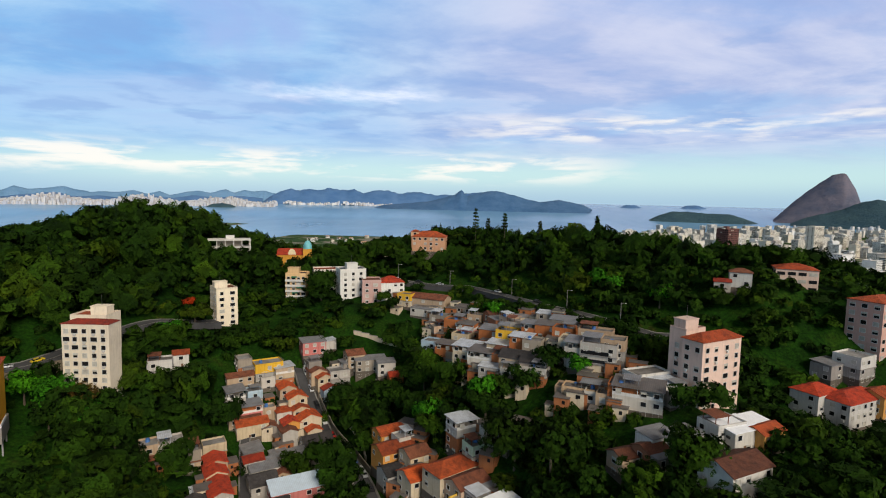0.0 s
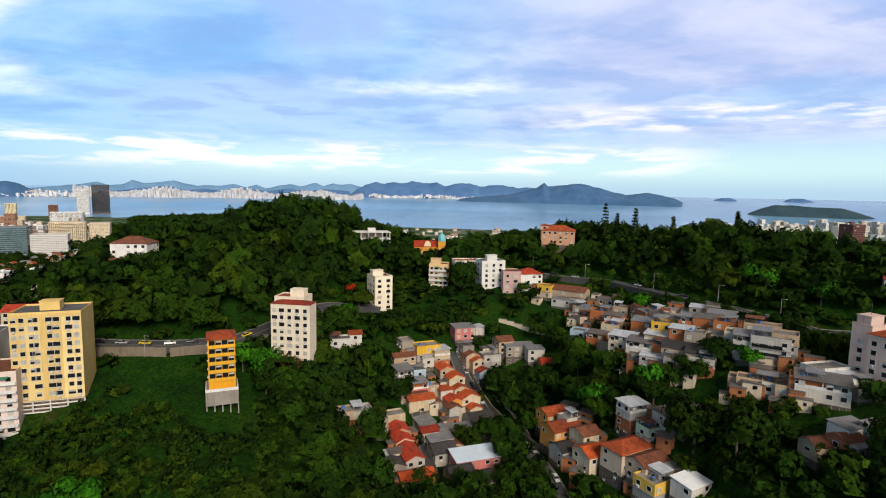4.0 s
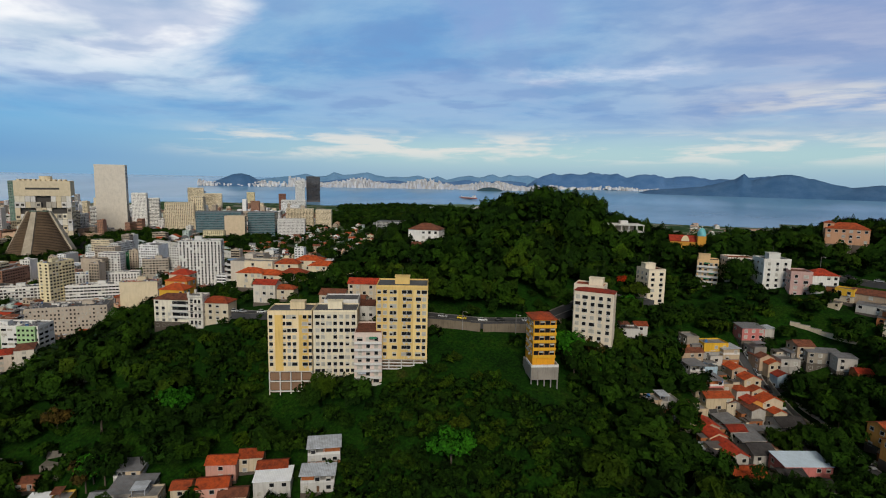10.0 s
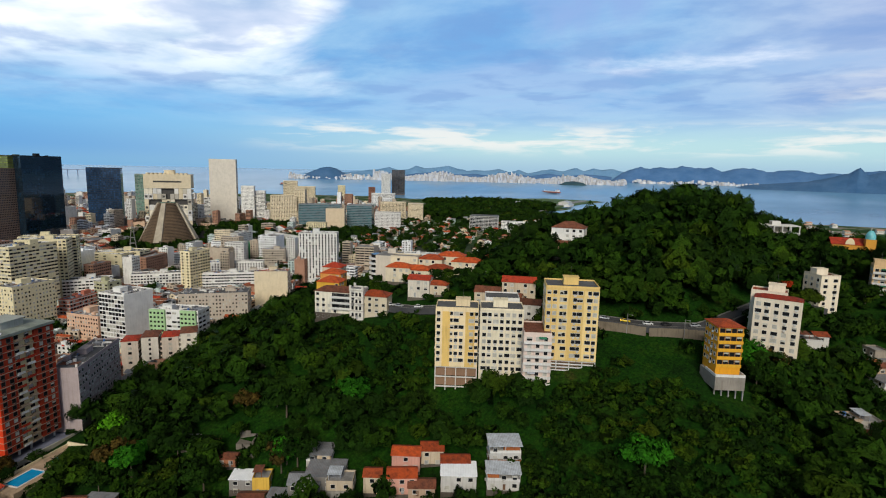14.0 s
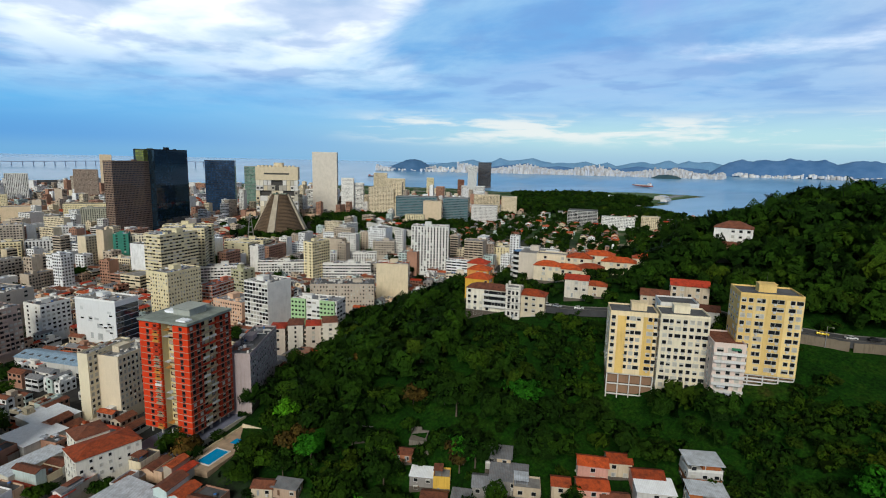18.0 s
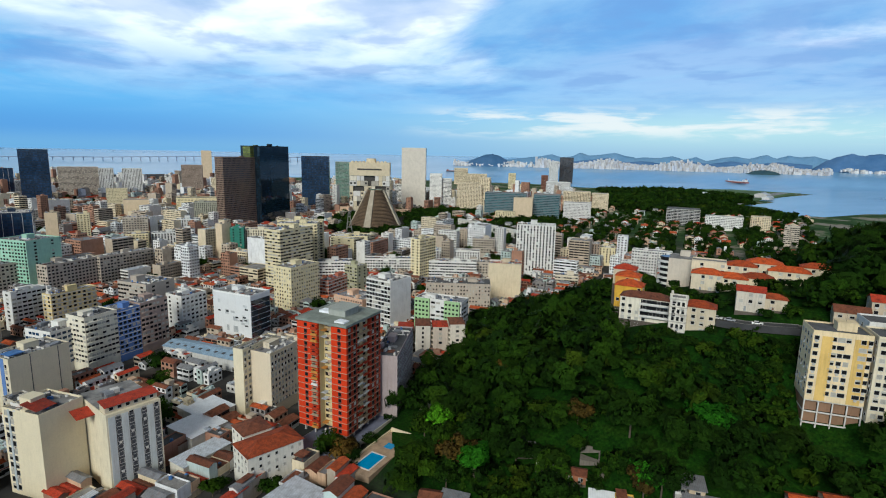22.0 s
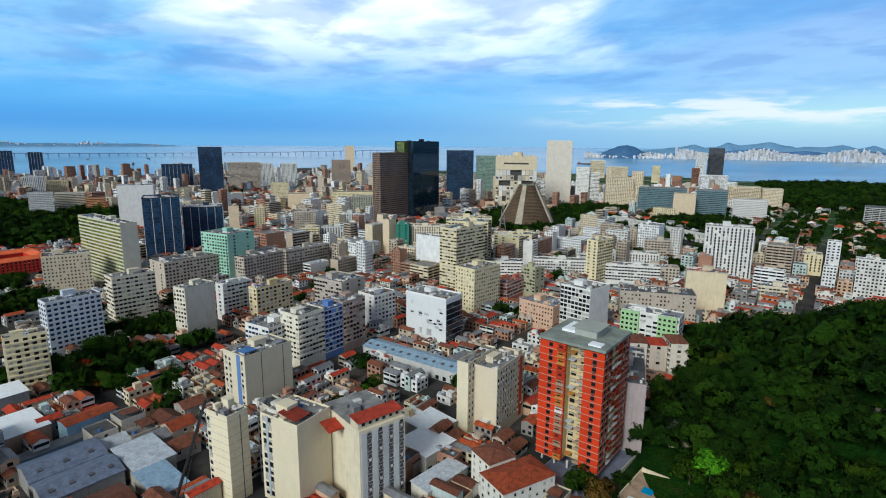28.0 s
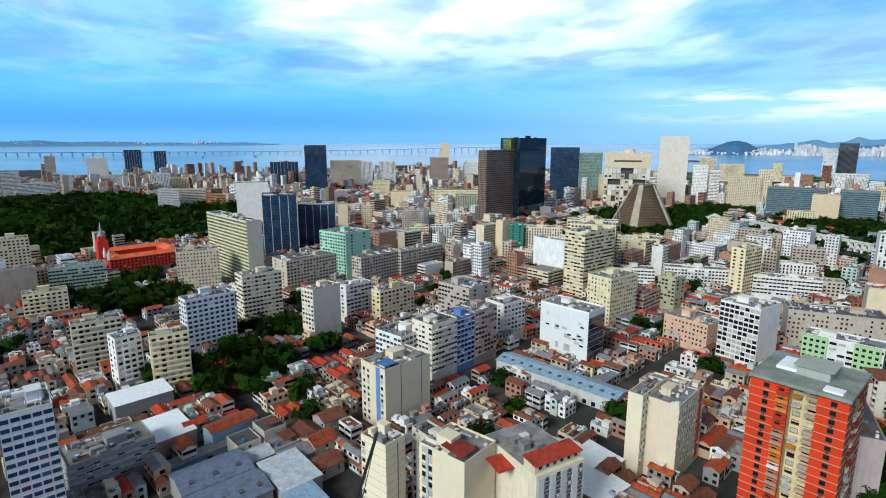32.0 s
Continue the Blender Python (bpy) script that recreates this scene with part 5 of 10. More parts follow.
def pavilion(x, y, yaw, w, d, z0, z1):
    b = thing("pavilion", pose(x, y, z0, 0, 0, yaw), "open white concrete pavilion on the hilltop", "building")
    occupy(x, y, w * 0.6)
    h = z1 - z0
    for k in (0, 1, 2):
        z = h * k / 2
        part("slab", Shape().box(-w / 2, -d / 2, z - 0.25, w / 2, d / 2, z + 0.25, 0, True), TRIM, b)
    for i in range(6):
        for yy in (-d / 2 + 0.4, d / 2 - 0.4):
            xx = -w / 2 + 0.5 + (w - 1) * i / 5
            part("column", Shape().box(xx - 0.25, yy - 0.25, 0, xx + 0.25, yy + 0.25, h), TRIM, b)
    part("stair_house", Shape().box(-2, -2, h + 0.25, 3, 3, h + 2.5), TRIM, b)
    part("core", Shape().box(-w * 0.3, -1, 0, w * 0.3, d * 0.35, h), plaster((0.4, 0.36, 0.3)), b)


pavilion(-150, 330, 25, 25, 15, 93, 102)


def church(x, y, yaw, z0):
    b = thing("church", pose(x, y, z0, 0, 0, yaw), "orange church with a red roof and turquoise dome", "church")
    occupy(x, y, 13)
    part("wall", Shape().box(-9, -7, -4, 9, 7, 8), plaster(OCHRE), b)
    part("roof", Shape().gable(-9, -7, 9, 7, 8, 3.4), CLAYRED, b)
    s = Shape().box(7, -9.5, -4, 12, -4.5, 12)
    part("bell_tower", s, plaster(OCHRE), b)
    dome = Shape()
    for k in range(7):
        a, c = math.radians(k * 13), math.radians((k + 1) * 13)
        dome.tube(9.5, -7, 12 + 5.2 * math.sin(a), 12 + 5.2 * math.sin(c), 2.7 * math.cos(a), 2.7 * math.cos(c), 14)
    part("dome", dome, simple("turquoise_dome", (0.16, 0.52, 0.56), 0.5), b)
    part("cross", Shape().box(9.4, -7.1, 17, 9.6, -6.9, 18.6).box(9.0, -7.1, 17.9, 10.0, -6.9, 18.1), TRIM, b)
    for i in range(4):
        ob = new("window", window_mesh(1.2, 2.6, 0))
        ob.parent = b
        ob.matrix_local = pose(-7 + i * 4.2, -7, 3.5)
    g = Shape()
    n = 12
    g.add([(0.6 * 4 * math.cos(math.pi * i / n), -7.25, 8 + 4.0 * math.sin(math.pi * i / n)) for i in range(n + 1)], [tuple(range(n + 1))])
    part("gable_front", g, plaster((0.74, 0.62, 0.40)), b)


church(-112, 338, 12, 85)


def orange_house(x, y, yaw):
    """Narrow orange house of five storeys with yellow balconies, on a grey pedestal."""
    b = thing("tall_house", pose(x, y, 50, 0, 0, yaw), "narrow orange house with balconies on a grey pedestal", "building")
    occupy(x, y, 13)
    w, d = 8.9, 11
    part("wall", Shape().box(-w / 2, -d / 2, 9, w / 2, d / 2, 27), plaster((0.74, 0.34, 0.02)), b)
    part("roof", Shape().hip(-w / 2, -d / 2, w / 2, d / 2, 27, 1.9, 0.6), ORANGETILE, b)
    part("pedestal", Shape().box(-5.6, -8.6, 4, 5.2, 4.5, 9.0), plaster((0.30, 0.27, 0.23), dirt=1.0), b)
    for i in range(5):
        for yy in (-7.8, -1):
            part("column", Shape().box(-5.5 + i * 2.6, yy - 0.3, -3, -5.1 + i * 2.6, yy + 0.3, 4), CONCRETE, b)
    for k in range(5):
        z = 12 + k * 3.0
        part("balcony", Shape().box(-w / 2 - 0.1, -d / 2 - 0.5, z - 0.15, w / 2 + 0.1, -d / 2, z + 0.95, 0, True), plaster((0.80, 0.42, 0.03)), b)
        for i in range(4):
            ob = new("window", window_mesh(1.75, 1.5, i % 2 * 3, True))
            ob.parent = b
            ob.matrix_local = pose(-w / 2 + 1.3 + i * 2.1, -d / 2, z + 1.75)
        for i in range(4):
            ob = new("window", window_mesh(1.3, 1.3, i % 4))
            ob.parent = b
            ob.matrix_local = pose(-w / 2, d / 2 - 1.4 - i * 2.6, z + 1.3, 0, 0, 270)
    part("parapet", Shape().box(-5.6, -8.6, 9, 5.2, -8.3, 10).box(-5.6, -8.3, 9, -5.3, 0, 10).box(4.9, -8.3, 9, 5.2, 0, 10), TRIM, b)


orange_house(-147.4, 153.2, 34)
house(-88.2, 230.1, 34, 12, 8, 7, (0.76, 0.44, 0.04), "flat", CONCRETE, "yellow house with flat concrete roof terrace", "house", "houses along the steep street")
house(-98.2, 228.1, -56, 8, 6, 6, (0.3, 0.26, 0.21), "flat", CONCRETE, "grey house with flat concrete roof terrace", "house", "houses along the steep street")
house(-96.3, 227.8, -56, 8, 5, 4, (0.26, 0.23, 0.2), "shed", FIBRO, "grey house with grey sheet roof", "house", "houses along the steep street")
house(-97.1, 221.2, 34, 11, 6, 4, (0.46, 0.34, 0.23), "gable", CLAYBROWN, "tan house with brown tiled roof", "house", "houses along the steep street")
house(-81.7, 231.4, -56, 8, 8, 7, (0.56, 0.45, 0.3), "terrace", ZINC, "cream house with pale sheet over an upper terrace", "house", "houses along the steep street")
house(-87.1, 226.4, -56, 6, 6, 4, (0.54, 0.5, 0.44), "flat", CONCRETE, "white house with flat concrete roof terrace", "house", "houses along the steep street")
house(-94.8, 211.1, -56, 9, 7, 7, (0.5, 0.47, 0.42), "terrace", FIBRO, "white house with sheet-roofed upper terrace", "house", "houses along the steep street")
house(-88.7, 215.9, -56, 6, 6, 6, (0.4, 0.52, 0.6), "flat", CONCRETE, "pale blue house with flat concrete roof terrace", "house", "houses along the steep street")
house(-89.2, 206.8, 34, 13, 8, 7, (0.6, 0.2, 0.18), "terrace", FIBRO, "pink house with sheet-roofed upper terrace", "house", "houses along the steep street")
house(-78.0, 224.6, -56, 8, 7, 5, (0.46, 0.34, 0.23), "gable", ORANGETILE, "tan house with orange tiled roof", "house", "houses along the steep street")
house(-72.9, 221.2, -56, 9, 8, 6, (0.56, 0.45, 0.3), "gable", ORANGETILE, "cream house with orange tiled roof", "house", "houses along the steep street")
house(-75.5, 213.1, -56, 6, 6, 6, (0.54, 0.5, 0.44), "hip", ORANGETILE, "white house with hipped orange tiled roof", "house", "houses along the steep street")
house(-70.2, 217.8, -56, 9, 7, 5, (0.56, 0.45, 0.3), "gable", ORANGETILE, "cream house with orange tiled roof", "house", "houses along the steep street")
house(-65.1, 213.6, -56, 9, 9, 6, (0.6, 0.5, 0.36), "gable", ORANGETILE, "cream house with orange tiled roof", "house", "houses along the steep street")
house(-71.0, 209.2, -56, 8, 7, 6, (0.66, 0.3, 0.07), "gable", CLAYRED, "orange house with red tiled roof", "house", "houses along the steep street")
house(-61.8, 209.1, -56, 7, 6, 5, (0.6, 0.5, 0.36), "gable", ORANGETILE, "cream house with orange tiled roof", "house", "houses along the steep street")
house(-70.2, 203.9, -56, 8, 6, 7, (0.44, 0.41, 0.37), "gable", CLAYBROWN, "white house with brown tiled roof", "house", "houses along the steep street")
house(-88.6, 205.0, 34, 12, 6, 4, (0.46, 0.34, 0.23), "gable", CLAYBROWN, "tan house with brown tiled roof", "house", "houses along the steep street")
house(-84.5, 202.7, 34, 12, 7, 5, (0.56, 0.45, 0.3), "gable", CLAY, "cream house with clay-tiled roof", "house", "houses along the steep street")
house(-81.7, 212.4, -56, 5, 6, 5, (0.46, 0.34, 0.23), "flat", CONCRETE, "tan house with flat concrete roof terrace", "house", "houses along the steep street")
house(-78.6, 205.7, -56, 6, 6, 4, (0.26, 0.23, 0.2), "gable", CLAYBROWN, "grey house with brown tiled roof", "house", "houses along the steep street")
house(-79.8, 191.5, -56, 9, 7, 4, (0.3, 0.26, 0.21), "shed", FIBRO, "grey house with grey sheet roof", "house", "houses along the steep street")
house(-76.7, 184.8, 34, 7, 6, 5, (0.44, 0.41, 0.37), "gable", CLAYRED, "white house with red tiled roof", "house", "houses along the steep street")
house(-71.9, 182.7, 34, 10, 8, 5, (0.54, 0.5, 0.44), "shed", FIBRO, "white house with grey sheet roof", "house", "houses along the steep street")
house(-70.3, 193.7, -56, 7, 6, 4, (0.26, 0.23, 0.2), "shed", FIBRO, "grey house with grey sheet roof", "house", "houses along the steep street")
house(-68.8, 173.6, 34, 9, 9, 5, (0.44, 0.41, 0.37), "gable", DARKTILE, "white house with dark tiled roof", "house", "houses along the steep street")
house(-61.8, 194.0, -56, 8, 8, 6, (0.54, 0.5, 0.44), "terrace", FIBRO, "white house with sheet-roofed upper terrace", "house", "houses along the steep street")
house(-58.1, 202.0, 34, 11, 9, 6, (0.5, 0.47, 0.42), "gable", DARKTILE, "white house with dark tiled roof", "house", "houses along the steep street")
house(-55.1, 194.9, 34, 8, 8, 6, (0.44, 0.41, 0.37), "gable", DARKTILE, "white house with dark tiled roof", "house", "houses along the steep street")
house(-65.7, 182.3, -56, 7, 6, 4, (0.46, 0.34, 0.23), "gable", CLAYBROWN, "tan house with brown tiled roof", "house", "houses along the steep street")
house(-55.7, 169.4, 30, 17, 9, 7, (0.6, 0.2, 0.18), "shed", PALEBLUE, "pink house with long pale blue sheet roof", "house", "houses along the steep street")
house(-59.8, 159.9, 34, 9, 8, 5, (0.3, 0.26, 0.21), "gable", DARKTILE, "grey house with dark tiled roof", "house", "houses along the steep street")
house(-51.4, 158.0, 34, 8, 8, 5, (0.54, 0.5, 0.44), "gable", DARKTILE, "white house with dark tiled roof", "house", "houses along the steep street")
house(-86.8, 177.0, -56, 8, 7, 5, (0.46, 0.34, 0.23), "gable", CLAYRED, "tan house with red tiled roof", "house", "houses along the steep street")
house(-84.3, 171.6, -56, 9, 7, 5, (0.56, 0.45, 0.3), "gable", CLAYRED, "cream house with red tiled roof", "house", "houses along the steep street")
house(-81.1, 167.0, -56, 8, 6, 5, (0.46, 0.34, 0.23), "gable", CLAYRED, "tan house with red tiled roof", "house", "houses along the steep street")
house(-77.1, 159.7, -56, 8, 7, 6, (0.5, 0.47, 0.42), "gable", CLAYRED, "white house with red tiled roof", "house", "houses along the steep street")
house(-73.3, 150.3, 34, 12, 7, 5, (0.66, 0.3, 0.07), "gable", ORANGETILE, "orange house with orange tiled roof", "house", "houses along the steep street")
house(-82.1, 153.6, -56, 6, 7, 4, (0.26, 0.23, 0.2), "gable", DARKTILE, "grey house with dark tiled roof", "house", "houses along the steep street")
house(-83.9, 163.0, 34, 8, 5, 3, (0.46, 0.6, 0.44), "shed", ZINC, "pale green house with pale metal roof", "house", "houses along the steep street")
house(-101.6, 174.9, 34, 8, 8, 7, (0.44, 0.41, 0.37), "flat", CONCRETE, "white house with flat concrete roof terrace", "house", "houses along the steep street")
house(-106.7, 170.9, 34, 6, 7, 6, (0.46, 0.34, 0.23), "flat", CONCRETE, "tan house with flat concrete roof terrace", "house", "houses along the steep street")
house(-101.5, 171.5, 34, 10, 6, 4, (0.26, 0.23, 0.2), "gable", CLAYBROWN, "grey house with brown tiled roof", "house", "houses along the steep street")
house(-94.7, 175.0, 34, 6, 8, 7, (0.3, 0.26, 0.21), "flat", CONCRETE, "grey house with flat concrete roof terrace", "house", "houses along the steep street")
house(-91.2, 185.1, 34, 8, 6, 5, (0.56, 0.45, 0.3), "flat", CONCRETE, "cream house with flat concrete roof terrace", "house", "houses along the steep street")
house(-94.0, 173.7, 34, 6, 5, 4, (0.46, 0.34, 0.23), "gable", CLAYBROWN, "tan house with brown tiled roof", "house", "houses along the steep street")
house(-72.9, 247.5, 30, 11, 8, 6, (0.6, 0.2, 0.18), "shed", FIBRO, "pink house with grey sheet roof", "house", "houses along the steep street")
house(-66.2, 250.4, -56, 6, 6, 4, (0.54, 0.5, 0.44), "shed", ZINC, "white house with pale metal roof", "house", "houses along the steep street")
house(-70.0, 237.7, -56, 8, 6, 6, (0.26, 0.23, 0.2), "flat", CONCRETE, "grey house with flat concrete roof terrace", "house", "houses along the steep street")
house(-67.3, 234.1, -56, 8, 7, 6, (0.46, 0.34, 0.23), "gable", CLAYBROWN, "tan house with brown tiled roof", "house", "houses along the steep street")
house(-63.8, 232.1, -56, 8, 7, 6, (0.56, 0.45, 0.3), "gable", CLAY, "cream house with clay-tiled roof", "house", "houses along the steep street")
house(-59.9, 228.2, -56, 7, 7, 5, (0.4, 0.52, 0.6), "gable", CLAYRED, "pale blue house with red tiled roof", "house", "houses along the steep street")
house(-57.5, 234.9, 30, 9, 7, 6, (0.44, 0.41, 0.37), "flat", CONCRETE, "white house with flat concrete roof terrace", "house", "houses along the steep street")
house(-51.9, 242.3, 30, 8, 8, 6, (0.46, 0.34, 0.23), "gable", CLAYBROWN, "tan house with brown tiled roof", "house", "houses along the steep street")
house(-55.4, 240.7, -56, 7, 5, 4, (0.26, 0.23, 0.2), "shed", FIBRO, "grey house with grey sheet roof", "house", "houses along the steep street")
house(-44.0, 240.2, 20, 14, 6, 5, (0.3, 0.26, 0.21), "shed", FIBRO, "grey house with grey sheet roof", "house", "houses along the steep street")
house(-36.2, 235.9, 20, 8, 6, 6, (0.54, 0.5, 0.44), "shed", FIBRO, "white house with grey sheet roof", "house", "houses along the steep street")
house(-30.8, 229.3, 20, 6, 6, 4, (0.46, 0.15, 0.05), "gable", CLAYRED, "bare brick house with red tiled roof", "house", "houses along the steep street")
house(-27.0, 191.6, 36, 12, 8, 7, (0.66, 0.3, 0.07), "gable", CLAY, "orange house with clay-tiled roof", "house", "houses along the steep street")
house(-24.3, 179.5, 36, 13, 9, 7, (0.66, 0.3, 0.07), "gable", CLAY, "orange house with clay-tiled roof", "house", "houses along the steep street")
house(-16.3, 172.8, 36, 8, 8, 6, (0.56, 0.45, 0.3), "gable", CLAYBROWN, "cream house with brown tiled roof", "house", "houses along the steep street")
house(-23.2, 170.0, 36, 8, 8, 5, (0.44, 0.41, 0.37), "gable", DARKTILE, "white house with dark tiled roof", "house", "houses along the steep street")
house(-21.7, 183.2, 36, 6, 6, 7, (0.54, 0.5, 0.44), "flat", CONCRETE, "white house with flat concrete roof terrace", "house", "houses along the steep street")
house(-15.2, 162.7, 36, 8, 9, 6, (0.6, 0.5, 0.36), "gable", ORANGETILE, "cream house with orange tiled roof", "house", "houses along the steep street")
house(-31.7, 277.7, -22, 8, 7, 6, (0.76, 0.44, 0.04), "flat", OLDCONCRETE, "yellow house with flat concrete roof terrace", "house", "brick houses on the hill")
house(-19.5, 275.8, -22, 20, 9, 5, (0.46, 0.34, 0.23), "gable", CLAYBROWN, "tan house with brown tiled roof", "house", "brick houses on the hill")
house(-21.2, 268.4, -22, 14, 6, 4, (0.5, 0.47, 0.42), "shed", FIBRO, "white house with grey sheet roof", "house", "brick houses on the hill")
house(-12.8, 258.0, -22, 9, 7, 5, (0.3, 0.26, 0.21), "flat", OLDCONCRETE, "grey house with flat concrete roof terrace", "house", "brick houses on the hill")
house(-5.2, 246.7, -22, 9, 7, 7, (0.46, 0.15, 0.05), "flat", OLDCONCRETE, "bare brick house with flat concrete roof terrace", "house", "brick houses on the hill")
house(0.3, 239.2, -22, 8, 7, 7, (0.6, 0.2, 0.18), "terrace", OLDSHEET, "pink house with sheet-roofed upper terrace", "house", "brick houses on the hill")
house(4.3, 248.5, -22, 7, 6, 5, (0.42, 0.3, 0.2), "flat", OLDCONCRETE, "tan house with flat concrete roof terrace", "house", "brick houses on the hill")
house(-0.9, 263.4, -22, 9, 6, 4, (0.3, 0.26, 0.21), "shed", OLDSHEET, "grey house with grey sheet roof", "house", "brick houses on the hill")
house(-15.6, 236.8, -22, 7, 7, 7, (0.4, 0.52, 0.6), "flat", OLDCONCRETE, "pale blue house with flat concrete roof terrace", "house", "brick houses on the hill")
house(-8.4, 226.4, -22, 8, 7, 9, (0.46, 0.15, 0.05), "terrace", OLDSHEET, "bare brick house with sheet-roofed upper terrace", "house", "brick houses on the hill")
house(-1.6, 232.9, -22, 8, 7, 6, (0.56, 0.45, 0.3), "flat", OLDCONCRETE, "cream house with flat concrete roof terrace", "house", "brick houses on the hill")
house(0.9, 213.3, -22, 10, 9, 10, (0.6, 0.5, 0.36), "terrace", ZINC, "cream house with pale sheet over an upper terrace", "house", "brick houses on the hill")
house(10.7, 225.2, -22, 9, 8, 6, (0.46, 0.15, 0.05), "shed", FIBRO, "bare brick house with grey sheet roof", "house", "brick houses on the hill")
house(7.7, 204.9, -22, 12, 9, 8, (0.54, 0.5, 0.44), "terrace", OLDSHEET, "white house with sheet-roofed upper terrace", "house", "brick houses on the hill")
house(14.4, 207.8, -22, 11, 8, 6, (0.42, 0.3, 0.2), "terrace", ZINC, "tan house with pale sheet over an upper terrace", "house", "brick houses on the hill")
house(14.4, 200.2, -22, 8, 6, 5, (0.46, 0.15, 0.05), "flat", OLDCONCRETE, "bare brick house with flat concrete roof terrace", "house", "brick houses on the hill")
house(-4.7, 222.4, -22, 6, 6, 5, (0.42, 0.3, 0.2), "flat", OLDCONCRETE, "tan house with flat concrete roof terrace", "house", "brick houses on the hill")
house(16.5, 214.1, -22, 8, 7, 7, (0.76, 0.44, 0.04), "flat", OLDCONCRETE, "yellow house with flat concrete roof terrace", "house", "brick houses on the hill")
house(21.2, 203.1, -22, 8, 7, 8, (0.46, 0.15, 0.05), "terrace", ZINC, "bare brick house with pale sheet over an upper terrace", "house", "brick houses on the hill")
house(25.1, 198.1, -22, 7, 7, 7, (0.3, 0.26, 0.21), "flat", OLDCONCRETE, "grey house with flat concrete roof terrace", "house", "brick houses on the hill")
house(26.6, 212.7, -22, 8, 7, 7, (0.46, 0.15, 0.05), "terrace", FIBRO, "bare brick house with sheet-roofed upper terrace", "house", "brick houses on the hill")
house(32.0, 210.1, -22, 9, 7, 6, (0.46, 0.15, 0.05), "shed", OLDSHEET, "bare brick house with grey sheet roof", "house", "brick houses on the hill")
house(39.6, 213.8, -22, 12, 7, 5, (0.26, 0.23, 0.2), "shed", FIBRO, "grey house with grey sheet roof", "house", "brick houses on the hill")
house(37.1, 203.1, -22, 8, 7, 6, (0.46, 0.15, 0.05), "flat", OLDCONCRETE, "bare brick house with flat concrete roof terrace", "house", "brick houses on the hill")
house(20.4, 223.6, -22, 7, 6, 5, (0.44, 0.41, 0.37), "flat", OLDCONCRETE, "white house with flat concrete roof terrace", "house", "brick houses on the hill")
house(34.4, 227.0, -22, 9, 6, 4, (0.3, 0.26, 0.21), "shed", ZINC, "grey house with pale metal roof", "house", "brick houses on the hill")
house(40.9, 185.1, -22, 12, 9, 9, (0.5, 0.47, 0.42), "terrace", FIBRO, "white house with sheet-roofed upper terrace", "house", "brick houses on the hill")
ribbon = house(45.5, 182.1, -22, 12, 9, 9, (0.44, 0.41, 0.37), "flat", OLDCONCRETE, "white house with flat concrete roof terrace", "house", "brick houses on the hill")
for z in (1.9, 4.8):
    top = float(height(45.5, 182.1)) + 9 - ribbon.location.z
    part("window_ribbon", Shape().box(-5.6, -4.62, top - z - 1.3, 3.4, -4.44, top - z), PANE, ribbon)
    part("ledge", Shape().box(-6.2, -4.9, top - z - 1.6, 6.2, -4.5, top - z - 1.4, 0, True), SLABGREY, ribbon)
house(50.6, 183.9, -22, 8, 8, 9, (0.42, 0.3, 0.2), "flat", OLDCONCRETE, "tan house with flat concrete roof terrace", "house", "brick houses on the hill")
house(37.3, 192.2, -22, 7, 8, 7, (0.6, 0.5, 0.36), "flat", OLDCONCRETE, "cream house with flat concrete roof terrace", "house", "brick houses on the hill")
house(46.8, 193.9, -22, 12, 6, 8, (0.42, 0.3, 0.2), "flat", OLDCONCRETE, "tan house with flat concrete roof terrace", "house", "brick houses on the hill")
house(20.1, 194.5, -22, 14, 9, 5, (0.46, 0.34, 0.23), "gable", DARKTILE, "tan house with dark tiled roof", "house", "brick houses on the hill")
house(24.4, 188.4, -22, 9, 8, 5, (0.26, 0.23, 0.2), "gable", DARKTILE, "grey house with dark tiled roof", "house", "brick houses on the hill")
house(10.4, 196.7, -22, 10, 6, 5, (0.44, 0.41, 0.37), "shed", ZINC, "white house with pale metal roof", "house", "brick houses on the hill")
house(17.3, 190.2, -22, 9, 5, 4, (0.54, 0.5, 0.44), "flat", OLDCONCRETE, "white house with flat concrete roof terrace", "house", "brick houses on the hill")
house(23.8, 185.0, -22, 10, 6, 5, (0.5, 0.47, 0.42), "flat", OLDCONCRETE, "white house with flat concrete roof terrace", "house", "brick houses on the hill")
house(2.9, 209.5, -22, 8, 6, 4, (0.46, 0.15, 0.05), "flat", OLDCONCRETE, "bare brick house with flat concrete roof terrace", "house", "brick houses on the hill")
house(6.3, 203.3, -22, 6, 6, 5, (0.3, 0.26, 0.21), "shed", OLDSHEET, "grey house with grey sheet roof", "house", "brick houses on the hill")
house(32.7, 172.2, -22, 6, 6, 3, (0.42, 0.3, 0.2), "flat", OLDCONCRETE, "tan house with flat concrete roof terrace", "house", "brick houses on the hill")
house(37.1, 168.2, -22, 12, 6, 3.5, (0.52, 0.36, 0.22), "flat", OLDCONCRETE, "tan ruinous house with flat concrete roof terrace", "house", "brick houses on the hill")
house(41.4, 164.8, -22, 8, 6, 3, (0.54, 0.5, 0.44), "flat", OLDCONCRETE, "white house with flat concrete roof terrace", "house", "brick houses on the hill")
house(44.2, 161.7, -22, 8, 6, 3.5, (0.46, 0.34, 0.23), "flat", OLDCONCRETE, "tan house with flat concrete roof terrace", "house", "brick houses on the hill")
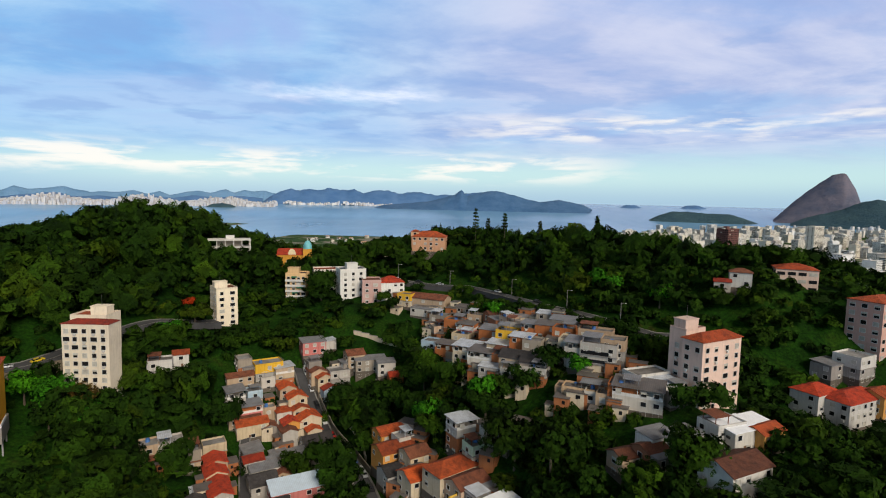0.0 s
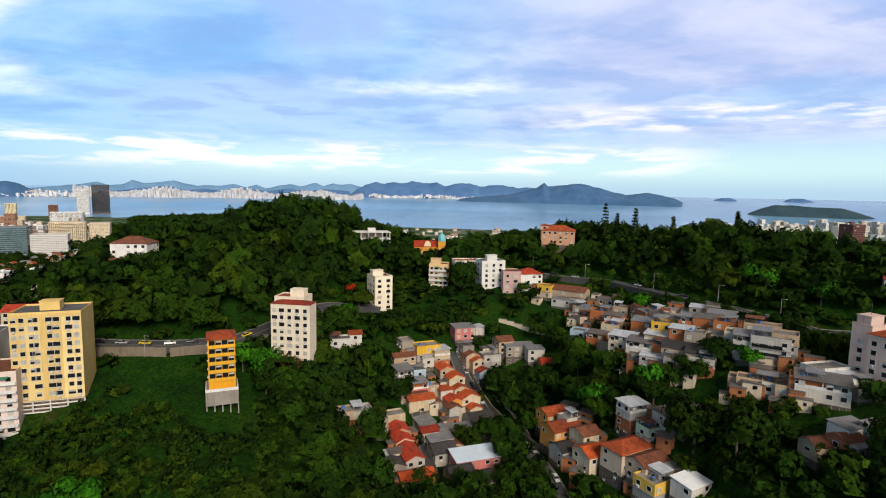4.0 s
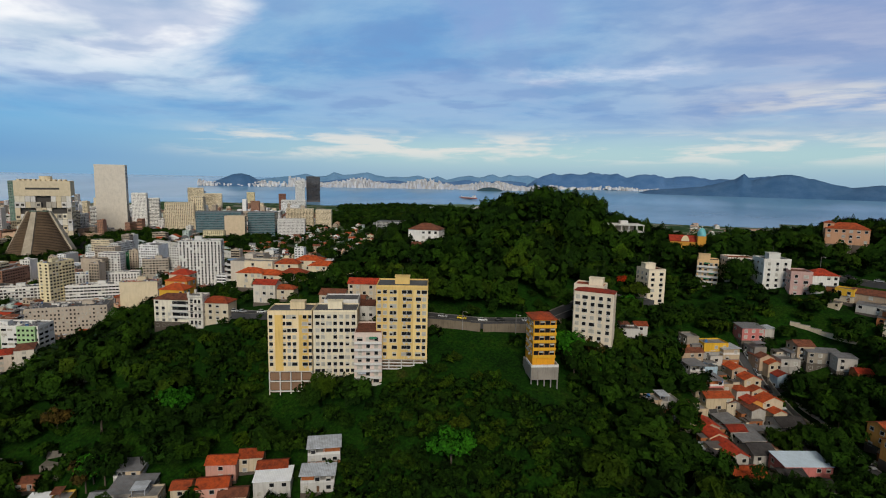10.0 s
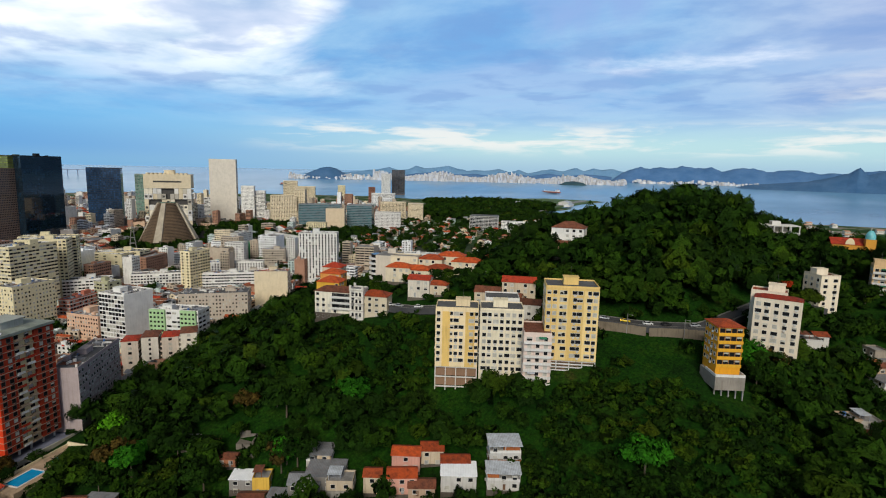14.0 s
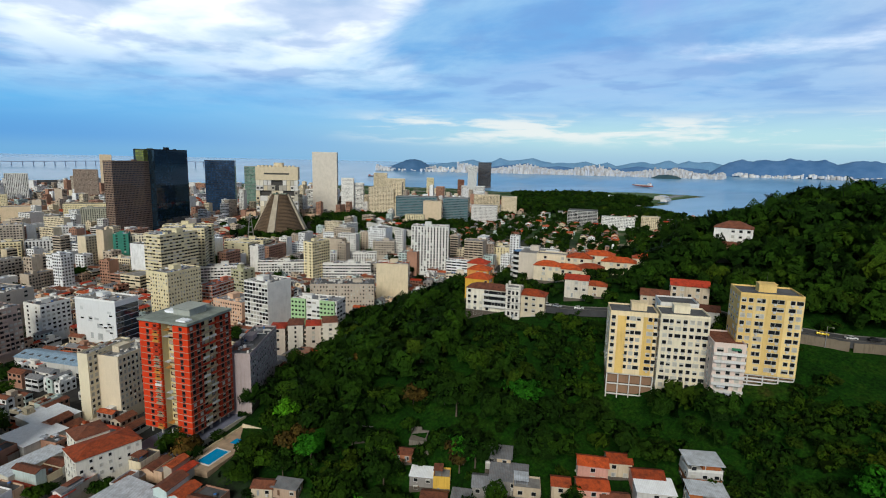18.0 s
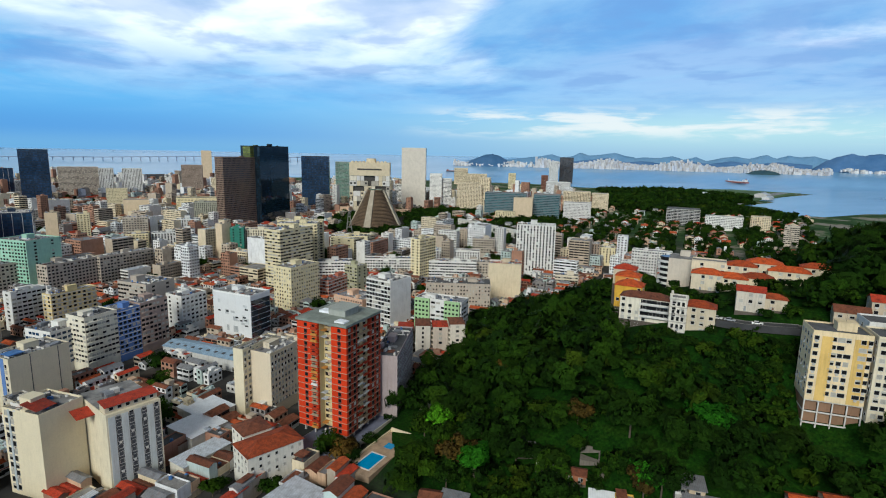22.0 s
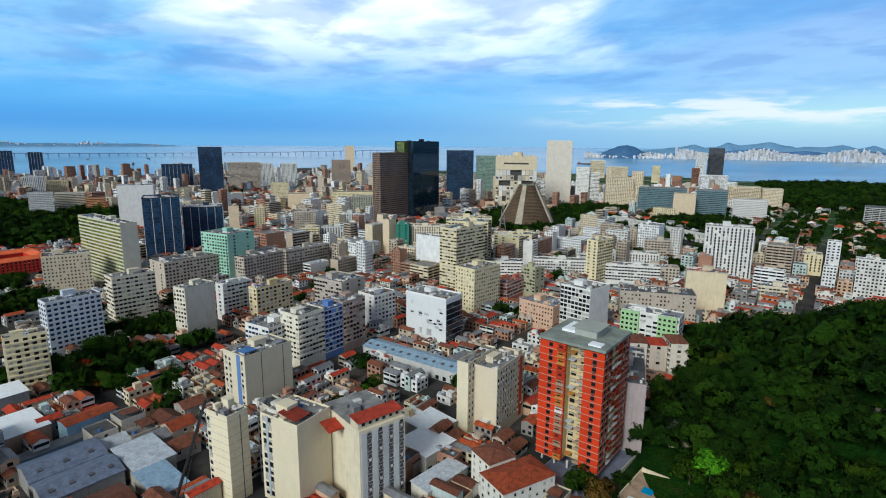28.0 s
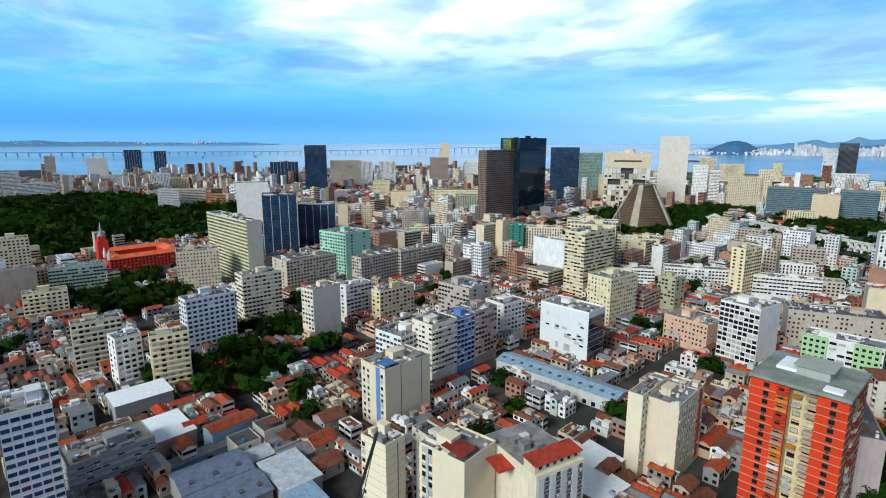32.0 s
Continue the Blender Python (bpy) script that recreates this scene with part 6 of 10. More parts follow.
house(47.9, 160.3, -22, 9, 7, 6.5, (0.46, 0.15, 0.05), "flat", OLDCONCRETE, "bare brick house with flat concrete roof terrace", "house", "brick houses on the hill")
house(51.8, 159.3, -22, 14, 10, 6.5, (0.54, 0.5, 0.44), "terrace", OLDSHEET, "white house with sheet-roofed upper terrace", "house", "brick houses on the hill")
house(-0.9, 172.0, 33, 8, 7, 10, (0.5, 0.47, 0.42), "terrace", ZINC, "white house with pale sheet over an upper terrace", "house", "brick houses on the hill")
house(9.8, 166.9, 33, 8, 6, 5, (0.44, 0.41, 0.37), "shed", OLDSHEET, "white house with grey sheet roof", "house", "brick houses on the hill")
house(4.0, 164.0, 33, 7, 6, 5, (0.46, 0.6, 0.44), "flat", OLDCONCRETE, "pale green house with flat concrete roof terrace", "house", "brick houses on the hill")
decayed = house(-304, 116, 25, 7, 7, 18, plaster((0.74, 0.70, 0.62), dirt=1.3), "flat", CONCRETE, "decaying white tower house with flaking walls", "villa", "old villas on the spur", top=73)
for k in range(4):
    z = 73 - decayed.location.z - 3.4 * k
    part("cornice", Shape().box(-3.8, -3.8, z - 0.3, 3.8, 3.8, z, 0, True), plaster((0.50, 0.46, 0.40), dirt=1.3), decayed)
    for u in (-1.9, 0.1, 2.0):
        part("arched_opening", Shape().box(u - 0.55, -3.56, z - 3.0, u + 0.55, -3.48, z - 1.2), PANE, decayed)
for u, v in ((-3.2, -3.2), (3.2, -3.2), (-3.2, 3.2)):
    part("pinnacle", Shape().box(u - 0.5, v - 0.5, 73 - decayed.location.z, u + 0.5, v + 0.5, 75.2 - decayed.location.z), plaster((0.66, 0.62, 0.55), dirt=1.3), decayed)
house(-298, 122, 25, 14, 9, 13, (0.60, 0.52, 0.38), "hip", ORANGETILE, "old cream house with a clay roof beside the tower", "villa", "old villas on the spur", top=70)
gallery = house(-322, 119, 25, 22, 9, 11, (0.76, 0.71, 0.58), "hip", CLAYBROWN, "long white house with balconies and brown tiles", "villa", "old villas on the spur", top=69)
for k in range(3):
    z = 69 - gallery.location.z - 2.7 - 2.9 * k
    part("gallery", Shape().box(-2, -5.9, z - 0.15, 11, -4.5, z, 0, True).box(-2, -5.9, z, 11, -5.78, z + 0.9), TRIM, gallery)
    # dark sheet on the wall stands in for the shade behind the gallery
    part("shaded_opening", Shape().box(-1.6, -4.58, z, 10.6, -4.48, z + 2.2), PANE, gallery)
house(-336, 127, 25, 13, 10, 11, (0.72, 0.42, 0.05), "hip", ORANGETILE, "bright yellow house with an orange tiled roof", "villa", "old villas on the spur", top=71)
house(-341, 133, 25, 12, 9, 9, (0.66, 0.32, 0.08), "hip", ORANGETILE, "orange villa with a red tiled roof", "villa", "old villas on the spur", top=74)
house(-347, 139, 25, 11, 9, 8, (0.74, 0.64, 0.46), "hip", CLAYRED, "cream villa behind with a red tiled roof", "villa", "old villas on the spur", top=76)
house(-312, 156, 25, 14, 9, 8, (0.74, 0.64, 0.46), "hip", ORANGETILE, "cream school wing with an orange-red tiled roof", "villa", "old villas on the spur", top=78)
house(-303, 161, 25, 15, 9, 8, (0.74, 0.64, 0.46), "hip", ORANGETILE, "cream school wing with an orange-red tiled roof", "villa", "old villas on the spur", top=77)
house(-317, 167, 25, 16, 9, 8, (0.74, 0.64, 0.46), "flat", CONCRETE, "cream school block with a flat roof", "villa", "old villas on the spur", top=82)
house(-305, 176, 25, 14, 9, 8, (0.74, 0.64, 0.46), "hip", ORANGETILE, "cream school wing with an orange-red tiled roof", "villa", "old villas on the spur", top=81)
house(-298, 186, 25, 16, 9, 8, (0.74, 0.64, 0.46), "hip", ORANGETILE, "cream school wing with an orange-red tiled roof", "villa", "old villas on the spur", top=82.3)
house(-294, 169, 25, 14, 9, 8, (0.74, 0.64, 0.46), "hip", ORANGETILE, "cream school wing with an orange-red tiled roof", "villa", "old villas on the spur", top=77.5)
house(-287, 187, 25, 18, 9, 8, (0.74, 0.64, 0.46), "hip", ORANGETILE, "cream school wing with an orange-red tiled roof", "villa", "old villas on the spur", top=80)
house(-282, 209, 25, 14, 9, 8, (0.74, 0.64, 0.46), "hip", ORANGETILE, "cream school wing with an orange-red tiled roof", "villa", "old villas on the spur", top=80)
house(-3.8, 158.3, 40, 15, 9, 7, (0.58, 0.48, 0.35), "hip", CLAY, "cream house with hipped tile roof", "house", "houses along the steep street")
house(1.3, 151.4, 39, 11, 8, 6, (0.50, 0.36, 0.26), "gable", CLAYBROWN, "tan house with brown tiled roof", "house", "houses along the steep street")
house(4.4, 148.7, 38, 10, 8, 5, (0.30, 0.28, 0.26), "shed", FIBRO, "grey house with grey sheet roof", "house", "houses along the steep street")
house(2.4, 144.5, 40, 10, 8, 6, (0.76, 0.48, 0.08), "flat", CONCRETE, "yellow house with flat concrete roof terrace", "house", "houses along the steep street")
house(11.3, 140.0, 40, 9, 7, 5, (0.60, 0.58, 0.54), "shed", WHITESHEET, "white house with white sheet roof", "house", "houses along the steep street")
house(14.4, 162.3, 37, 7, 5, 3, (0.30, 0.28, 0.26), "shed", FIBRO, "grey house with grey sheet roof", "house", "houses along the steep street")
house(11.9, 243.7, 26, 7, 6, 5, (0.36, 0.15, 0.08), "gable", CLAYBROWN, "bare brick house with brown tiled roof", "house", "brick houses on the hill")
house(13.9, 235.8, 31, 7, 6, 5, (0.36, 0.15, 0.08), "shed", FIBRO, "bare brick house with grey sheet roof", "house", "brick houses on the hill")
house(18.8, 231.6, 33, 8, 6, 5, (0.50, 0.36, 0.26), "flat", OLDCONCRETE, "tan house with flat concrete roof terrace", "house", "brick houses on the hill")
house(24.5, 233.6, 23, 6, 5, 3, (0.58, 0.48, 0.35), "shed", FIBRO, "cream house with grey sheet roof", "house", "brick houses on the hill")
house(-13.8, 249.6, 24, 6, 7, 5, (0.50, 0.36, 0.26), "flat", OLDCONCRETE, "tan house with flat concrete roof terrace", "house", "brick houses on the hill")
house(57.0, 168.9, 24, 13, 7, 5, (0.60, 0.58, 0.54), "flat", OLDCONCRETE, "white house with flat concrete roof terrace", "house", "brick houses on the hill")
house(60.7, 163.3, 27, 9, 7, 5, (0.60, 0.58, 0.54), "shed", ZINC, "white house with pale metal roof", "house", "brick houses on the hill")
house(62.0, 159.8, 26, 8, 6, 4, (0.30, 0.28, 0.26), "flat", OLDCONCRETE, "grey house with flat concrete roof terrace", "house", "brick houses on the hill")
house(71.5, 141.2, 26, 10, 8, 5, (0.60, 0.58, 0.54), "shed", WHITESHEET, "white house with white sheet roof", "house", "houses on the east slope")
house(77.7, 144.8, 27, 9, 7, 5, (0.60, 0.58, 0.54), "shed", WHITESHEET, "white house with white sheet roof", "house", "houses on the east slope")
house(68.5, 142.5, 24, 10, 7, 5, (0.60, 0.58, 0.54), "flat", CONCRETE, "white house with flat concrete roof terrace", "house", "houses on the east slope")
house(78.9, 141.4, 31, 9, 6, 5, (0.66, 0.34, 0.10), "gable", CLAY, "orange house with clay-tiled roof", "house", "houses on the east slope")
house(115.4, 179.3, 30, 12, 9, 8, (0.60, 0.58, 0.54), "hip", CLAYRED, "white house with red hipped roof", "house", "houses on the east slope")
house(125.6, 176.9, 28, 20, 10, 8, (0.60, 0.58, 0.54), "hip", CLAYRED, "white house with red hipped roof", "house", "houses on the east slope")
house(134.7, 178.5, 29, 8, 8, 7, (0.66, 0.34, 0.10), "gable", CLAY, "orange house with clay-tiled roof", "house", "houses on the east slope")
house(136.2, 192.2, 30, 10, 9, 7, (0.60, 0.58, 0.54), "flat", CONCRETE, "white house with flat concrete roof terrace", "house", "houses on the east slope")
house(127.7, 192.1, 30, 10, 7, 5, (0.30, 0.28, 0.26), "shed", FIBRO, "grey house with grey sheet roof", "house", "houses on the east slope")
house(63.5, 124.2, 29, 14, 9, 8, (0.60, 0.58, 0.54), "gable", CLAYBROWN, "white house with brown tiled roof", "house", "houses on the east slope")
house(48.5, 137.5, 27, 7, 6, 4, (0.36, 0.15, 0.08), "gable", CLAYBROWN, "bare brick house with brown tiled roof", "house", "houses on the east slope")
house(50.0, 135.4, 28, 7, 6, 4, (0.30, 0.28, 0.26), "shed", FIBRO, "grey house with grey sheet roof", "house", "houses on the east slope")
house(51.3, 141.7, 28, 9, 6, 4, (0.60, 0.58, 0.54), "shed", FIBRO, "white house with grey sheet roof", "house", "houses on the east slope")
house(58.0, 140.0, 32, 8, 6, 4, (0.30, 0.28, 0.26), "shed", FIBRO, "grey house with grey sheet roof", "house", "houses on the east slope")
house(42.3, 138.2, 25, 7, 6, 4, (0.50, 0.36, 0.26), "gable", CLAYBROWN, "tan house with brown tiled roof", "house", "houses on the east slope")
house(-233.6, 70.6, 34, 10, 7, 6, (0.62, 0.33, 0.26), "gable", ORANGETILE, "pink house with orange tiled roof", "house", "houses in the valley")
house(-229.2, 63.0, 40, 10, 7, 6, (0.62, 0.33, 0.26), "gable", ORANGETILE, "pink house with orange tiled roof", "house", "houses in the valley")
house(-228.0, 78.4, 38, 8, 7, 5, (0.58, 0.48, 0.35), "gable", ORANGETILE, "cream house with orange tiled roof", "house", "houses in the valley")
house(-217.6, 78.3, 38, 10, 6, 5, (0.62, 0.33, 0.26), "gable", ORANGETILE, "pink house with orange tiled roof", "house", "houses in the valley")
house(-213.3, 74.3, 36, 12, 8, 6, (0.60, 0.58, 0.54), "shed", WHITESHEET, "white house with white sheet roof", "house", "houses in the valley")
house(-204.7, 90.1, 39, 11, 8, 7, (0.60, 0.58, 0.54), "terrace", ZINC, "white house with pale sheets over a roof terrace", "house", "houses in the valley")
house(-199.9, 81.5, 35, 11, 7, 6, (0.60, 0.58, 0.54), "terrace", ZINC, "white house with pale sheets over a roof terrace", "house", "houses in the valley")
house(-237.8, 57.6, 36, 6, 6, 6, (0.58, 0.48, 0.35), "gable", CLAY, "cream house with clay-tiled roof", "house", "houses in the valley")
house(-254.2, 50.8, 35, 13, 10, 5, (0.30, 0.28, 0.26), "shed", FIBRO, "grey house with grey sheet roof", "house", "houses in the valley")
house(-262.5, 55.5, 35, 9, 8, 4, (0.46, 0.44, 0.40), "terrace", FIBRO, "grey house with sheets over a roof terrace", "house", "houses in the valley")
house(-246.4, 50.6, 37, 9, 7, 6, (0.58, 0.48, 0.35), "flat", CONCRETE, "cream house with flat concrete roof terrace", "house", "houses in the valley")
house(-258.3, 45.0, 38, 11, 8, 5, (0.30, 0.28, 0.26), "gable", FIBRO, "grey house with dark grey roof", "house", "houses in the valley")
house(-281.5, 35.7, 37, 9, 6, 4, (0.30, 0.28, 0.26), "shed", WHITESHEET, "grey house with white sheet roof", "house", "houses in the valley")
house(-275.1, 39.0, 41, 6, 6, 4, (0.76, 0.48, 0.08), "flat", CONCRETE, "yellow house with flat concrete roof terrace", "house", "houses in the valley")
house(-294.4, 37.6, 35, 7, 5, 3, (0.36, 0.15, 0.08), "gable", CLAYBROWN, "bare brick house with brown tiled roof", "house", "houses in the valley")
house(-306.5, 35.9, 39, 8, 6, 4, (0.60, 0.58, 0.54), "gable", CLAYBROWN, "white house with brown tiled roof", "house", "houses in the valley")
house(-320.0, 2.2, 34, 10, 6, 4, (0.50, 0.36, 0.26), "shed", FIBRO, "tan house with grey sheet roof", "house", "houses in the valley")
house(-326.6, -3.3, 41, 8, 6, 4, (0.58, 0.48, 0.35), "gable", CLAYBROWN, "cream house with brown tiled roof", "house", "houses in the valley")
house(-272.1, 32.3, 37, 9, 6, 4, (0.50, 0.36, 0.26), "gable", CLAYBROWN, "tan house with brown tiled roof", "house", "houses in the valley")
house(-315.8, 34.4, 36, 6, 5, 3, (0.30, 0.28, 0.26), "shed", FIBRO, "grey house with grey sheet roof", "house", "houses in the valley")
house(-263.3, 37.6, 35, 8, 6, 4, (0.30, 0.28, 0.26), "shed", FIBRO, "grey house with grey sheet roof", "house", "houses in the valley")
house(-222.1, 65.1, 37, 9, 6, 4, (0.50, 0.36, 0.26), "gable", CLAYBROWN, "tan house with brown tiled roof", "house", "houses in the valley")
house(-239.2, 161.0, 25, 16, 9, 8, (0.58, 0.48, 0.35), "gable", CLAYRED, "cream house with red tiled roof", "villa", "old villas on the spur")
house(-250.2, 150.2, 23, 12, 9, 6, (0.58, 0.48, 0.35), "gable", CLAYBROWN, "cream house with brown tiled roof", "villa", "old villas on the spur")
house(-239.1, 151.1, 22, 12, 8, 6, (0.60, 0.58, 0.54), "gable", CLAYBROWN, "white house with brown tiled roof", "villa", "old villas on the spur")
house(-227.8, 150.8, 23, 10, 8, 7, (0.60, 0.58, 0.54), "gable", CLAYBROWN, "white house with brown tiled roof", "villa", "old villas on the spur")
house(-122.7, 205.8, 26, 9, 7, 7, (0.60, 0.58, 0.54), "flat", OLDCONCRETE, "white house with flat concrete roof terrace", "house", "brick houses on the hill")
house(-119.0, 214.7, 28, 6, 6, 6, (0.60, 0.58, 0.54), "gable", CLAY, "white house with clay-tiled roof", "house", "brick houses on the hill")

# ---- trees ----
def crown_cards(seed, cards, r, tall, card, lobes=9):
    """Leaf clumps of one crown, as small tilted quads spread over several uneven lobes: place and rounded normal of their corners as an array (cards, 4, 6), foot of the crown at z = 0."""
    rng = np.random.default_rng(seed)
    ang, rad = rng.uniform(0, 2 * np.pi, lobes), r * np.sqrt(rng.uniform(0.02, 0.55, lobes))
    c = np.stack([rad * np.cos(ang), rad * np.sin(ang), tall * rng.uniform(0.30, 0.72, lobes)], 1)
    lr = r * rng.uniform(0.36, 0.62, lobes)
    k = rng.integers(0, lobes, cards)
    n = rng.normal(size=(cards, 3))
    n[:, 2] = np.abs(n[:, 2]) * 1.1 - 0.35
    n /= np.linalg.norm(n, axis=1, keepdims=True)
    p = c[k] + n * (lr[k] * rng.uniform(0.70, 1.08, cards))[:, None] * np.array([1, 1, 0.75])
    m = n + rng.normal(size=(cards, 3)) * 0.42
    m /= np.linalg.norm(m, axis=1, keepdims=True)
    a = np.cross(m, rng.normal(size=(cards, 3)))
    a /= np.linalg.norm(a, axis=1, keepdims=True)
    b = np.cross(m, a)
    s = (card * rng.uniform(0.6, 1.35, cards))[:, None]
    deep = rng.random(cards) < 0.10
    p[deep] = (c[k] + n * (lr[k] * 0.55)[:, None])[deep]
    s[deep] *= 2.6
    bend = m * s * 0.25
    q = np.stack([p - a * s - b * s * 0.6, p + a * s * 0.7 - b * s, p + a * s + b * s * 0.7 - bend, p - a * s * 0.6 + b * s - bend], 1)
    dome = p - np.array([0, 0, tall * 0.28])
    dome /= np.linalg.norm(dome, axis=1, keepdims=True)
    soft = n * 0.50 + dome * 0.45 + m * 0.2 + np.array([0, 0, 0.05])
    return np.concatenate([q, np.repeat(soft[:, None, :] / np.linalg.norm(soft, axis=1)[:, None, None], 4, 1)], 2)


def quads_mesh(name, q, mat, tones=None):
    n = len(q)
    me = bpy.data.meshes.new(name)
    me.vertices.add(4 * n)
    me.vertices.foreach_set("co", np.ascontiguousarray(q[:, :, :3], np.float32).ravel())
    me.loops.add(4 * n)
    me.loops.foreach_set("vertex_index", np.arange(4 * n, dtype=np.int32))
    me.polygons.add(n)
    me.polygons.foreach_set("loop_start", np.arange(0, 4 * n, 4, dtype=np.int32))
    me.polygons.foreach_set("loop_total", np.full(n, 4, np.int32))
    me.materials.append(mat)
    me.update(calc_edges=True)
    me.polygons.foreach_set("use_smooth", np.ones(n, bool))
    if tones is not None:
        tone = me.attributes.new("crown_tone", "FLOAT", "FACE")
        tone.data.foreach_set("value", np.ascontiguousarray(tones, np.float32))
    rounded = me.attributes.new("custom_normal", "FLOAT_VECTOR", "POINT")
    rounded.data.foreach_set("vector", np.ascontiguousarray(q[:, :, 3:], np.float32).ravel())
    return me


def trunk_shape(h, r, seed):
    rnd = random.Random(seed)
    s = Shape().tube(0, 0, -0.6, h * 0.5, r, r * 0.7, 7).tube(0, 0, h * 0.5, h * 0.8, r * 0.7, r * 0.25, 7)
    for _ in range(5):
        a, z0 = rnd.uniform(0, 6.28), h * rnd.uniform(0.35, 0.55)
        ex, ey, ez = math.cos(a) * h * 0.28, math.sin(a) * h * 0.28, z0 + h * rnd.uniform(0.18, 0.32)
        q = r * 0.38
        s.add([(q, 0, z0), (-q / 2, q, z0), (-q / 2, -q, z0), (ex + 0.04, ey, ez), (ex - 0.03, ey + 0.04, ez), (ex - 0.03, ey - 0.04, ez)], [(0, 1, 4, 3), (1, 2, 5, 4), (2, 0, 3, 5)])
    return s.data("trunk", BARK)


CROWNS = {}
for kind, leaf in (("green", LEAF), ("bright", LEAFBRIGHT), ("red", LEAFRED), ("brown", LEAFBROWN)):
    CROWNS[kind] = [quads_mesh("crown", crown_cards(40 + i, 760, 4.7 + 0.5 * (i % 3), 6.8, 0.38, 9 + i), leaf) for i in range(5 if kind == "green" else 2)]
TRUNKS = [trunk_shape(7.0, 0.26, i) for i in range(3)]
LABELS = {"green": "broad-leaved tree with a dark green crown", "bright": "tree with a fresh bright green crown", "red": "flame tree in scarlet blossom", "brown": "tree with a brownish thinning crown"}


def tree(x, y, size, kind="green", seed=0, lift=2.2):
    z = float(height(x, y))
    b = thing("tree", Matrix.LocRotScale((x, y, z), Euler((0, 0, seed * 1.7)), (size, size, size * (0.9 + 0.05 * (seed % 5)))), LABELS[kind], "tree", "trees on the hillside")
    part("trunk", TRUNKS[seed % 3], None, b)
    c = part("crown", CROWNS[kind][seed % len(CROWNS[kind])], None, b)
    c.location = (0, 0, lift)
    return b


def conifer(x, y, h, seed):
    """A tall dark conifer with a bare trunk and short tiers of branches."""
    rng = np.random.default_rng(seed)
    b = thing("conifer", pose(x, y, float(height(x, y)), 0, 0, seed * 40), "tall dark conifer with short tiers of branches", "tree", "conifers by the mansion")
    part("trunk", Shape().tube(0, 0, -0.5, h * 0.96, 0.35, 0.08, 7), BARK, b)
    n = 420
    t = rng.uniform(0.25, 1.0, n)
    a, r = rng.uniform(0, 6.283, n), (1 - t * 0.82) * h * 0.17 * rng.uniform(0.3, 1.0, n)
    p = np.stack([r * np.cos(a), r * np.sin(a), np.round(t * 14) / 14 * h - r * 0.15], 1)
    u, v = rng.normal(size=(n, 3)) * 0.5, rng.normal(size=(n, 3)) * 0.5
    nrm = np.stack([np.cos(a), np.sin(a), np.full(n, 0.6)], 1) / 1.17
    q = np.stack([p - u, p + v, p + u, p - v], 1)
    part("crown", quads_mesh("crown", np.concatenate([q, np.repeat(nrm[:, None, :], 4, 1)], 2), LEAF), None, b)


def free(x, y, pad):
    return all((x - a) ** 2 + (y - b) ** 2 > (r + pad) ** 2 for a, b, r in OCC) and all(road_gap(x, y, p) > w / 2 + pad * 0.8 for p, w in ROADS)


def road_gap(x, y, pts):
    best = 1e9
    for (ax, ay), (bx, by) in zip(pts, pts[1:]):
        dx, dy = bx - ax, by - ay
        k = max(0, min(1, ((x - ax) * dx + (y - ay) * dy) / (dx * dx + dy * dy)))
        best = min(best, math.hypot(x - ax - k * dx, y - ay - k * dy))
    return best

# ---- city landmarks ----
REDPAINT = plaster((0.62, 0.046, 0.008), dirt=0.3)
# same red darkened, for panels turned from the sun; some balconies share it
REDSHADE = plaster((0.38, 0.040, 0.014), dirt=0.5)
SLABEDGE = plaster((0.46, 0.33, 0.24), dirt=0.5)
BALCONYTAN = plaster((0.40, 0.30, 0.20), dirt=0.6)
BAYCREAM = plaster((0.66, 0.55, 0.30), dirt=0.4)


def put_window(parent, x, y, z, ang, w=1.3, h=1.3, kind=0, dark=False):
    ob = new("window", window_mesh(w, h, kind, dark))
    ob.parent = parent
    ob.matrix_local = pose(x, y, z, 0, 0, ang)
    return ob


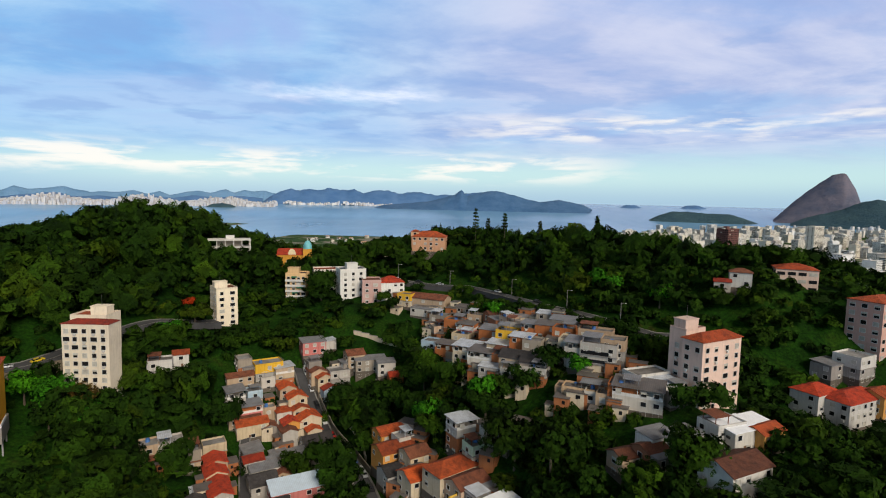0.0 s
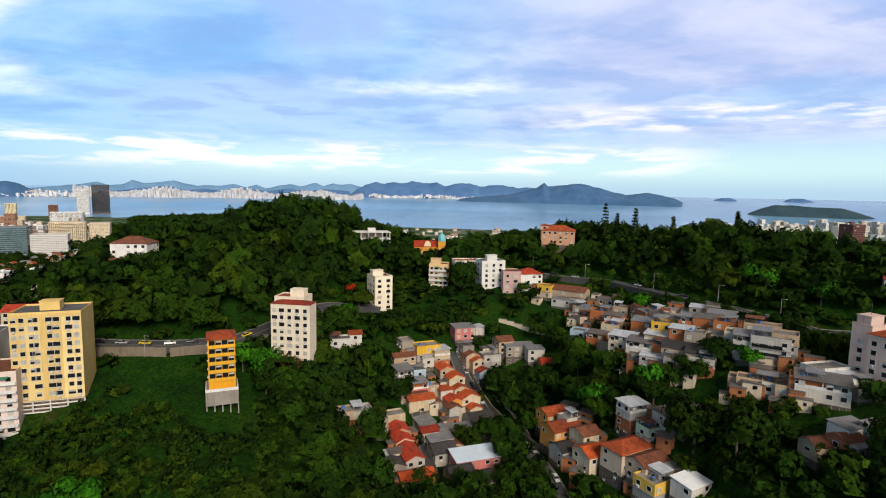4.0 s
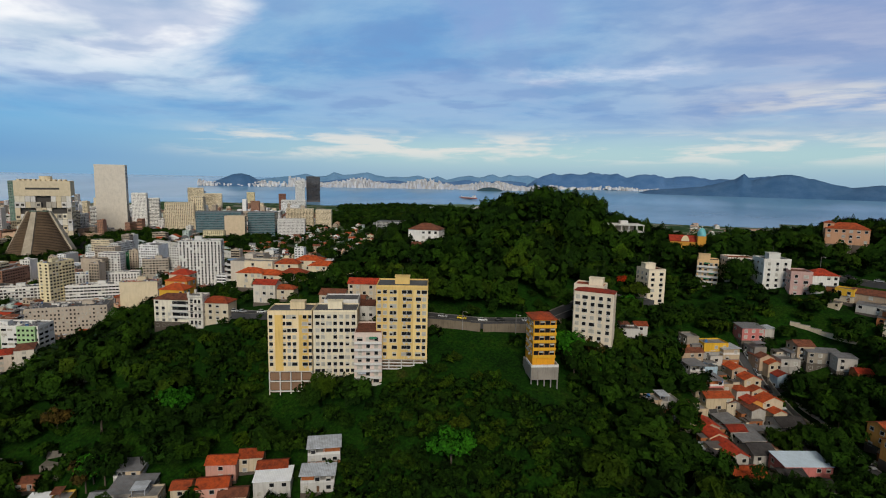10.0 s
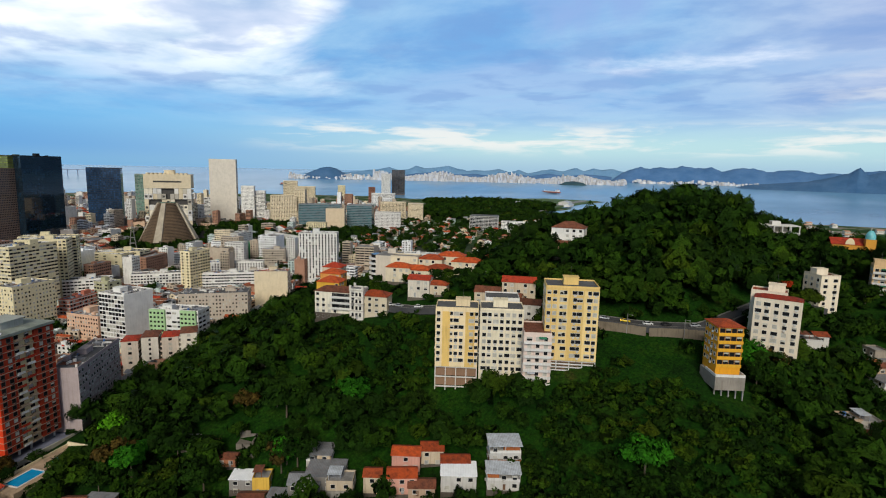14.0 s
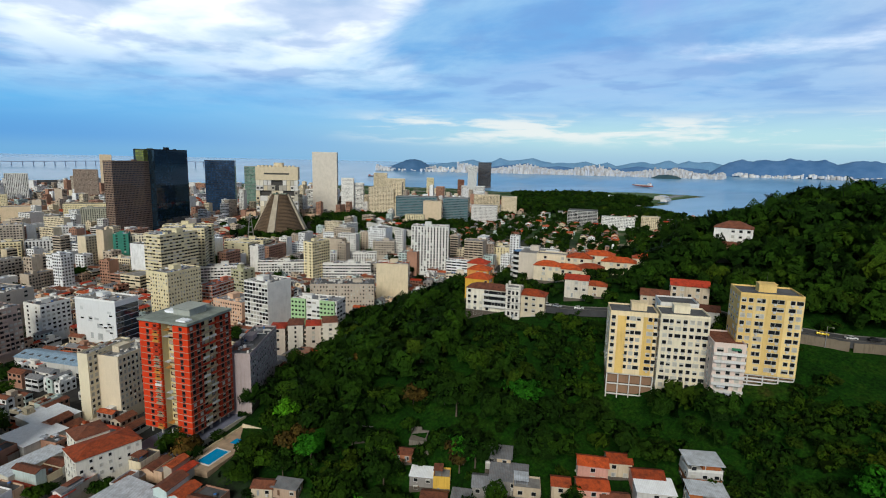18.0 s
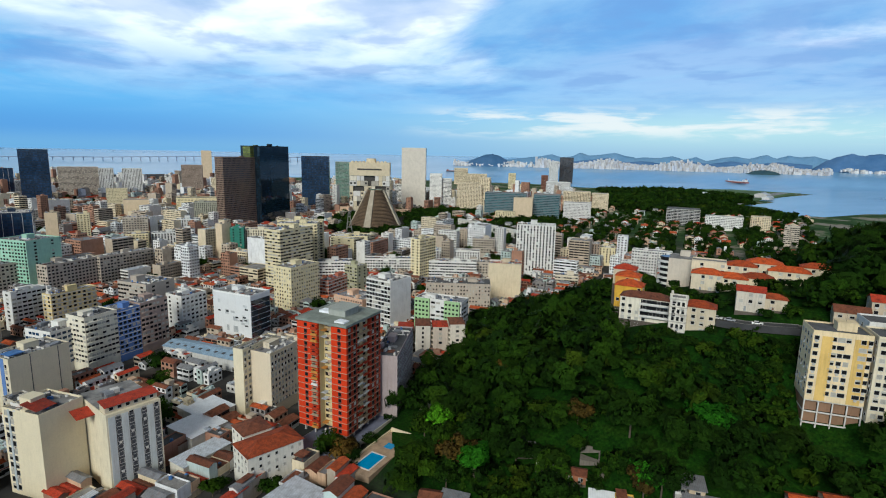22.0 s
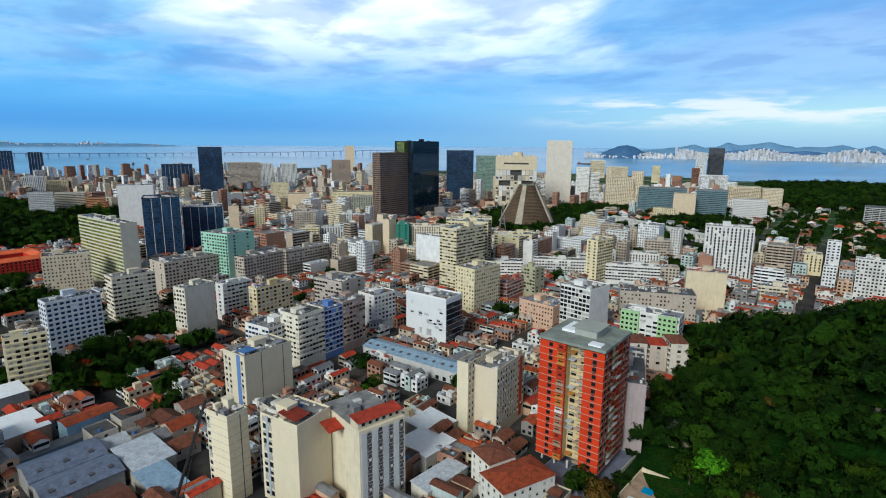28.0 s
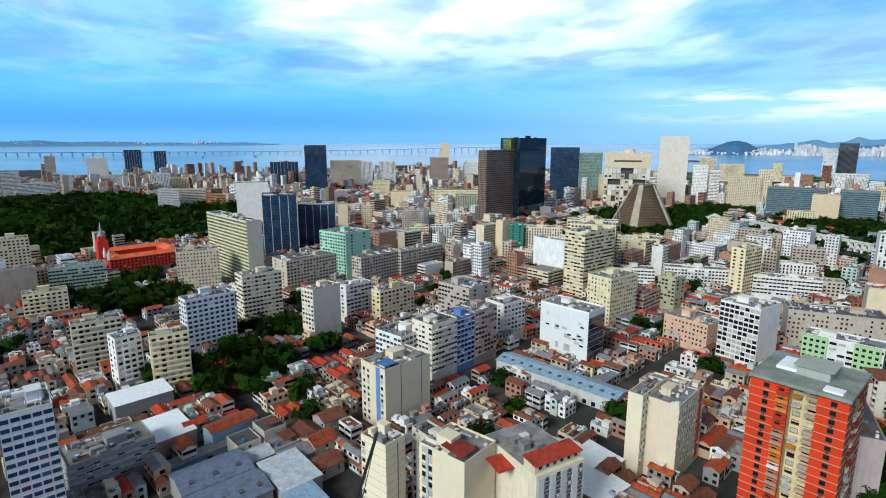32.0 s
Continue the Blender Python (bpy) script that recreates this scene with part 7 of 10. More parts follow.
def red_tower(x, y, yaw, w, d, z0, z1):
    """The red and cream tower: panels between white floor lines, recessed cream bays, balconies, open ground storey."""
    rnd = random.Random(8)
    occupy_rect(x, y, yaw, w + 6, d + 6)
    b = thing("apartment_tower", pose(x, y, z0, 0, 0, yaw), "tall red and cream apartment tower with white floor lines", "building")
    H, n = z1 - z0, 17
    fh = (H - 1.0) / n
    ya, yb = -d / 2 + d * 0.30, d / 2 - d * 0.42
    part("wall", Shape().box(-w / 2 + 4.6, -d / 2 + 1.2, 0, w / 2 - 1.2, d / 2 - 1.2, H).box(-w / 2 + 1.2, -d / 2 + 1.2, 0, -w / 2 + 4.6, ya, H).box(-w / 2 + 1.2, yb, 0, -w / 2 + 4.6, d / 2 - 1.2, H), BAYCREAM, b)
    for k in range(n):
        za, zb = k * fh + 0.22, (k + 1) * fh
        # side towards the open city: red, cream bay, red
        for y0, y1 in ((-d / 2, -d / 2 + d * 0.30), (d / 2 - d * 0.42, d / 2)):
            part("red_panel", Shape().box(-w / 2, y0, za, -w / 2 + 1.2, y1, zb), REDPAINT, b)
        # the other sides carry their shade in the darker red
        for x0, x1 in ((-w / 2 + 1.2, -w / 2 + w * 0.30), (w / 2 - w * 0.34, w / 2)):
            part("red_panel", Shape().box(x0, -d / 2, za, x1, -d / 2 + 1.2, zb), REDSHADE, b)
        part("red_panel", Shape().box(w / 2 - 1.2, -d / 2 + 1.2, za, w / 2, d / 2, zb), REDSHADE, b)
        part("floor_slab", Shape().box(-w / 2 - 0.15, -d / 2 - 0.15, k * fh, w / 2 + 0.15, -d / 2 + 1.2, za, 0, True).box(-w / 2 - 0.15, -d / 2 + 1.2, k * fh, -w / 2 + 1.2, ya, za, 0, True).box(-w / 2 - 0.15, yb, k * fh, -w / 2 + 1.2, d / 2 + 0.15, za, 0, True), SLABEDGE, b)
        part("bay_balcony", Shape().box(-w / 2 + 1.6, ya + 0.02, k * fh, -w / 2 + 4.7, ya + 3.2, za, 0, True).box(-w / 2 + 1.6, ya + 0.02, za, -w / 2 + 1.75, ya + 3.2, za + 0.95), rnd.choice([BALCONYTAN, BAYCREAM, SLABEDGE]), b)
        part("corner_balcony", Shape().box(-w / 2 - 0.6, yb + 0.1, za, -w / 2 - 0.02, yb + 3.4, za + 1.05).box(-w / 2 - 0.6, yb + 0.1, za + 1.9, -w / 2 - 0.02, yb + 3.4, za + 2.1), rnd.choice([BALCONYTAN, BALCONYTAN, AWNORANGE, TRIM, REDSHADE]), b)
        zc = k * fh + 1.75
        for yy in (-d * 0.36, d * 0.16, d * 0.32):
            put_window(b, -w / 2, yy, zc, 270, 1.5, 1.4, rnd.choice((0, 0, 2)), True)
        for yy in (-d * 0.13, d * 0.02):
            put_window(b, -w / 2 + 4.6, yy, zc, 270, 2.0, 1.4, rnd.choice((0, 1, 3)), True)
        for xx in (-w * 0.42, -w * 0.28, w * 0.26, w * 0.40):
            put_window(b, xx, -d / 2, zc, 0, 1.7, 1.6, rnd.choice((0, 0, 1, 2, 3)), True)
        for xx in (-w * 0.12, w * 0.06):
            put_window(b, xx, -d / 2 + 1.2, zc, 0, 1.8, 1.5, rnd.choice((0, 1, 3)), True)
            part("balcony", Shape().box(xx - 1.6, -d / 2 - 0.5, k * fh + 0.3, xx + 1.6, -d / 2 + 1.2, k * fh + 0.45, 0, True).box(xx - 1.6, -d / 2 - 0.5, k * fh + 0.45, xx + 1.6, -d / 2 - 0.4, k * fh + 1.35), rnd.choice([BALCONYTAN, TRIM, REDSHADE]), b)
        if rnd.random() < 0.55:
            yy = rnd.choice((-d * 0.13, d * 0.02))
            part("awning", Shape().box(-w / 2 + 1.5, yy - 1.3, zc + 0.55, -w / 2 + 4.5, yy + 1.3, zc + 0.75, 0, True), rnd.choice([TRIM, AWNORANGE, ZINC]), b)
    s = Shape().box(-w / 2 - 0.5, -d / 2 - 0.5, H - 0.5, w / 2 + 0.5, d / 2 + 0.5, H + 0.6, 0, True)
    part("roof", s, simple("grey_green_roof", (0.26, 0.29, 0.25), 0.9, scale=0.12, amount=0.5), b)
    part("stair_house", Shape().box(-4, -6, H + 0.6, 6, 3, H + 3.8).box(-5, -7, H + 3.8, 7, 4, H + 4.0), plaster((0.40, 0.42, 0.38)), b)
    part("roof_slab", Shape().box(-3, 3, H + 0.6, 8, 9, H + 1.6), WHITESHEET, b)
    part("roof_slab", Shape().box(-12, -11, H + 0.6, -8, -6, H + 1.2), WHITESHEET, b)
    for i in range(5):
        for j in range(5):
            px, py = -w / 2 + 2 + i * (w - 4) / 4, -d / 2 + 2 + j * (d - 4) / 4
            if i in (0, 4) or j in (0, 4):
                part("column", Shape().box(px - 0.35, py - 0.35, -3.2, px + 0.35, py + 0.35, 0), TRIM, b)


AWNORANGE = simple("orange_awning", (0.55, 0.24, 0.04), 0.8)
red_tower(-396.6, -3.6, 116.5, 26.4, 26.2, 12.5, 62)


def podium():
    b = thing("garage_podium", pose(-389.7, -6.0, 2.5, 0, 0, 113), "low cream garage podium with slotted side openings", "building")
    w, d, h = 48, 25, 6.6
    part("wall", Shape().box(-w / 2, -d / 2, 0, w / 2, d / 2, h), plaster((0.62, 0.58, 0.48)), b)
    part("roof", Shape().box(-w / 2 + 0.3, -d / 2 + 0.3, h, w / 2 - 0.3, d / 2 - 0.3, h + 0.15), simple("blue_grey_deck", (0.17, 0.18, 0.25), 0.8, scale=0.2), b)
    for i in range(14):
        for k in (0, 1):
            part("opening", Shape().box(-w / 2 + 1 + i * 3.3, -d / 2 - 0.05, 1.2 + 2.8 * k, -w / 2 + 3.4 + i * 3.3, -d / 2 + 0.02, 2.6 + 2.8 * k), PANE, b)
    part("parapet", Shape().box(-w / 2, -d / 2, h, w / 2, -d / 2 + 0.3, h + 1).box(-w / 2, -d / 2 + 0.3, h, -w / 2 + 0.3, d / 2, h + 1), plaster((0.62, 0.58, 0.48)), b)


podium()


def pool_terrace():
    b = thing("swimming_pool", pose(-366.2, 0.3, 9.0, 0, 0, 113), "bright blue swimming pool on a tan terrace", "pool")
    part("terrace", Shape().box(-19, -7, -6.5, 15, 6, 0.3), simple("terrace_paving", (0.42, 0.30, 0.20), 0.9), b)
    part("water", Shape().box(-15, -4, 0.3, -4, 2.5, 0.42), POOL, b)
    part("kerb", Shape().box(-15.6, -4.6, 0.3, -3.4, -4, 0.55).box(-15.6, 2.5, 0.3, -3.4, 3.1, 0.55).box(-15.6, -4, 0.3, -15, 2.5, 0.55).box(-4, -4, 0.3, -3.4, 2.5, 0.55), TRIM, b)
    part("small_pool", Shape().box(2, -3, 0.3, 6, 1, 0.42), POOL, b)
    part("terrace_wall", Shape().box(14.6, -7, 0.3, 15, 5.6, 2.2).box(-19, 5.6, 0.3, 15, 6, 1.3), plaster(CREAM), b)


pool_terrace()
occupy(-362, 2, 14)
occupy(-375, 15, 10)
occupy(-352, -12, 10)


SPANDREL = simple("dark_spandrel", (0.07, 0.075, 0.085), 0.5)


def hotel(x, y, yaw, w, d, top):
    """Cream hotel: grey-blue vertical panels and window strips on the front, blank stained side walls, tiled attic."""
    occupy_rect(x, y, yaw, w, d)
    z0 = 2.0
    b = thing("hotel_block", pose(x, y, z0, 0, 0, yaw), "cream hotel block with grey vertical panels and red attic roof", "building")
    H = top - z0
    part("wall", Shape().box(-w / 2, -d / 2, 0, w / 2, d / 2, H), plaster((0.74, 0.67, 0.50)), b)
    n, fl = 4, int((H - 4) / 3.0)
    for i in range(n):
        x0 = -w / 2 + 0.6 + i * (w - 1.2) / n
        part("grey_panel", Shape().box(x0, -d / 2 - 0.2, 3.5, x0 + (w - 1.2) / n * 0.52, -d / 2, H - 1.0), plaster((0.62, 0.65, 0.64)), b)
        xs = x0 + (w - 1.2) / n * 0.78
        part("spandrel_strip", Shape().box(xs - 1.05, -d / 2 - 0.04, 3.8, xs + 1.05, -d / 2, H - 1.6), SPANDREL, b)
        for k in range(fl):
            put_window(b, x0 + (w - 1.2) / n * 0.78, -d / 2, 5.2 + k * 3.0, 0, 1.5, 1.7, (i + k * 3) % 4)
    part("attic", Shape().box(-w / 2 + 0.5, -d / 2 + 1.5, H, w / 2 - 0.5, -d / 2 + 7, H + 2.6), plaster((0.70, 0.62, 0.46)), b)
    part("attic_roof", Shape().shed(-w / 2 + 0.3, -d / 2 + 1.0, w / 2 - 0.3, -d / 2 + 7.2, H + 2.6, 0.8), CLAYRED, b)
    for k in range(6):
        put_window(b, -w / 2 + 2.5 + k * 2.9, -d / 2 + 1.5, H + 1.5, 0, 1.4, 1.2, 0)
    rnd = random.Random(3)
    part("roof", Shape().box(-w / 2 + 0.3, -d / 2 + 7.2, H - 0.1, w / 2 - 0.3, d / 2 - 0.3, H + 0.15), CONCRETE, b)
    for k in range(5):
        a, c = rnd.uniform(-6, 6), rnd.uniform(-2, d / 2 - 3)
        part("roof_shed", Shape().box(a - 1.5, c - 1.2, H, a + 1.5, c + 1.2, H + rnd.uniform(1.2, 2.6)), rnd.choice([TRIM, FIBRO]), b)
    part("red_terrace_roof", Shape().shed(-w / 2 - 6, -3, -w / 2 - 0.2, 4, H - 3, 1.2), CLAYRED, b)


hotel(-422, -88, 104, 19.6, 27.8, 36)


def mosaic_block(x, y, yaw, w, d, top):
    """White block whose front is a patchwork of flush grey and white panels; the flank is dark glass."""
    occupy_rect(x, y, yaw, w, d)
    b = thing("office_block", pose(x, y, 2, 0, 0, yaw), "white block with a patchwork of grey panels and dark glass flank", "building")
    H = top - 2
    part("wall", Shape().box(-w / 2, -d / 2, 0, w / 2, d / 2, H), plaster((0.80, 0.81, 0.80), dirt=0.25), b)
    rnd = random.Random(12)
    grey = [simple("pale_grey_panel", (0.56, 0.58, 0.58), 0.7), simple("mid_grey_panel", (0.44, 0.46, 0.46), 0.7), PANE]
    for k in range(20):
        px, pz = rnd.uniform(-d / 2 + 2, d / 2 - 6), rnd.uniform(8, H - 6)
        pw, ph = rnd.uniform(1.4, 5), rnd.uniform(1.2, 4.5)
        m = grey[0 if k < 9 else 1 if k < 12 else 2]
        if m is PANE:
            pw, ph = 2.4, 1.0
        part("panel", Shape().box(-w / 2 - 0.05 - 0.01 * k, px, pz, -w / 2, px + pw, pz + ph), m, b)
    for k in range(8):
        part("glass_band", Shape().box(-w / 2 + 0.4, -d / 2 - 0.12, 3 + k * 3.7, w / 2 - 0.4, -d / 2, 6.3 + k * 3.7), BLACKGLASS, b)
    part("base_glass", Shape().box(-w / 2 - 0.1, -d / 2 + 1, 1, -w / 2, d / 2 - 1, 4.5), BLACKGLASS, b)
    rooftop(b, w, d, H, rnd, CONCRETE, plaster((0.80, 0.81, 0.80), dirt=0.25), 1.2, 2)


mosaic_block(-556.6, 2.2, 118, 18.4, 33.8, 37)
tower(-384, -42, 95, 23, 14, 19, (0.78, 0.75, 0.66), "white four-storey hostel with a brown tiled roof", bay=2.9, ww=1.0, wh=1.2, tile=CLAY)
tower(-398, -44, 95, 12, 12, 20, (0.78, 0.75, 0.66), "white stair wing with small tiled roofs", bay=3.2, ww=1.0, wh=1.2, tile=CLAYBROWN)


def low_hall(x, y, yaw, w, d, h, wall, roof, kind, label, name="warehouse", lights=0):
    """A low hall with a wide roof and roof lights."""
    occupy_rect(x, y, yaw, w, d)
    z0 = float(height(x, y)) - 0.6
    b = thing(name, pose(x, y, z0, 0, 0, yaw), label, "building")
    wm = plaster(wall, dirt=0.8)
    s = Shape().box(-w / 2, -d / 2, 0, w / 2, d / 2, h)
    if kind == "gable":
        for sx in (-w / 2, w / 2):
            s.add([(sx, -d / 2, h), (sx, d / 2, h), (sx, 0, h + d * 0.14)], [(0, 1, 2) if sx > 0 else (2, 1, 0)])
    part("wall", s, wm, b)
    r = Shape()
    if kind == "gable":
        r.gable(-w / 2, -d / 2, w / 2, d / 2, h, d * 0.14, 0.5)
    else:
        r.shed(-w / 2, -d / 2, w / 2, d / 2, h, d * 0.05, 0.4)
    part("roof", r, roof, b)
    rnd = random.Random(int(w * 7 + d))
    for k in range(lights):
        px = -w / 2 + (k + 0.5) * w / lights
        z = h + d * 0.14 * 0.5 + 0.25
        part("roof_light", Shape().box(px - 0.9, -d / 4 - 1.0, z - 0.25, px + 0.9, -d / 4 + 1.0, z + 0.25), WHITESHEET if roof is FIBRO else DARKROOF, b)
    for k in range(int(w / 5)):
        part("wall_opening", Shape().box(-w / 2 + 1.2 + k * 5, -d / 2 - 0.08, 1.0, -w / 2 + 3.4 + k * 5, -d / 2, 3.4), rnd.choice([PANE, DOORGREY]), b)
    return b


low_hall(-521, -25, 30, 74, 15, 8, (0.62, 0.62, 0.60), BLUESHEET, "gable", "long hall with a pale blue sheet roof and skylights", "market_hall", 12)
low_hall(-447, -50, 112, 17, 20, 8, (0.60, 0.58, 0.52), WHITESHEET, "shed", "low building with a broad white sheet roof")
low_hall(-430, -58, 112, 18, 17, 8.5, (0.60, 0.58, 0.52), WHITESHEET, "shed", "low building with a bright white metal roof")
low_hall(-408, -62, 112, 22, 9, 7, (0.64, 0.62, 0.55), ZINC, "shed", "street front building with a pale cornice", "shop_row")
low_hall(-516, -222, 120, 24, 22, 9, (0.50, 0.33, 0.24), WHITESHEET, "shed", "brick hall with a shining white roof")
low_hall(-462.4, -188.3, 116, 26, 17, 8, (0.34, 0.33, 0.32), RUSTSHEET, "gable", "wide shed with a rusty blue-grey corrugated roof", "warehouse", 4)
low_hall(-477.6, -195.7, 116, 26, 17, 8.5, (0.34, 0.33, 0.32), RUSTSHEET, "gable", "wide shed with a rusty blue-grey corrugated roof", "warehouse", 3)
low_hall(-471, -167, 116, 16, 22, 8, (0.42, 0.40, 0.36), ZINC, "shed", "grey hall with patched sheet roof")
low_hall(-450, -160, 116, 12, 20, 7, (0.42, 0.40, 0.36), BLUESHEET, "shed", "small hall with blue-grey sheets")
low_hall(-440, -178, 116, 18, 20, 7, (0.42, 0.36, 0.30), CLAYBROWN, "gable", "hall with a rust-brown roof")
low_hall(-513, -192, 122, 21, 9, 10, (0.32, 0.48, 0.58), CLAY, "gable", "light blue house with a clay tiled roof", "blue_house")
low_hall(-500, -201, 122, 34, 6, 5, (0.22, 0.34, 0.52), FIBRO, "shed", "long blue street wall with shops", "shop_row")
low_hall(-345, -38, 112, 16, 40, 5.5, (0.45, 0.45, 0.45), ZINC, "shed", "long shed with bright sheet roof below the tower")
low_hall(-555, -238, 118, 26, 16, 10, (0.38, 0.37, 0.36), WHITESHEET, "shed", "grey workshop with flaking white roof")


def cathedral(x, y, r0, r1, h):
    """Conical cathedral: stepped concrete rings and four tall window strips."""
    occupy(x, y, r0 * 1.05)
    b = thing("cathedral", pose(x, y, 2.5, 0, 0, 20), "huge brown conical concrete cathedral with stepped rings", "cathedral")
    con = simple("brown_concrete", (0.16, 0.105, 0.06), 0.9, scale=0.05, amount=0.35)
    # core coloured near-black so the gaps between rings read as shaded
    dark = simple("recess_shade", (0.05, 0.035, 0.025), 0.9)
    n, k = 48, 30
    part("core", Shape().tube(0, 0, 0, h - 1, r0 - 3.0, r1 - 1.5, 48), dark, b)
    for i in range(k):
        t0, t1 = i / k, (i + 0.62) / k
        f = lambda t: r0 + (r1 - r0) * (t ** 0.92)
        part("ring", Shape().tube(0, 0, t0 * h, t1 * h, f(t0), f(t0) - 0.25, n).tube(0, 0, t1 * h, t1 * h + 0.05, f(t0) - 0.25, f(t0) - 3.2, n, 0, False), con, b)
    pale = simple("pale_concrete", (0.42, 0.36, 0.27), 0.9, scale=0.1)
    for q in range(4):
        a = q * math.pi / 2 + 0.35
        c, s = math.cos(a), math.sin(a)
        v = []
        for rr, zz, hw in ((r0 + 1.0, 0, 6.5), (r1 + 1.2, h + 1.5, 3.2)):
            for e in (-1, 1):
                v += [(c * rr - s * hw * e, s * rr + c * hw * e, zz), (c * (rr - 4) - s * hw * e, s * (rr - 4) + c * hw * e, zz)]
        part("window_strip", Shape().add(v, [(0, 2, 6, 4), (0, 4, 5, 1), (2, 3, 7, 6), (4, 6, 7, 5)]), pale, b)
    part("crown", Shape().tube(0, 0, h, h + 1.6, r1, r1 - 0.6, 32), con, b)
    part("cross_roof", Shape().box(-r1, -2, h + 1.6, r1, 2, h + 2.2).box(-2, -r1, h + 1.6, 2, r1, h + 2.2), GREENGLASS, b)


cathedral(-990, 366, 48, 14.5, 66)


def bell_mast(x, y):
    b = thing("bell_mast", pose(x, y, 2, 0, 0, 0), "slender steel lattice bell mast", "mast")
    st = simple("mast_steel", (0.25, 0.24, 0.22), 0.6)
    for a in range(4):
        c, s = math.cos(a * 1.571 + 0.4), math.sin(a * 1.571 + 0.4)
        v = [(c * 7 - 0.4, s * 7 - 0.4, 0), (c * 7 + 0.4, s * 7 - 0.4, 0), (c * 7 + 0.4, s * 7 + 0.4, 0), (c * 7 - 0.4, s * 7 + 0.4, 0), (c * 0.5 - 0.2, s * 0.5 - 0.2, 46), (c * 0.5 + 0.2, s * 0.5 - 0.2, 46), (c * 0.5 + 0.2, s * 0.5 + 0.2, 46), (c * 0.5 - 0.2, s * 0.5 + 0.2, 46)]
        part("leg", Shape().add(v, [(0, 1, 5, 4), (1, 2, 6, 5), (2, 3, 7, 6), (3, 0, 4, 7)]), st, b)
    for z in (8, 16, 24, 32, 40):
        r = 7 - 6.5 * z / 46
        part("cross_tie", Shape().tube(0, 0, z, z + 0.6, r, r, 4), st, b)


bell_mast(-930, 283)


def block_headquarters(x, y, yaw, w, d, top):
    """Cubic concrete headquarters with stacked blocks and deep open gaps."""
    occupy_rect(x, y, yaw, w, d)
    b = thing("office_headquarters", pose(x, y, 2, 0, 0, yaw), "massive cream concrete headquarters of stacked cubes with gaps", "building")
    H, cream = top - 2, plaster((0.70, 0.60, 0.42))
    # near-black colour stands for shade in the gaps and slot; cube windows share it
    dark = simple("gap_shade", (0.06, 0.055, 0.05), 0.8)
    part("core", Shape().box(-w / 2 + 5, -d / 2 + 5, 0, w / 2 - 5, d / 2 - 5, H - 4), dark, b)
    part("top_block", Shape().box(-w / 2, -d / 2, H * 0.76, w / 2, d / 2, H, 0, True), cream, b)
    part("slot", Shape().box(-w * 0.3, -d / 2 - 0.1, H * 0.86, w * 0.3, -d / 2, H * 0.89), dark, b)
    rnd = random.Random(5)
    n, rows = 11, 8
    cw, ch = w / n, H * 0.76 / 8
    open_cells = {(7, 4), (7, 5), (7, 6), (5, 1), (5, 2), (5, 3), (5, 7), (5, 8), (5, 9), (6, 5), (3, 0), (3, 5), (2, 2), (2, 8), (1, 4), (1, 6), (0, 1), (0, 3), (0, 5), (0, 7), (0, 9)}
    tones = [cream, cream, TRIM, plaster((0.50, 0.46, 0.38)), plaster((0.80, 0.74, 0.60))]
    for r in range(rows):
        for c in range(n):
            if (r, c) in open_cells:
                continue
            x0, z0, e = -w / 2 + c * cw, r * ch, rnd.choice((0.0, 0.0, 1.2))
            part("office_cube", Shape().box(x0 + 0.2, -d / 2 + e, z0, x0 + cw - 0.2, -d / 2 + 6, z0 + ch - 0.4, 0, True), rnd.choice(tones), b)
            if rnd.random() < 0.35:
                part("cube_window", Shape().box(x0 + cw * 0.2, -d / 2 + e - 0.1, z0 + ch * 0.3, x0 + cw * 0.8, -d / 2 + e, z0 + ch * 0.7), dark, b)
    for k in range(9):
        for x0 in (-w / 2, w / 2 - 5):
            part("side_deck", Shape().box(x0, -d / 2 + 6, k * H * 0.085, x0 + 5, d / 2 - 6, k * H * 0.085 + H * 0.05, 0, True), cream, b)
    part("roof_drum", Shape().tube(2, 0, H, H + 8, 10, 10, 16), cream, b)
    for i in range(10):
        part("roof_shed", Shape().box(-w / 2 + 3 + i * w / 11, -d * 0.3, H, -w / 2 + 7 + i * w / 11, d * 0.1, H + 2.5), cream, b)


block_headquarters(-1175.7, 463.2, 55, 82, 45, 112)


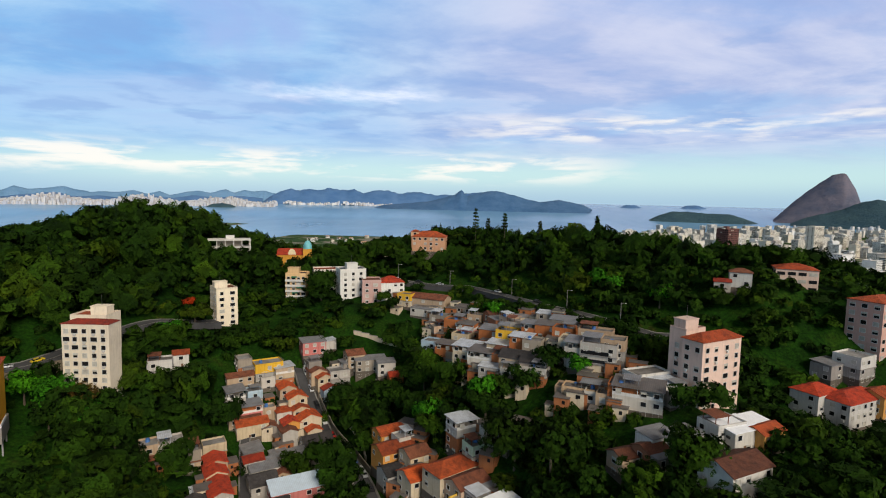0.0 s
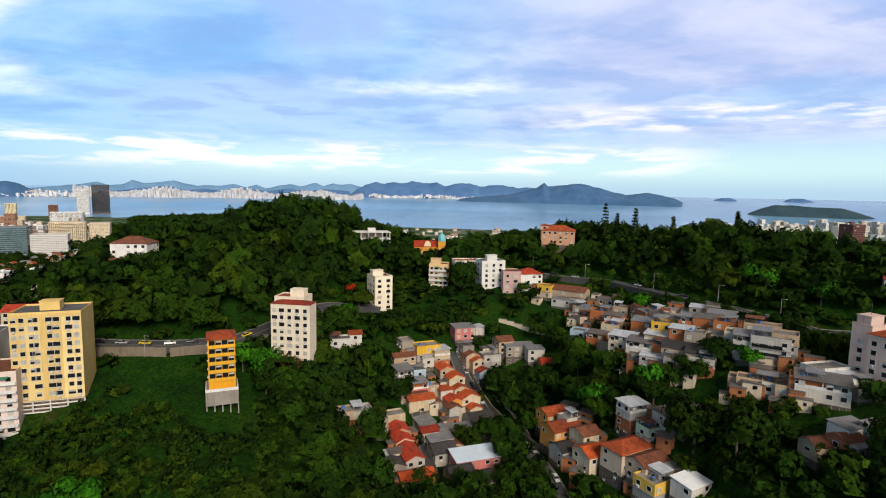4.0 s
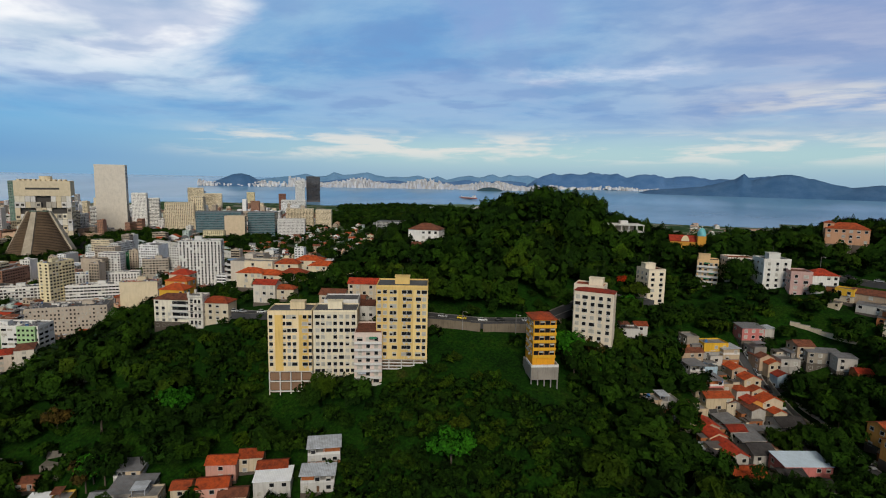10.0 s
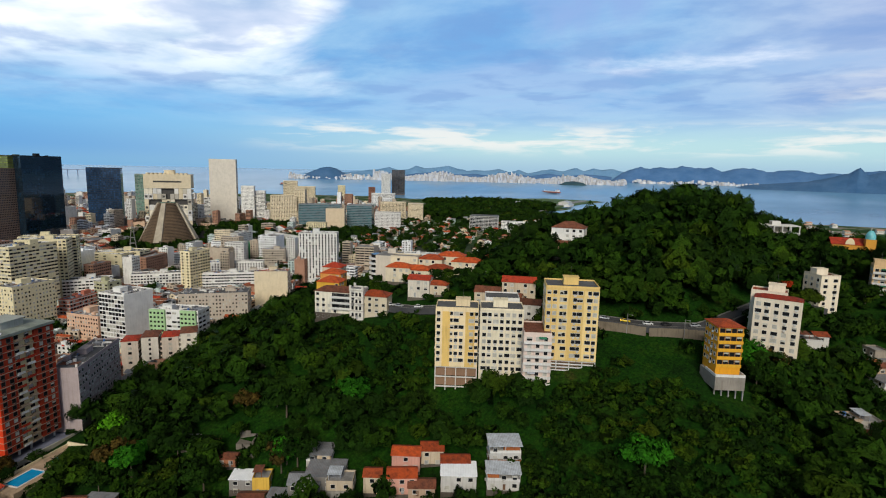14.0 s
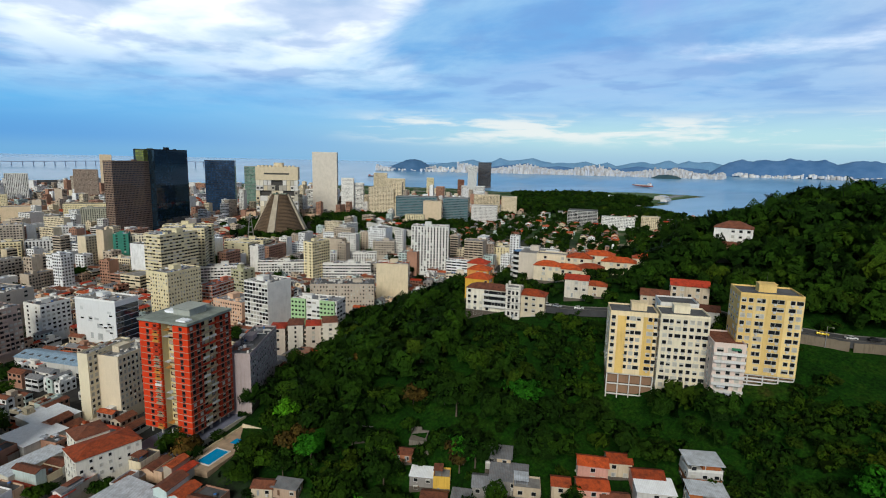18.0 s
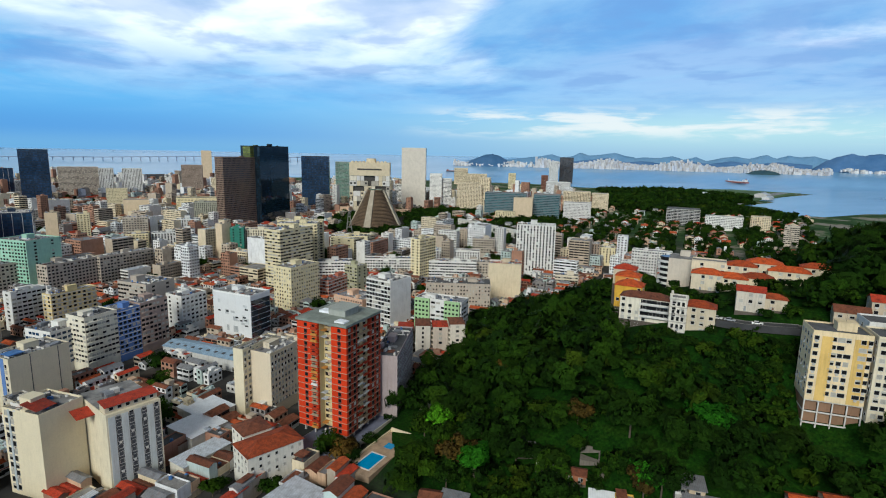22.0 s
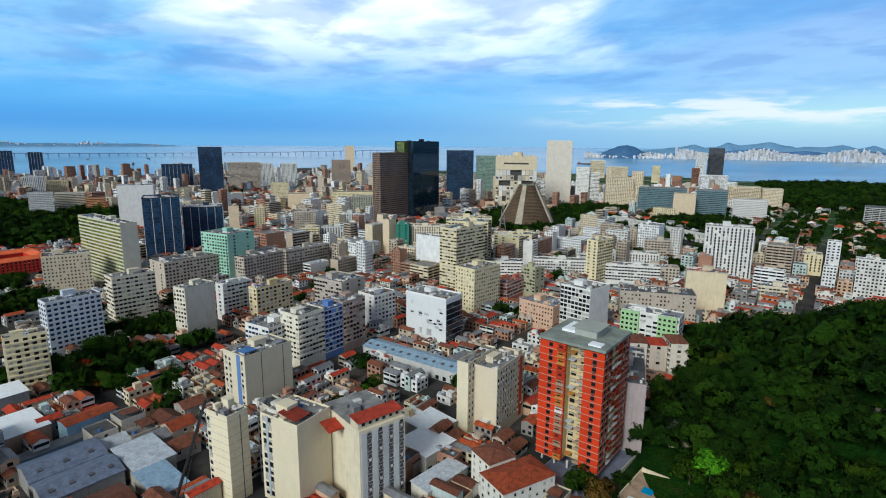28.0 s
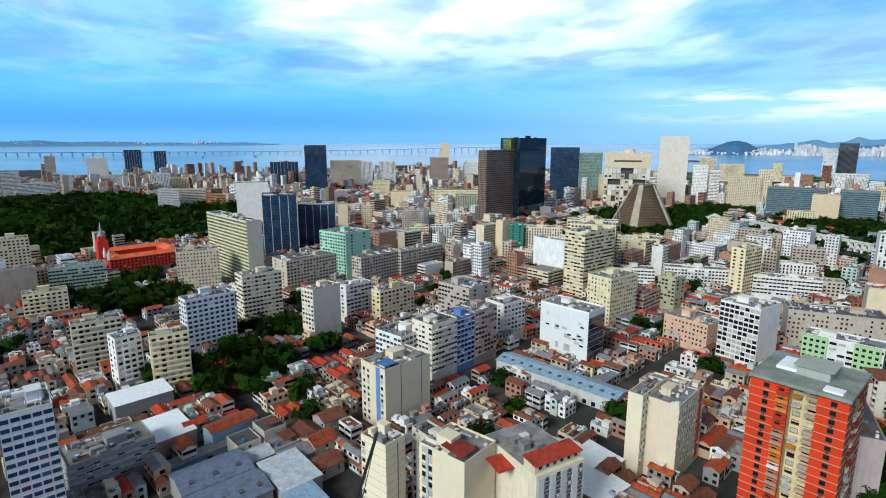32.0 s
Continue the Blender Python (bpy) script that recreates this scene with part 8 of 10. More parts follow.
def aqueduct(ax, ay, bx, by, top, n):
    """White double-tiered arched aqueduct."""
    L = math.hypot(bx - ax, by - ay)
    b = thing("aqueduct", pose(ax, ay, 2.5, 0, 0, math.degrees(math.atan2(by - ay, bx - ax))), "long white aqueduct with two tiers of arches", "aqueduct")
    m, bay, t = plaster((0.80, 0.78, 0.72), dirt=0.4), L / n, 2.6
    for tier, (z0, z1) in enumerate(((0, top * 0.46), (top * 0.46, top))):
        pier = Shape().box(-bay * 0.16, -t, z0, bay * 0.16, t, z1 - 1.0).data("pier", m)
        arch = Shape()
        r, k = bay * 0.34, 8
        zc = z1 - 1.2 - r
        pts = [(bay / 2 + r * math.cos(math.pi * i / k), zc + r * math.sin(math.pi * i / k)) for i in range(k + 1)]
        for (x0, za), (x1, zb) in zip(pts, pts[1:]):
            arch.add([(x0, -t, za), (x1, -t, zb), (x1, -t, z1), (x0, -t, z1), (x0, t, za), (x1, t, zb), (x1, t, z1), (x0, t, z1)], [(1, 0, 3, 2), (4, 5, 6, 7), (0, 1, 5, 4), (3, 7, 6, 2)])
        am = arch.data("arch", m)
        for i in range(n + 1):
            o = part("pier", pier, None, b)
            o.location = (i * bay, 0, 0)
            if i < n:
                o = part("arch", am, None, b)
                o.location = (i * bay, 0, 0)
    part("deck", Shape().box(-2, -t - 0.3, top, L + 2, t + 0.3, top + 0.8, 0, True), m, b)
    for i in range(n):
        k = i / n
        occupy(ax + (bx - ax) * k, ay + (by - ay) * k, 7)


aqueduct(-950, 521, -735, 497, 13, 24)


def fire_station(x, y, yaw):
    """Red barracks round a court with a spired tower."""
    b = thing("fire_barracks", pose(x, y, 2.5, 0, 0, yaw), "bright red barracks round a courtyard with a spired tower", "building")
    occupy(x, y, 56)
    occupy(x + 52, y + 12, 30)
    red, roof = plaster((0.66, 0.05, 0.03), dirt=0.3), simple("orange_red_roof", (0.78, 0.145, 0.04), 0.8, scale=0.15, amount=0.3)
    for x0, y0, x1, y1 in ((-36, -32, 36, -18), (-36, 18, 36, 32), (-36, -18, -22, 18), (22, -18, 36, 18)):
        part("wing", Shape().box(x0, y0, 0, x1, y1, 14), red, b)
        if x1 - x0 > y1 - y0:
            part("roof", Shape().hip(x0, y0, x1, y1, 14, 3.2), roof, b)
        else:
            g = Shape().hip(y0, x0, y1, x1, 14, 3.2)
            g.v = [(q[1], q[0], q[2]) for q in g.v]
            g.f = [f[::-1] for f in g.f]
            part("roof", g, roof, b)
    windows(b, 72, 64, 1, 4, 3.2, 3.4, 1.4, 1.8, {0: 0, 1: 0, 2: 0, 3: 0}, PANE, 1, random.Random(4), 0.0)
    part("tower", Shape().box(-40, -5, 0, -30, 5, 30).box(-38.5, -3.5, 30, -31.5, 3.5, 35), red, b)
    part("spire", Shape().tube(-35, 0, 35, 39, 3.4, 2.0, 8).tube(-35, 0, 39, 50, 1.6, 0.1, 8), simple("grey_lead", (0.30, 0.34, 0.35), 0.5), b)
    for yy in (-30, -12, 12, 30):
        part("turret", Shape().tube(-36, yy, 14, 20, 1.6, 1.4, 8).tube(-36, yy, 20, 25, 1.3, 0.1, 8), TRIM, b)


fire_station(-925, -322, 118)


def glass_pyramid_hall(x, y):
    b = thing("theatre_hall", pose(x, y, 2.5, 0, 0, 60), "round green hall with a white tent roof", "building")
    occupy(x, y, 22)
    part("wall", Shape().tube(0, 0, 0, 9, 22, 22, 12), plaster((0.34, 0.50, 0.42)), b)
    part("tent_roof", Shape().tube(0, 0, 9, 12, 22, 14, 12).tube(0, 0, 12, 18, 13, 0.3, 6), simple("tent_roof", (0.60, 0.68, 0.64), 0.6), b)


glass_pyramid_hall(-985, 500)

# ---- roads, cars and lamps ----
ROADS = []


def road(name, pts, width, label, step=4.0, lift=0.5):
    """A strip of asphalt with raised kerbs that follows the ground."""
    ROADS.append((pts, width))
    line = []
    for (ax, ay), (bx, by) in zip(pts, pts[1:]):
        n = max(1, int(math.hypot(bx - ax, by - ay) / step))
        line += [(ax + (bx - ax) * i / n, ay + (by - ay) * i / n) for i in range(n)]
    line.append(pts[-1])
    s, k = Shape(), Shape()
    prof, prev = [], None
    for i, (x, y) in enumerate(line):
        a, b = line[max(0, i - 1)], line[min(len(line) - 1, i + 1)]
        dx, dy = b[0] - a[0], b[1] - a[1]
        l = math.hypot(dx, dy)
        nx, ny = -dy / l, dx / l
        h = width / 2
        z = max(float(height(x + nx * h * e, y + ny * h * e)) for e in (-1, 0, 1)) + lift
        prof.append(((x + nx * h, y + ny * h), (x - nx * h, y - ny * h), z))
    zs = [p[2] for p in prof]
    zs = [sum(zs[max(0, i - 2):i + 3]) / len(zs[max(0, i - 2):i + 3]) for i in range(len(zs))]
    for i in range(len(prof) - 1):
        (l0, r0, _), (l1, r1, _) = prof[i], prof[i + 1]
        z0, z1 = zs[i], zs[i + 1]
        s.add([(*l0, z0), (*r0, z0), (*r1, z1), (*l1, z1), (*l0, z0 - 3), (*r0, z0 - 3), (*r1, z1 - 3), (*l1, z1 - 3)], [(3, 2, 1, 0), (0, 4, 7, 3), (1, 2, 6, 5)])
        for p0, p1, q0, q1 in ((l0, l1, 0.84, 0.84), (r0, r1, -0.84, -0.84)):
            c0, c1 = ((l0[0] + r0[0]) / 2, (l0[1] + r0[1]) / 2), ((l1[0] + r1[0]) / 2, (l1[1] + r1[1]) / 2)
            i0, i1 = (p0[0] * 0.78 + c0[0] * 0.22, p0[1] * 0.78 + c0[1] * 0.22), (p1[0] * 0.78 + c1[0] * 0.22, p1[1] * 0.78 + c1[1] * 0.22)
            k.add([(*p0, z0 + 0.14), (*i0, z0 + 0.14), (*i1, z1 + 0.14), (*p1, z1 + 0.14), (*i0, z0), (*i1, z1)], [(0, 1, 2, 3), (3, 2, 1, 0), (1, 4, 5, 2)])
    tagged(new(name, s.data(name, ASPHALT)), label, "road", kind="structure")
    tagged(new("pavement", k.data("pavement", PAVING)), "narrow raised concrete pavements beside the road", "pavement", kind="structure")
    return line, zs


CARS = {}


def car(x, y, z, yaw, paint, tilt=0.0):
    """A parked car: body, glazed cabin, four wheels, lamps."""
    if paint not in CARS:
        m = simple("car_paint_" + paint, {"white": (0.75, 0.75, 0.74), "silver": (0.42, 0.43, 0.45), "black": (0.02, 0.02, 0.022), "red": (0.42, 0.03, 0.02), "yellow": (0.78, 0.56, 0.03), "blue": (0.06, 0.12, 0.30)}[paint], 0.3, 0.2, 0.5, 0.08)
        body = Shape().add([(-2.1, -0.85, 0.35), (2.1, -0.85, 0.35), (2.1, 0.85, 0.35), (-2.1, 0.85, 0.35), (-2.15, -0.88, 0.75), (2.15, -0.88, 0.75), (2.15, 0.88, 0.75), (-2.15, 0.88, 0.75), (-2.0, -0.8, 0.95), (1.9, -0.78, 0.88), (1.9, 0.78, 0.88), (-2.0, 0.8, 0.95)],
                           [(0, 1, 5, 4), (1, 2, 6, 5), (2, 3, 7, 6), (3, 0, 4, 7), (4, 5, 9, 8), (5, 6, 10, 9), (6, 7, 11, 10), (7, 4, 8, 11), (8, 9, 10, 11)]).data("body", m)
        cab = Shape().add([(-1.6, -0.78, 0.9), (1.0, -0.78, 0.9), (1.0, 0.78, 0.9), (-1.6, 0.78, 0.9), (-1.2, -0.62, 1.42), (0.4, -0.62, 1.42), (0.4, 0.62, 1.42), (-1.2, 0.62, 1.42)],
                          [(0, 1, 5, 4), (1, 2, 6, 5), (2, 3, 7, 6), (3, 0, 4, 7)]).data("glazing", PANE)
        top = Shape().box(-1.22, -0.64, 1.40, 0.42, 0.64, 1.47, 0, True).data("roof_panel", m)
        CARS[paint] = (body, cab, top)
    b = thing("car", pose(x, y, z, 0, -tilt, yaw), paint + " saloon car parked beside the kerb", "car", "parked cars")
    for nm, me in zip(("body", "glazing", "roof_panel"), CARS[paint]):
        part(nm, me, None, b)
    for wx in (-1.3, 1.3):
        for wy in (-0.8, 0.8):
            o = part("wheel", WHEEL, None, b)
            o.location = (wx, wy, 0.32)
    return b


ws = Shape().tube(0, 0, -0.1, 0.1, 0.32, 0.32, 10)
ws.v = [(q[0], q[2], q[1]) for q in ws.v]
ws.f = [f[::-1] for f in ws.f] + [tuple(range(10))]
ws.m.append(0)
WHEEL = ws.data("wheel", simple("tyre", (0.02, 0.02, 0.02), 0.9))


def park(line, zs, width, picks, side, colours):
    for n, k in enumerate(picks):
        i = min(len(line) - 2, int(k * (len(line) - 1)))
        (ax, ay), (bx, by) = line[i], line[i + 1]
        l = math.hypot(bx - ax, by - ay)
        nx, ny = -(by - ay) / l, (bx - ax) / l
        o = side * width * 0.25
        car(ax + nx * o, ay + ny * o, zs[i] + 0.02, math.degrees(math.atan2(by - ay, bx - ax)), colours[n % len(colours)], math.degrees(math.atan2(zs[i + 1] - zs[i], l)))


def pole(x, y, h, label="grey concrete lamp post with arm"):
    b = thing("street_lamp", pose(x, y, float(height(x, y)) - 0.3, 0, 0, 0), label, "lamp post", "lamp posts")
    part("post", Shape().tube(0, 0, 0, h, 0.16, 0.10, 7), CONCRETE, b)
    part("arm", Shape().box(0, -0.05, h - 0.2, 1.8, 0.05, h - 0.1, 0, True), CONCRETE, b)
    part("lamp_head", Shape().box(1.5, -0.14, h - 0.28, 2.2, 0.14, h - 0.14, 0, True), FRAME, b)


line, zs = road("road_hill", [(-262, 135), (-232, 156), (-205, 160), (-180, 168), (-160, 182), (-148, 205), (-138, 228), (-120, 250)], 8.0, "curved asphalt road along the wooded hillside", lift=0.9)
park(line, zs, 8.0, (0.34, 0.38, 0.42, 0.46, 0.50, 0.57, 0.62, 0.30), -1, ("black", "silver", "yellow", "white"))
rw = Shape()
for (ax, ay), (bx, by) in zip(line[10:30], line[11:31]):
    z = float(height(ax, ay))
    dx, dy = bx - ax, by - ay
    l = math.hypot(dx, dy)
    ox, oy = dy / l * 4.6, -dx / l * 4.6
    rw.add([(ax + ox, ay + oy, z - 5), (bx + ox, by + oy, z - 5), (bx + ox, by + oy, z + 1.9), (ax + ox, ay + oy, z + 1.9), (ax + ox * 0.92, ay + oy * 0.92, z + 1.9), (bx + ox * 0.92, by + oy * 0.92, z + 1.9), (ax + ox * 0.92, ay + oy * 0.92, z - 1), (bx + ox * 0.92, by + oy * 0.92, z - 1)], [(0, 1, 2, 3), (3, 2, 5, 4), (4, 5, 7, 6)])
tagged(new("retaining_wall", rw.data("retaining_wall", plaster((0.22, 0.18, 0.13), dirt=1.0))), "stained grey-tan retaining wall under the hill road", "wall", kind="structure")
for px, py in ((-208, 155), (-186, 161), (-165, 172), (-230, 150)):
    pole(px, py, 9)
line, zs = road("road_street", [(-79, 243), (-68, 226), (-58, 212), (-46, 197), (-36, 178), (-28, 160), (-22, 143)], 7.0, "steep grey street between the tiled houses", lift=0.4)
park(line, zs, 7.0, (0.10, 0.16, 0.24, 0.33, 0.40, 0.52, 0.58, 0.66, 0.72, 0.80, 0.88), 1, ("white", "silver", "black", "white", "red", "silver", "blue"))
sw = Shape()
for (ax, ay), (bx, by), z, z2 in zip(line[5:18], line[6:19], zs[5:18], zs[6:19]):
    l = math.hypot(bx - ax, by - ay)
    ox, oy = -(by - ay) / l * 3.9, (bx - ax) / l * 3.9
    sw.add([(ax + ox, ay + oy, z - 2), (bx + ox, by + oy, z2 - 2), (bx + ox, by + oy, z2 + 2.2), (ax + ox, ay + oy, z + 2.2), (ax + ox * 1.08, ay + oy * 1.08, z + 2.2), (bx + ox * 1.08, by + oy * 1.08, z2 + 2.2), (ax + ox * 1.08, ay + oy * 1.08, z - 2), (bx + ox * 1.08, by + oy * 1.08, z2 - 2)], [(3, 2, 1, 0), (0, 1, 2, 3), (3, 2, 5, 4), (4, 5, 7, 6)])
tagged(new("street_wall", sw.data("street_wall", plaster((0.50, 0.46, 0.38), dirt=0.9))), "long pale stone wall beside the steep street", "wall", kind="structure")
line, zs = road("road_ridge", [(-60, 305), (-32, 300), (0, 292), (14, 274), (36, 242), (54, 222), (72, 206), (90, 205)], 6.0, "road with wall curving above the hill settlement", lift=0.6)
park(line, zs, 7.0, (0.12, 0.18, 0.25, 0.45, 0.6), 1, ("white", "black", "silver"))
for px, py in ((-10, 298), (22, 268), (44, 238), (62, 218), (-40, 306)):
    pole(px, py, 9)
line, zs = road("road_alley", [(-95, 235), (-90, 215), (-84, 195), (-76, 176), (-68, 158), (-60, 140)], 4.0, "narrow cobbled alley between rows of houses", lift=0.3)


line, zs = road("road_spur", [(-291, 126), (-281, 128), (-272, 132), (-263, 138)], 6.0, "short asphalt road on the wooded spur", lift=0.8)
park(line, zs, 6.0, (0.08, 0.30, 0.62), -1, ("white", "silver", "white"))


def green_flats():
    """White apartment block with two pale green bays standing forward of its front."""
    b = tower(-471, 112, 30, 34, 14, 35, WHITE, "pale green and white apartment block with projecting bays", bay=3.4, detail=1)
    h = 35 - b.location.z
    for u in (-17, 5):
        q = Shape().box(u, -8.6, 0, u + 11, -7.0, h + 0.7)
        part("bay_front", q, plaster(PALEGREEN), b)
        s = Shape()
        for f in range(9):
            for c in range(4):
                x, z = u + 1.4 + c * 2.7, h - 3.0 * (f + 1) + 0.8
                s.box(x - 0.7, -8.72, z, x + 0.7, -8.58, z + 1.3)
        tagged(part("windows", s, PANE, b), kind="stuff")
    return b


green_flats()


def groove(b, w, d, us, z1, face=0):
    """Narrow shadow joints down a blank wall."""
    for u in us:
        q = Shape().box(u - 0.18, -d / 2 - 0.06, 1.0, u + 0.18, -d / 2 + 0.02, z1) if face == 0 else Shape().box(-w / 2 - 0.06, u - 0.18, 1.0, -w / 2 + 0.02, u + 0.18, z1)
        part("joint", q, DARKROOF, b)


def floor_lines(b, w, d, z1):
    """Thin stained lines where the floors meet a blank wall."""
    for k in range(int(z1 / 3.0)):
        z = z1 - 1.0 - 3.0 * k
        part("floor_line", Shape().box(-w / 2 - 0.05, -d / 2 - 0.05, z, w / 2, -d / 2, z + 0.12).box(-w / 2 - 0.05, -d / 2, z, -w / 2, d / 2, z + 0.12), FLOORLINE, b)


FLOORLINE = plaster((0.52, 0.46, 0.34))
SLAB = plaster((0.82, 0.73, 0.52), dirt=0.22)
a = tower(-446.1, -25.2, 120, 25, 6, 38.5, SLAB, "cream apartment slab with a blank side wall", faces={0: 2.6, 1: 0}, ww=1.4, wh=1.6)
a = tower(-441.5, -15.3, 120, 27, 12, 36.5, plaster((0.72, 0.62, 0.46), dirt=0.25), "cream apartment slab with dark windows and a red stripe", faces={0: 2.3, 1: 0}, ww=1.3, wh=1.6)
part("red_stripe", Shape().box(8.0, -6.2, 4, 11.0, -6.0, 34), plaster((0.56, 0.10, 0.04)), a)
a = tower(-438.6, -135.4, 124, 9, 12, 38, SLAB, "narrow cream slab with blank jointed walls", faces={1: 0, 2: 0})
floor_lines(a, 9, 12, 36)
for k in range(11):
    put_window(a, -4.5, 4.7, 4 + k * 3.0, 270, 1.5, 1.5, k % 4)
groove(a, 9, 12, (1.0,), 36)
a = tower(-429, -112, 124, 17, 19, 37, SLAB, "cream slab with a blank wall and red roof terrace", faces={1: 0}, roof=CONCRETE)
for k in range(11):
    for u in (7.4, 4.6):
        put_window(a, -8.5, u, 4.5 + k * 3.0, 270, 1.6, 2.0, (k + int(u)) % 4)
part("grey_panel", Shape().box(-8.7, 5.4, 3, -8.5, 6.5, 36), plaster((0.48, 0.53, 0.55)), a)
part("terrace_roof", Shape().shed(-8, -8, -1, 0, 37.2, 1.4), CLAYRED, a)
a = tower(-515, -116, 119, 28, 18, 33, plaster((0.74, 0.66, 0.48), dirt=0.22), "tall beige slab with a blank jointed wall and blue strip", faces={1: 0, 2: 0}, roof=CONCRETE)
groove(a, 28, 18, (-4.5, 8.5), 32)
for k in range(9):
    for u in (6.8, 3.6, -6.6):
        put_window(a, -14, u, 4.5 + k * 3.0, 270, 1.5, 1.6, (k + int(u)) % 4)
part("blue_strip", Shape().box(-14.12, -5.2, 3, -14, -2.2, 32), plaster((0.16, 0.28, 0.58)), a)
part("blue_tarpaulin", Shape().box(-13, -8, 33.3, -6, -1, 33.6), BLUETANK, a)
tower(-527, 227, 43, 29, 16, 38, (0.70, 0.60, 0.42), "cream block with a blank front and orange roof terrace", faces={1: 0, 2: 0, 3: 0}, roof=CLAY)
low_hall(-384, 42, 136, 18, 13, 3.2, (0.52, 0.46, 0.36), DARKROOF, "shed", "low cream house with a dark flat roof beside the woods", "terrace_house")


def crane_boom(foot, top):
    """A thin dark lattice-like boom leaning over the street, with its stay."""
    b = thing("crane_boom", pose(*foot, 0, 0, 0), "thin dark leaning crane boom with a stay", "crane")
    dark = simple("dark_steel", (0.015, 0.012, 0.012), 0.5)
    v = Vector(top) - Vector(foot)
    side = v.cross(Vector((0, 0, 1))).normalized()
    for name, off, r0, r1 in (("boom", Vector((0, 0, 0)), 0.62, 0.42), ("stay", side * 9 + Vector((0, 0, 0)), 0.14, 0.10)):
        n = v.normalized()
        a = n.cross(Vector((0, 0, 1))).normalized()
        c = n.cross(a)
        ring = [(math.cos(k * 1.0472), math.sin(k * 1.0472)) for k in range(6)]
        q = [tuple(off + (a * p + c * w) * r0) for p, w in ring] + [tuple(v + (a * p + c * w) * r1) for p, w in ring]
        part(name, Shape().add(q, [(k, (k + 1) % 6, 6 + (k + 1) % 6, 6 + k) for k in range(6)] + [(11, 10, 9, 8, 7, 6)]), dark, b)


crane_boom((-400.4, -161.9, 3.0), (-405.6, -142.1, 58.7))


def olive_flank():
    """Olive-green glazed flank of the tall black tower."""
    b = tower(-1122.0, 203.0, 118, 30, 16, 138, (0.10, 0.12, 0.05), "olive-green glazed office slab beside the black tower", bay=3.0, ww=2.8, wh=2.2, fh=3.6, pane=OLIVEGLASS, skip=0, name="office_tower")
    return b


olive_flank()

tower(-556.8, -85.4, 118, 19.6, 17, 36, (0.78, 0.73, 0.60), "cream apartment block with small square windows", bay=2.3, ww=1.1, wh=1.2)
tower(-565.0, -70.0, 118, 14.6, 16.6, 35, (0.14, 0.25, 0.56), "blue-fronted apartment block between cream ones", bay=2.6, ww=1.8, wh=1.5, bands=(TRIM, 0.4))
tower(-573.2, -54.6, 118, 19.6, 17, 36, (0.44, 0.33, 0.28), "brown-pink apartment block with dark windows", bay=2.6, ww=1.6, wh=1.5)


def round_block(x, y, yaw, top):
    """Pale block with rounded balconies at one corner and a blank wall."""
    z0 = float(height(x, y)) - 2
    b = thing("apartment_block", pose(x, y, z0, 0, 0, yaw), "pale block with rounded corner balconies and a blank wall", "building")
    occupy(x, y, 10)
    h = top - z0
    m = plaster((0.62, 0.55, 0.46))
    part("wall", Shape().box(-5, -8, 0, 8, 8, h), m, b)
    for k in range(int(h / 3)):
        z = h - 3.0 * (k + 1)
        part("balcony", Shape().tube(-5, -2, z, z + 1.1, 5.8, 5.8, 20).tube(-5, -2, z + 1.1, z + 1.15, 5.8, 0.1, 20), TRIM, b)
        part("glazing", Shape().tube(-5, -2, z + 1.1, z + 3.0, 4.6, 4.6, 16), PANE, b)
    part("roof", Shape().box(-4.7, -7.7, h, 7.7, 7.7, h + 0.3), CONCRETE, b)
    part("stair_house", Shape().box(0, 0, h + 0.3, 5, 5, h + 3), m, b)
    return b


house(-284.7, 140.5, 25, 11, 8, 9, (0.66, 0.60, 0.50), "gable", CLAYRED, "ruinous white house with a broken red roof", "villa", "old villas on the spur")
house(-277.7, 145.5, 25, 11, 7, 5, (0.68, 0.58, 0.42), "hip", CLAY, "low cream house with a clay roof above the road", "villa", "old villas on the spur")
round_block(-335, 171, 25, 81)


def old_houses():
    """Low dark-roofed houses between the halls and the pale slabs."""
    rows = ((-495, -170, 6, CONCRETE, "flat"), (-500.6, -159.4, 7, CLAYBROWN, "gable"), (-507, -149, 9, CLAYBROWN, "gable"), (-489.4, -180.6, 5.5, ZINC, "gable"), (-504.7, -175.2, 10, DARKROOF, "flat"),
            (-485.3, -164.8, 6, FIBRO, "gable"), (-491, -154, 7.5, CLAY, "gable"), (-499, -185.5, 8, DARKROOF, "flat"), (-477.5, -153, 5, CLAYBROWN, "gable"))
    for i, (x, y, h, roof, kind) in enumerate(rows):
        house(x, y, 118 + (90 if i % 3 == 1 else 0), 11.4, 10.2, h, ((0.52, 0.44, 0.34), (0.62, 0.55, 0.45), (0.40, 0.36, 0.32))[i % 3], kind, roof, "weathered old-town house with a " + ("flat dark roof" if kind == "flat" else "pitched roof"), "city_house", "low houses of the old town", sparse=True)


old_houses()

# grassy clearings between the hill houses
occupy(-44, 252, 8)
occupy(-57, 263, 7)
occupy(24, 175, 8)
occupy(14, 186, 6)

# open grass slope under the hill road
for px, py, r in ((-189, 154, 7), (-180, 158, 8), (-171, 164, 8), (-163, 171, 6), (-181, 146, 7), (-170, 151, 8), (-173, 139, 6), (-161, 147, 8), (-150, 142, 7), (-140, 140, 7), (-141, 152, 7), (-158, 182, 6)):
    occupy(px, py, r)

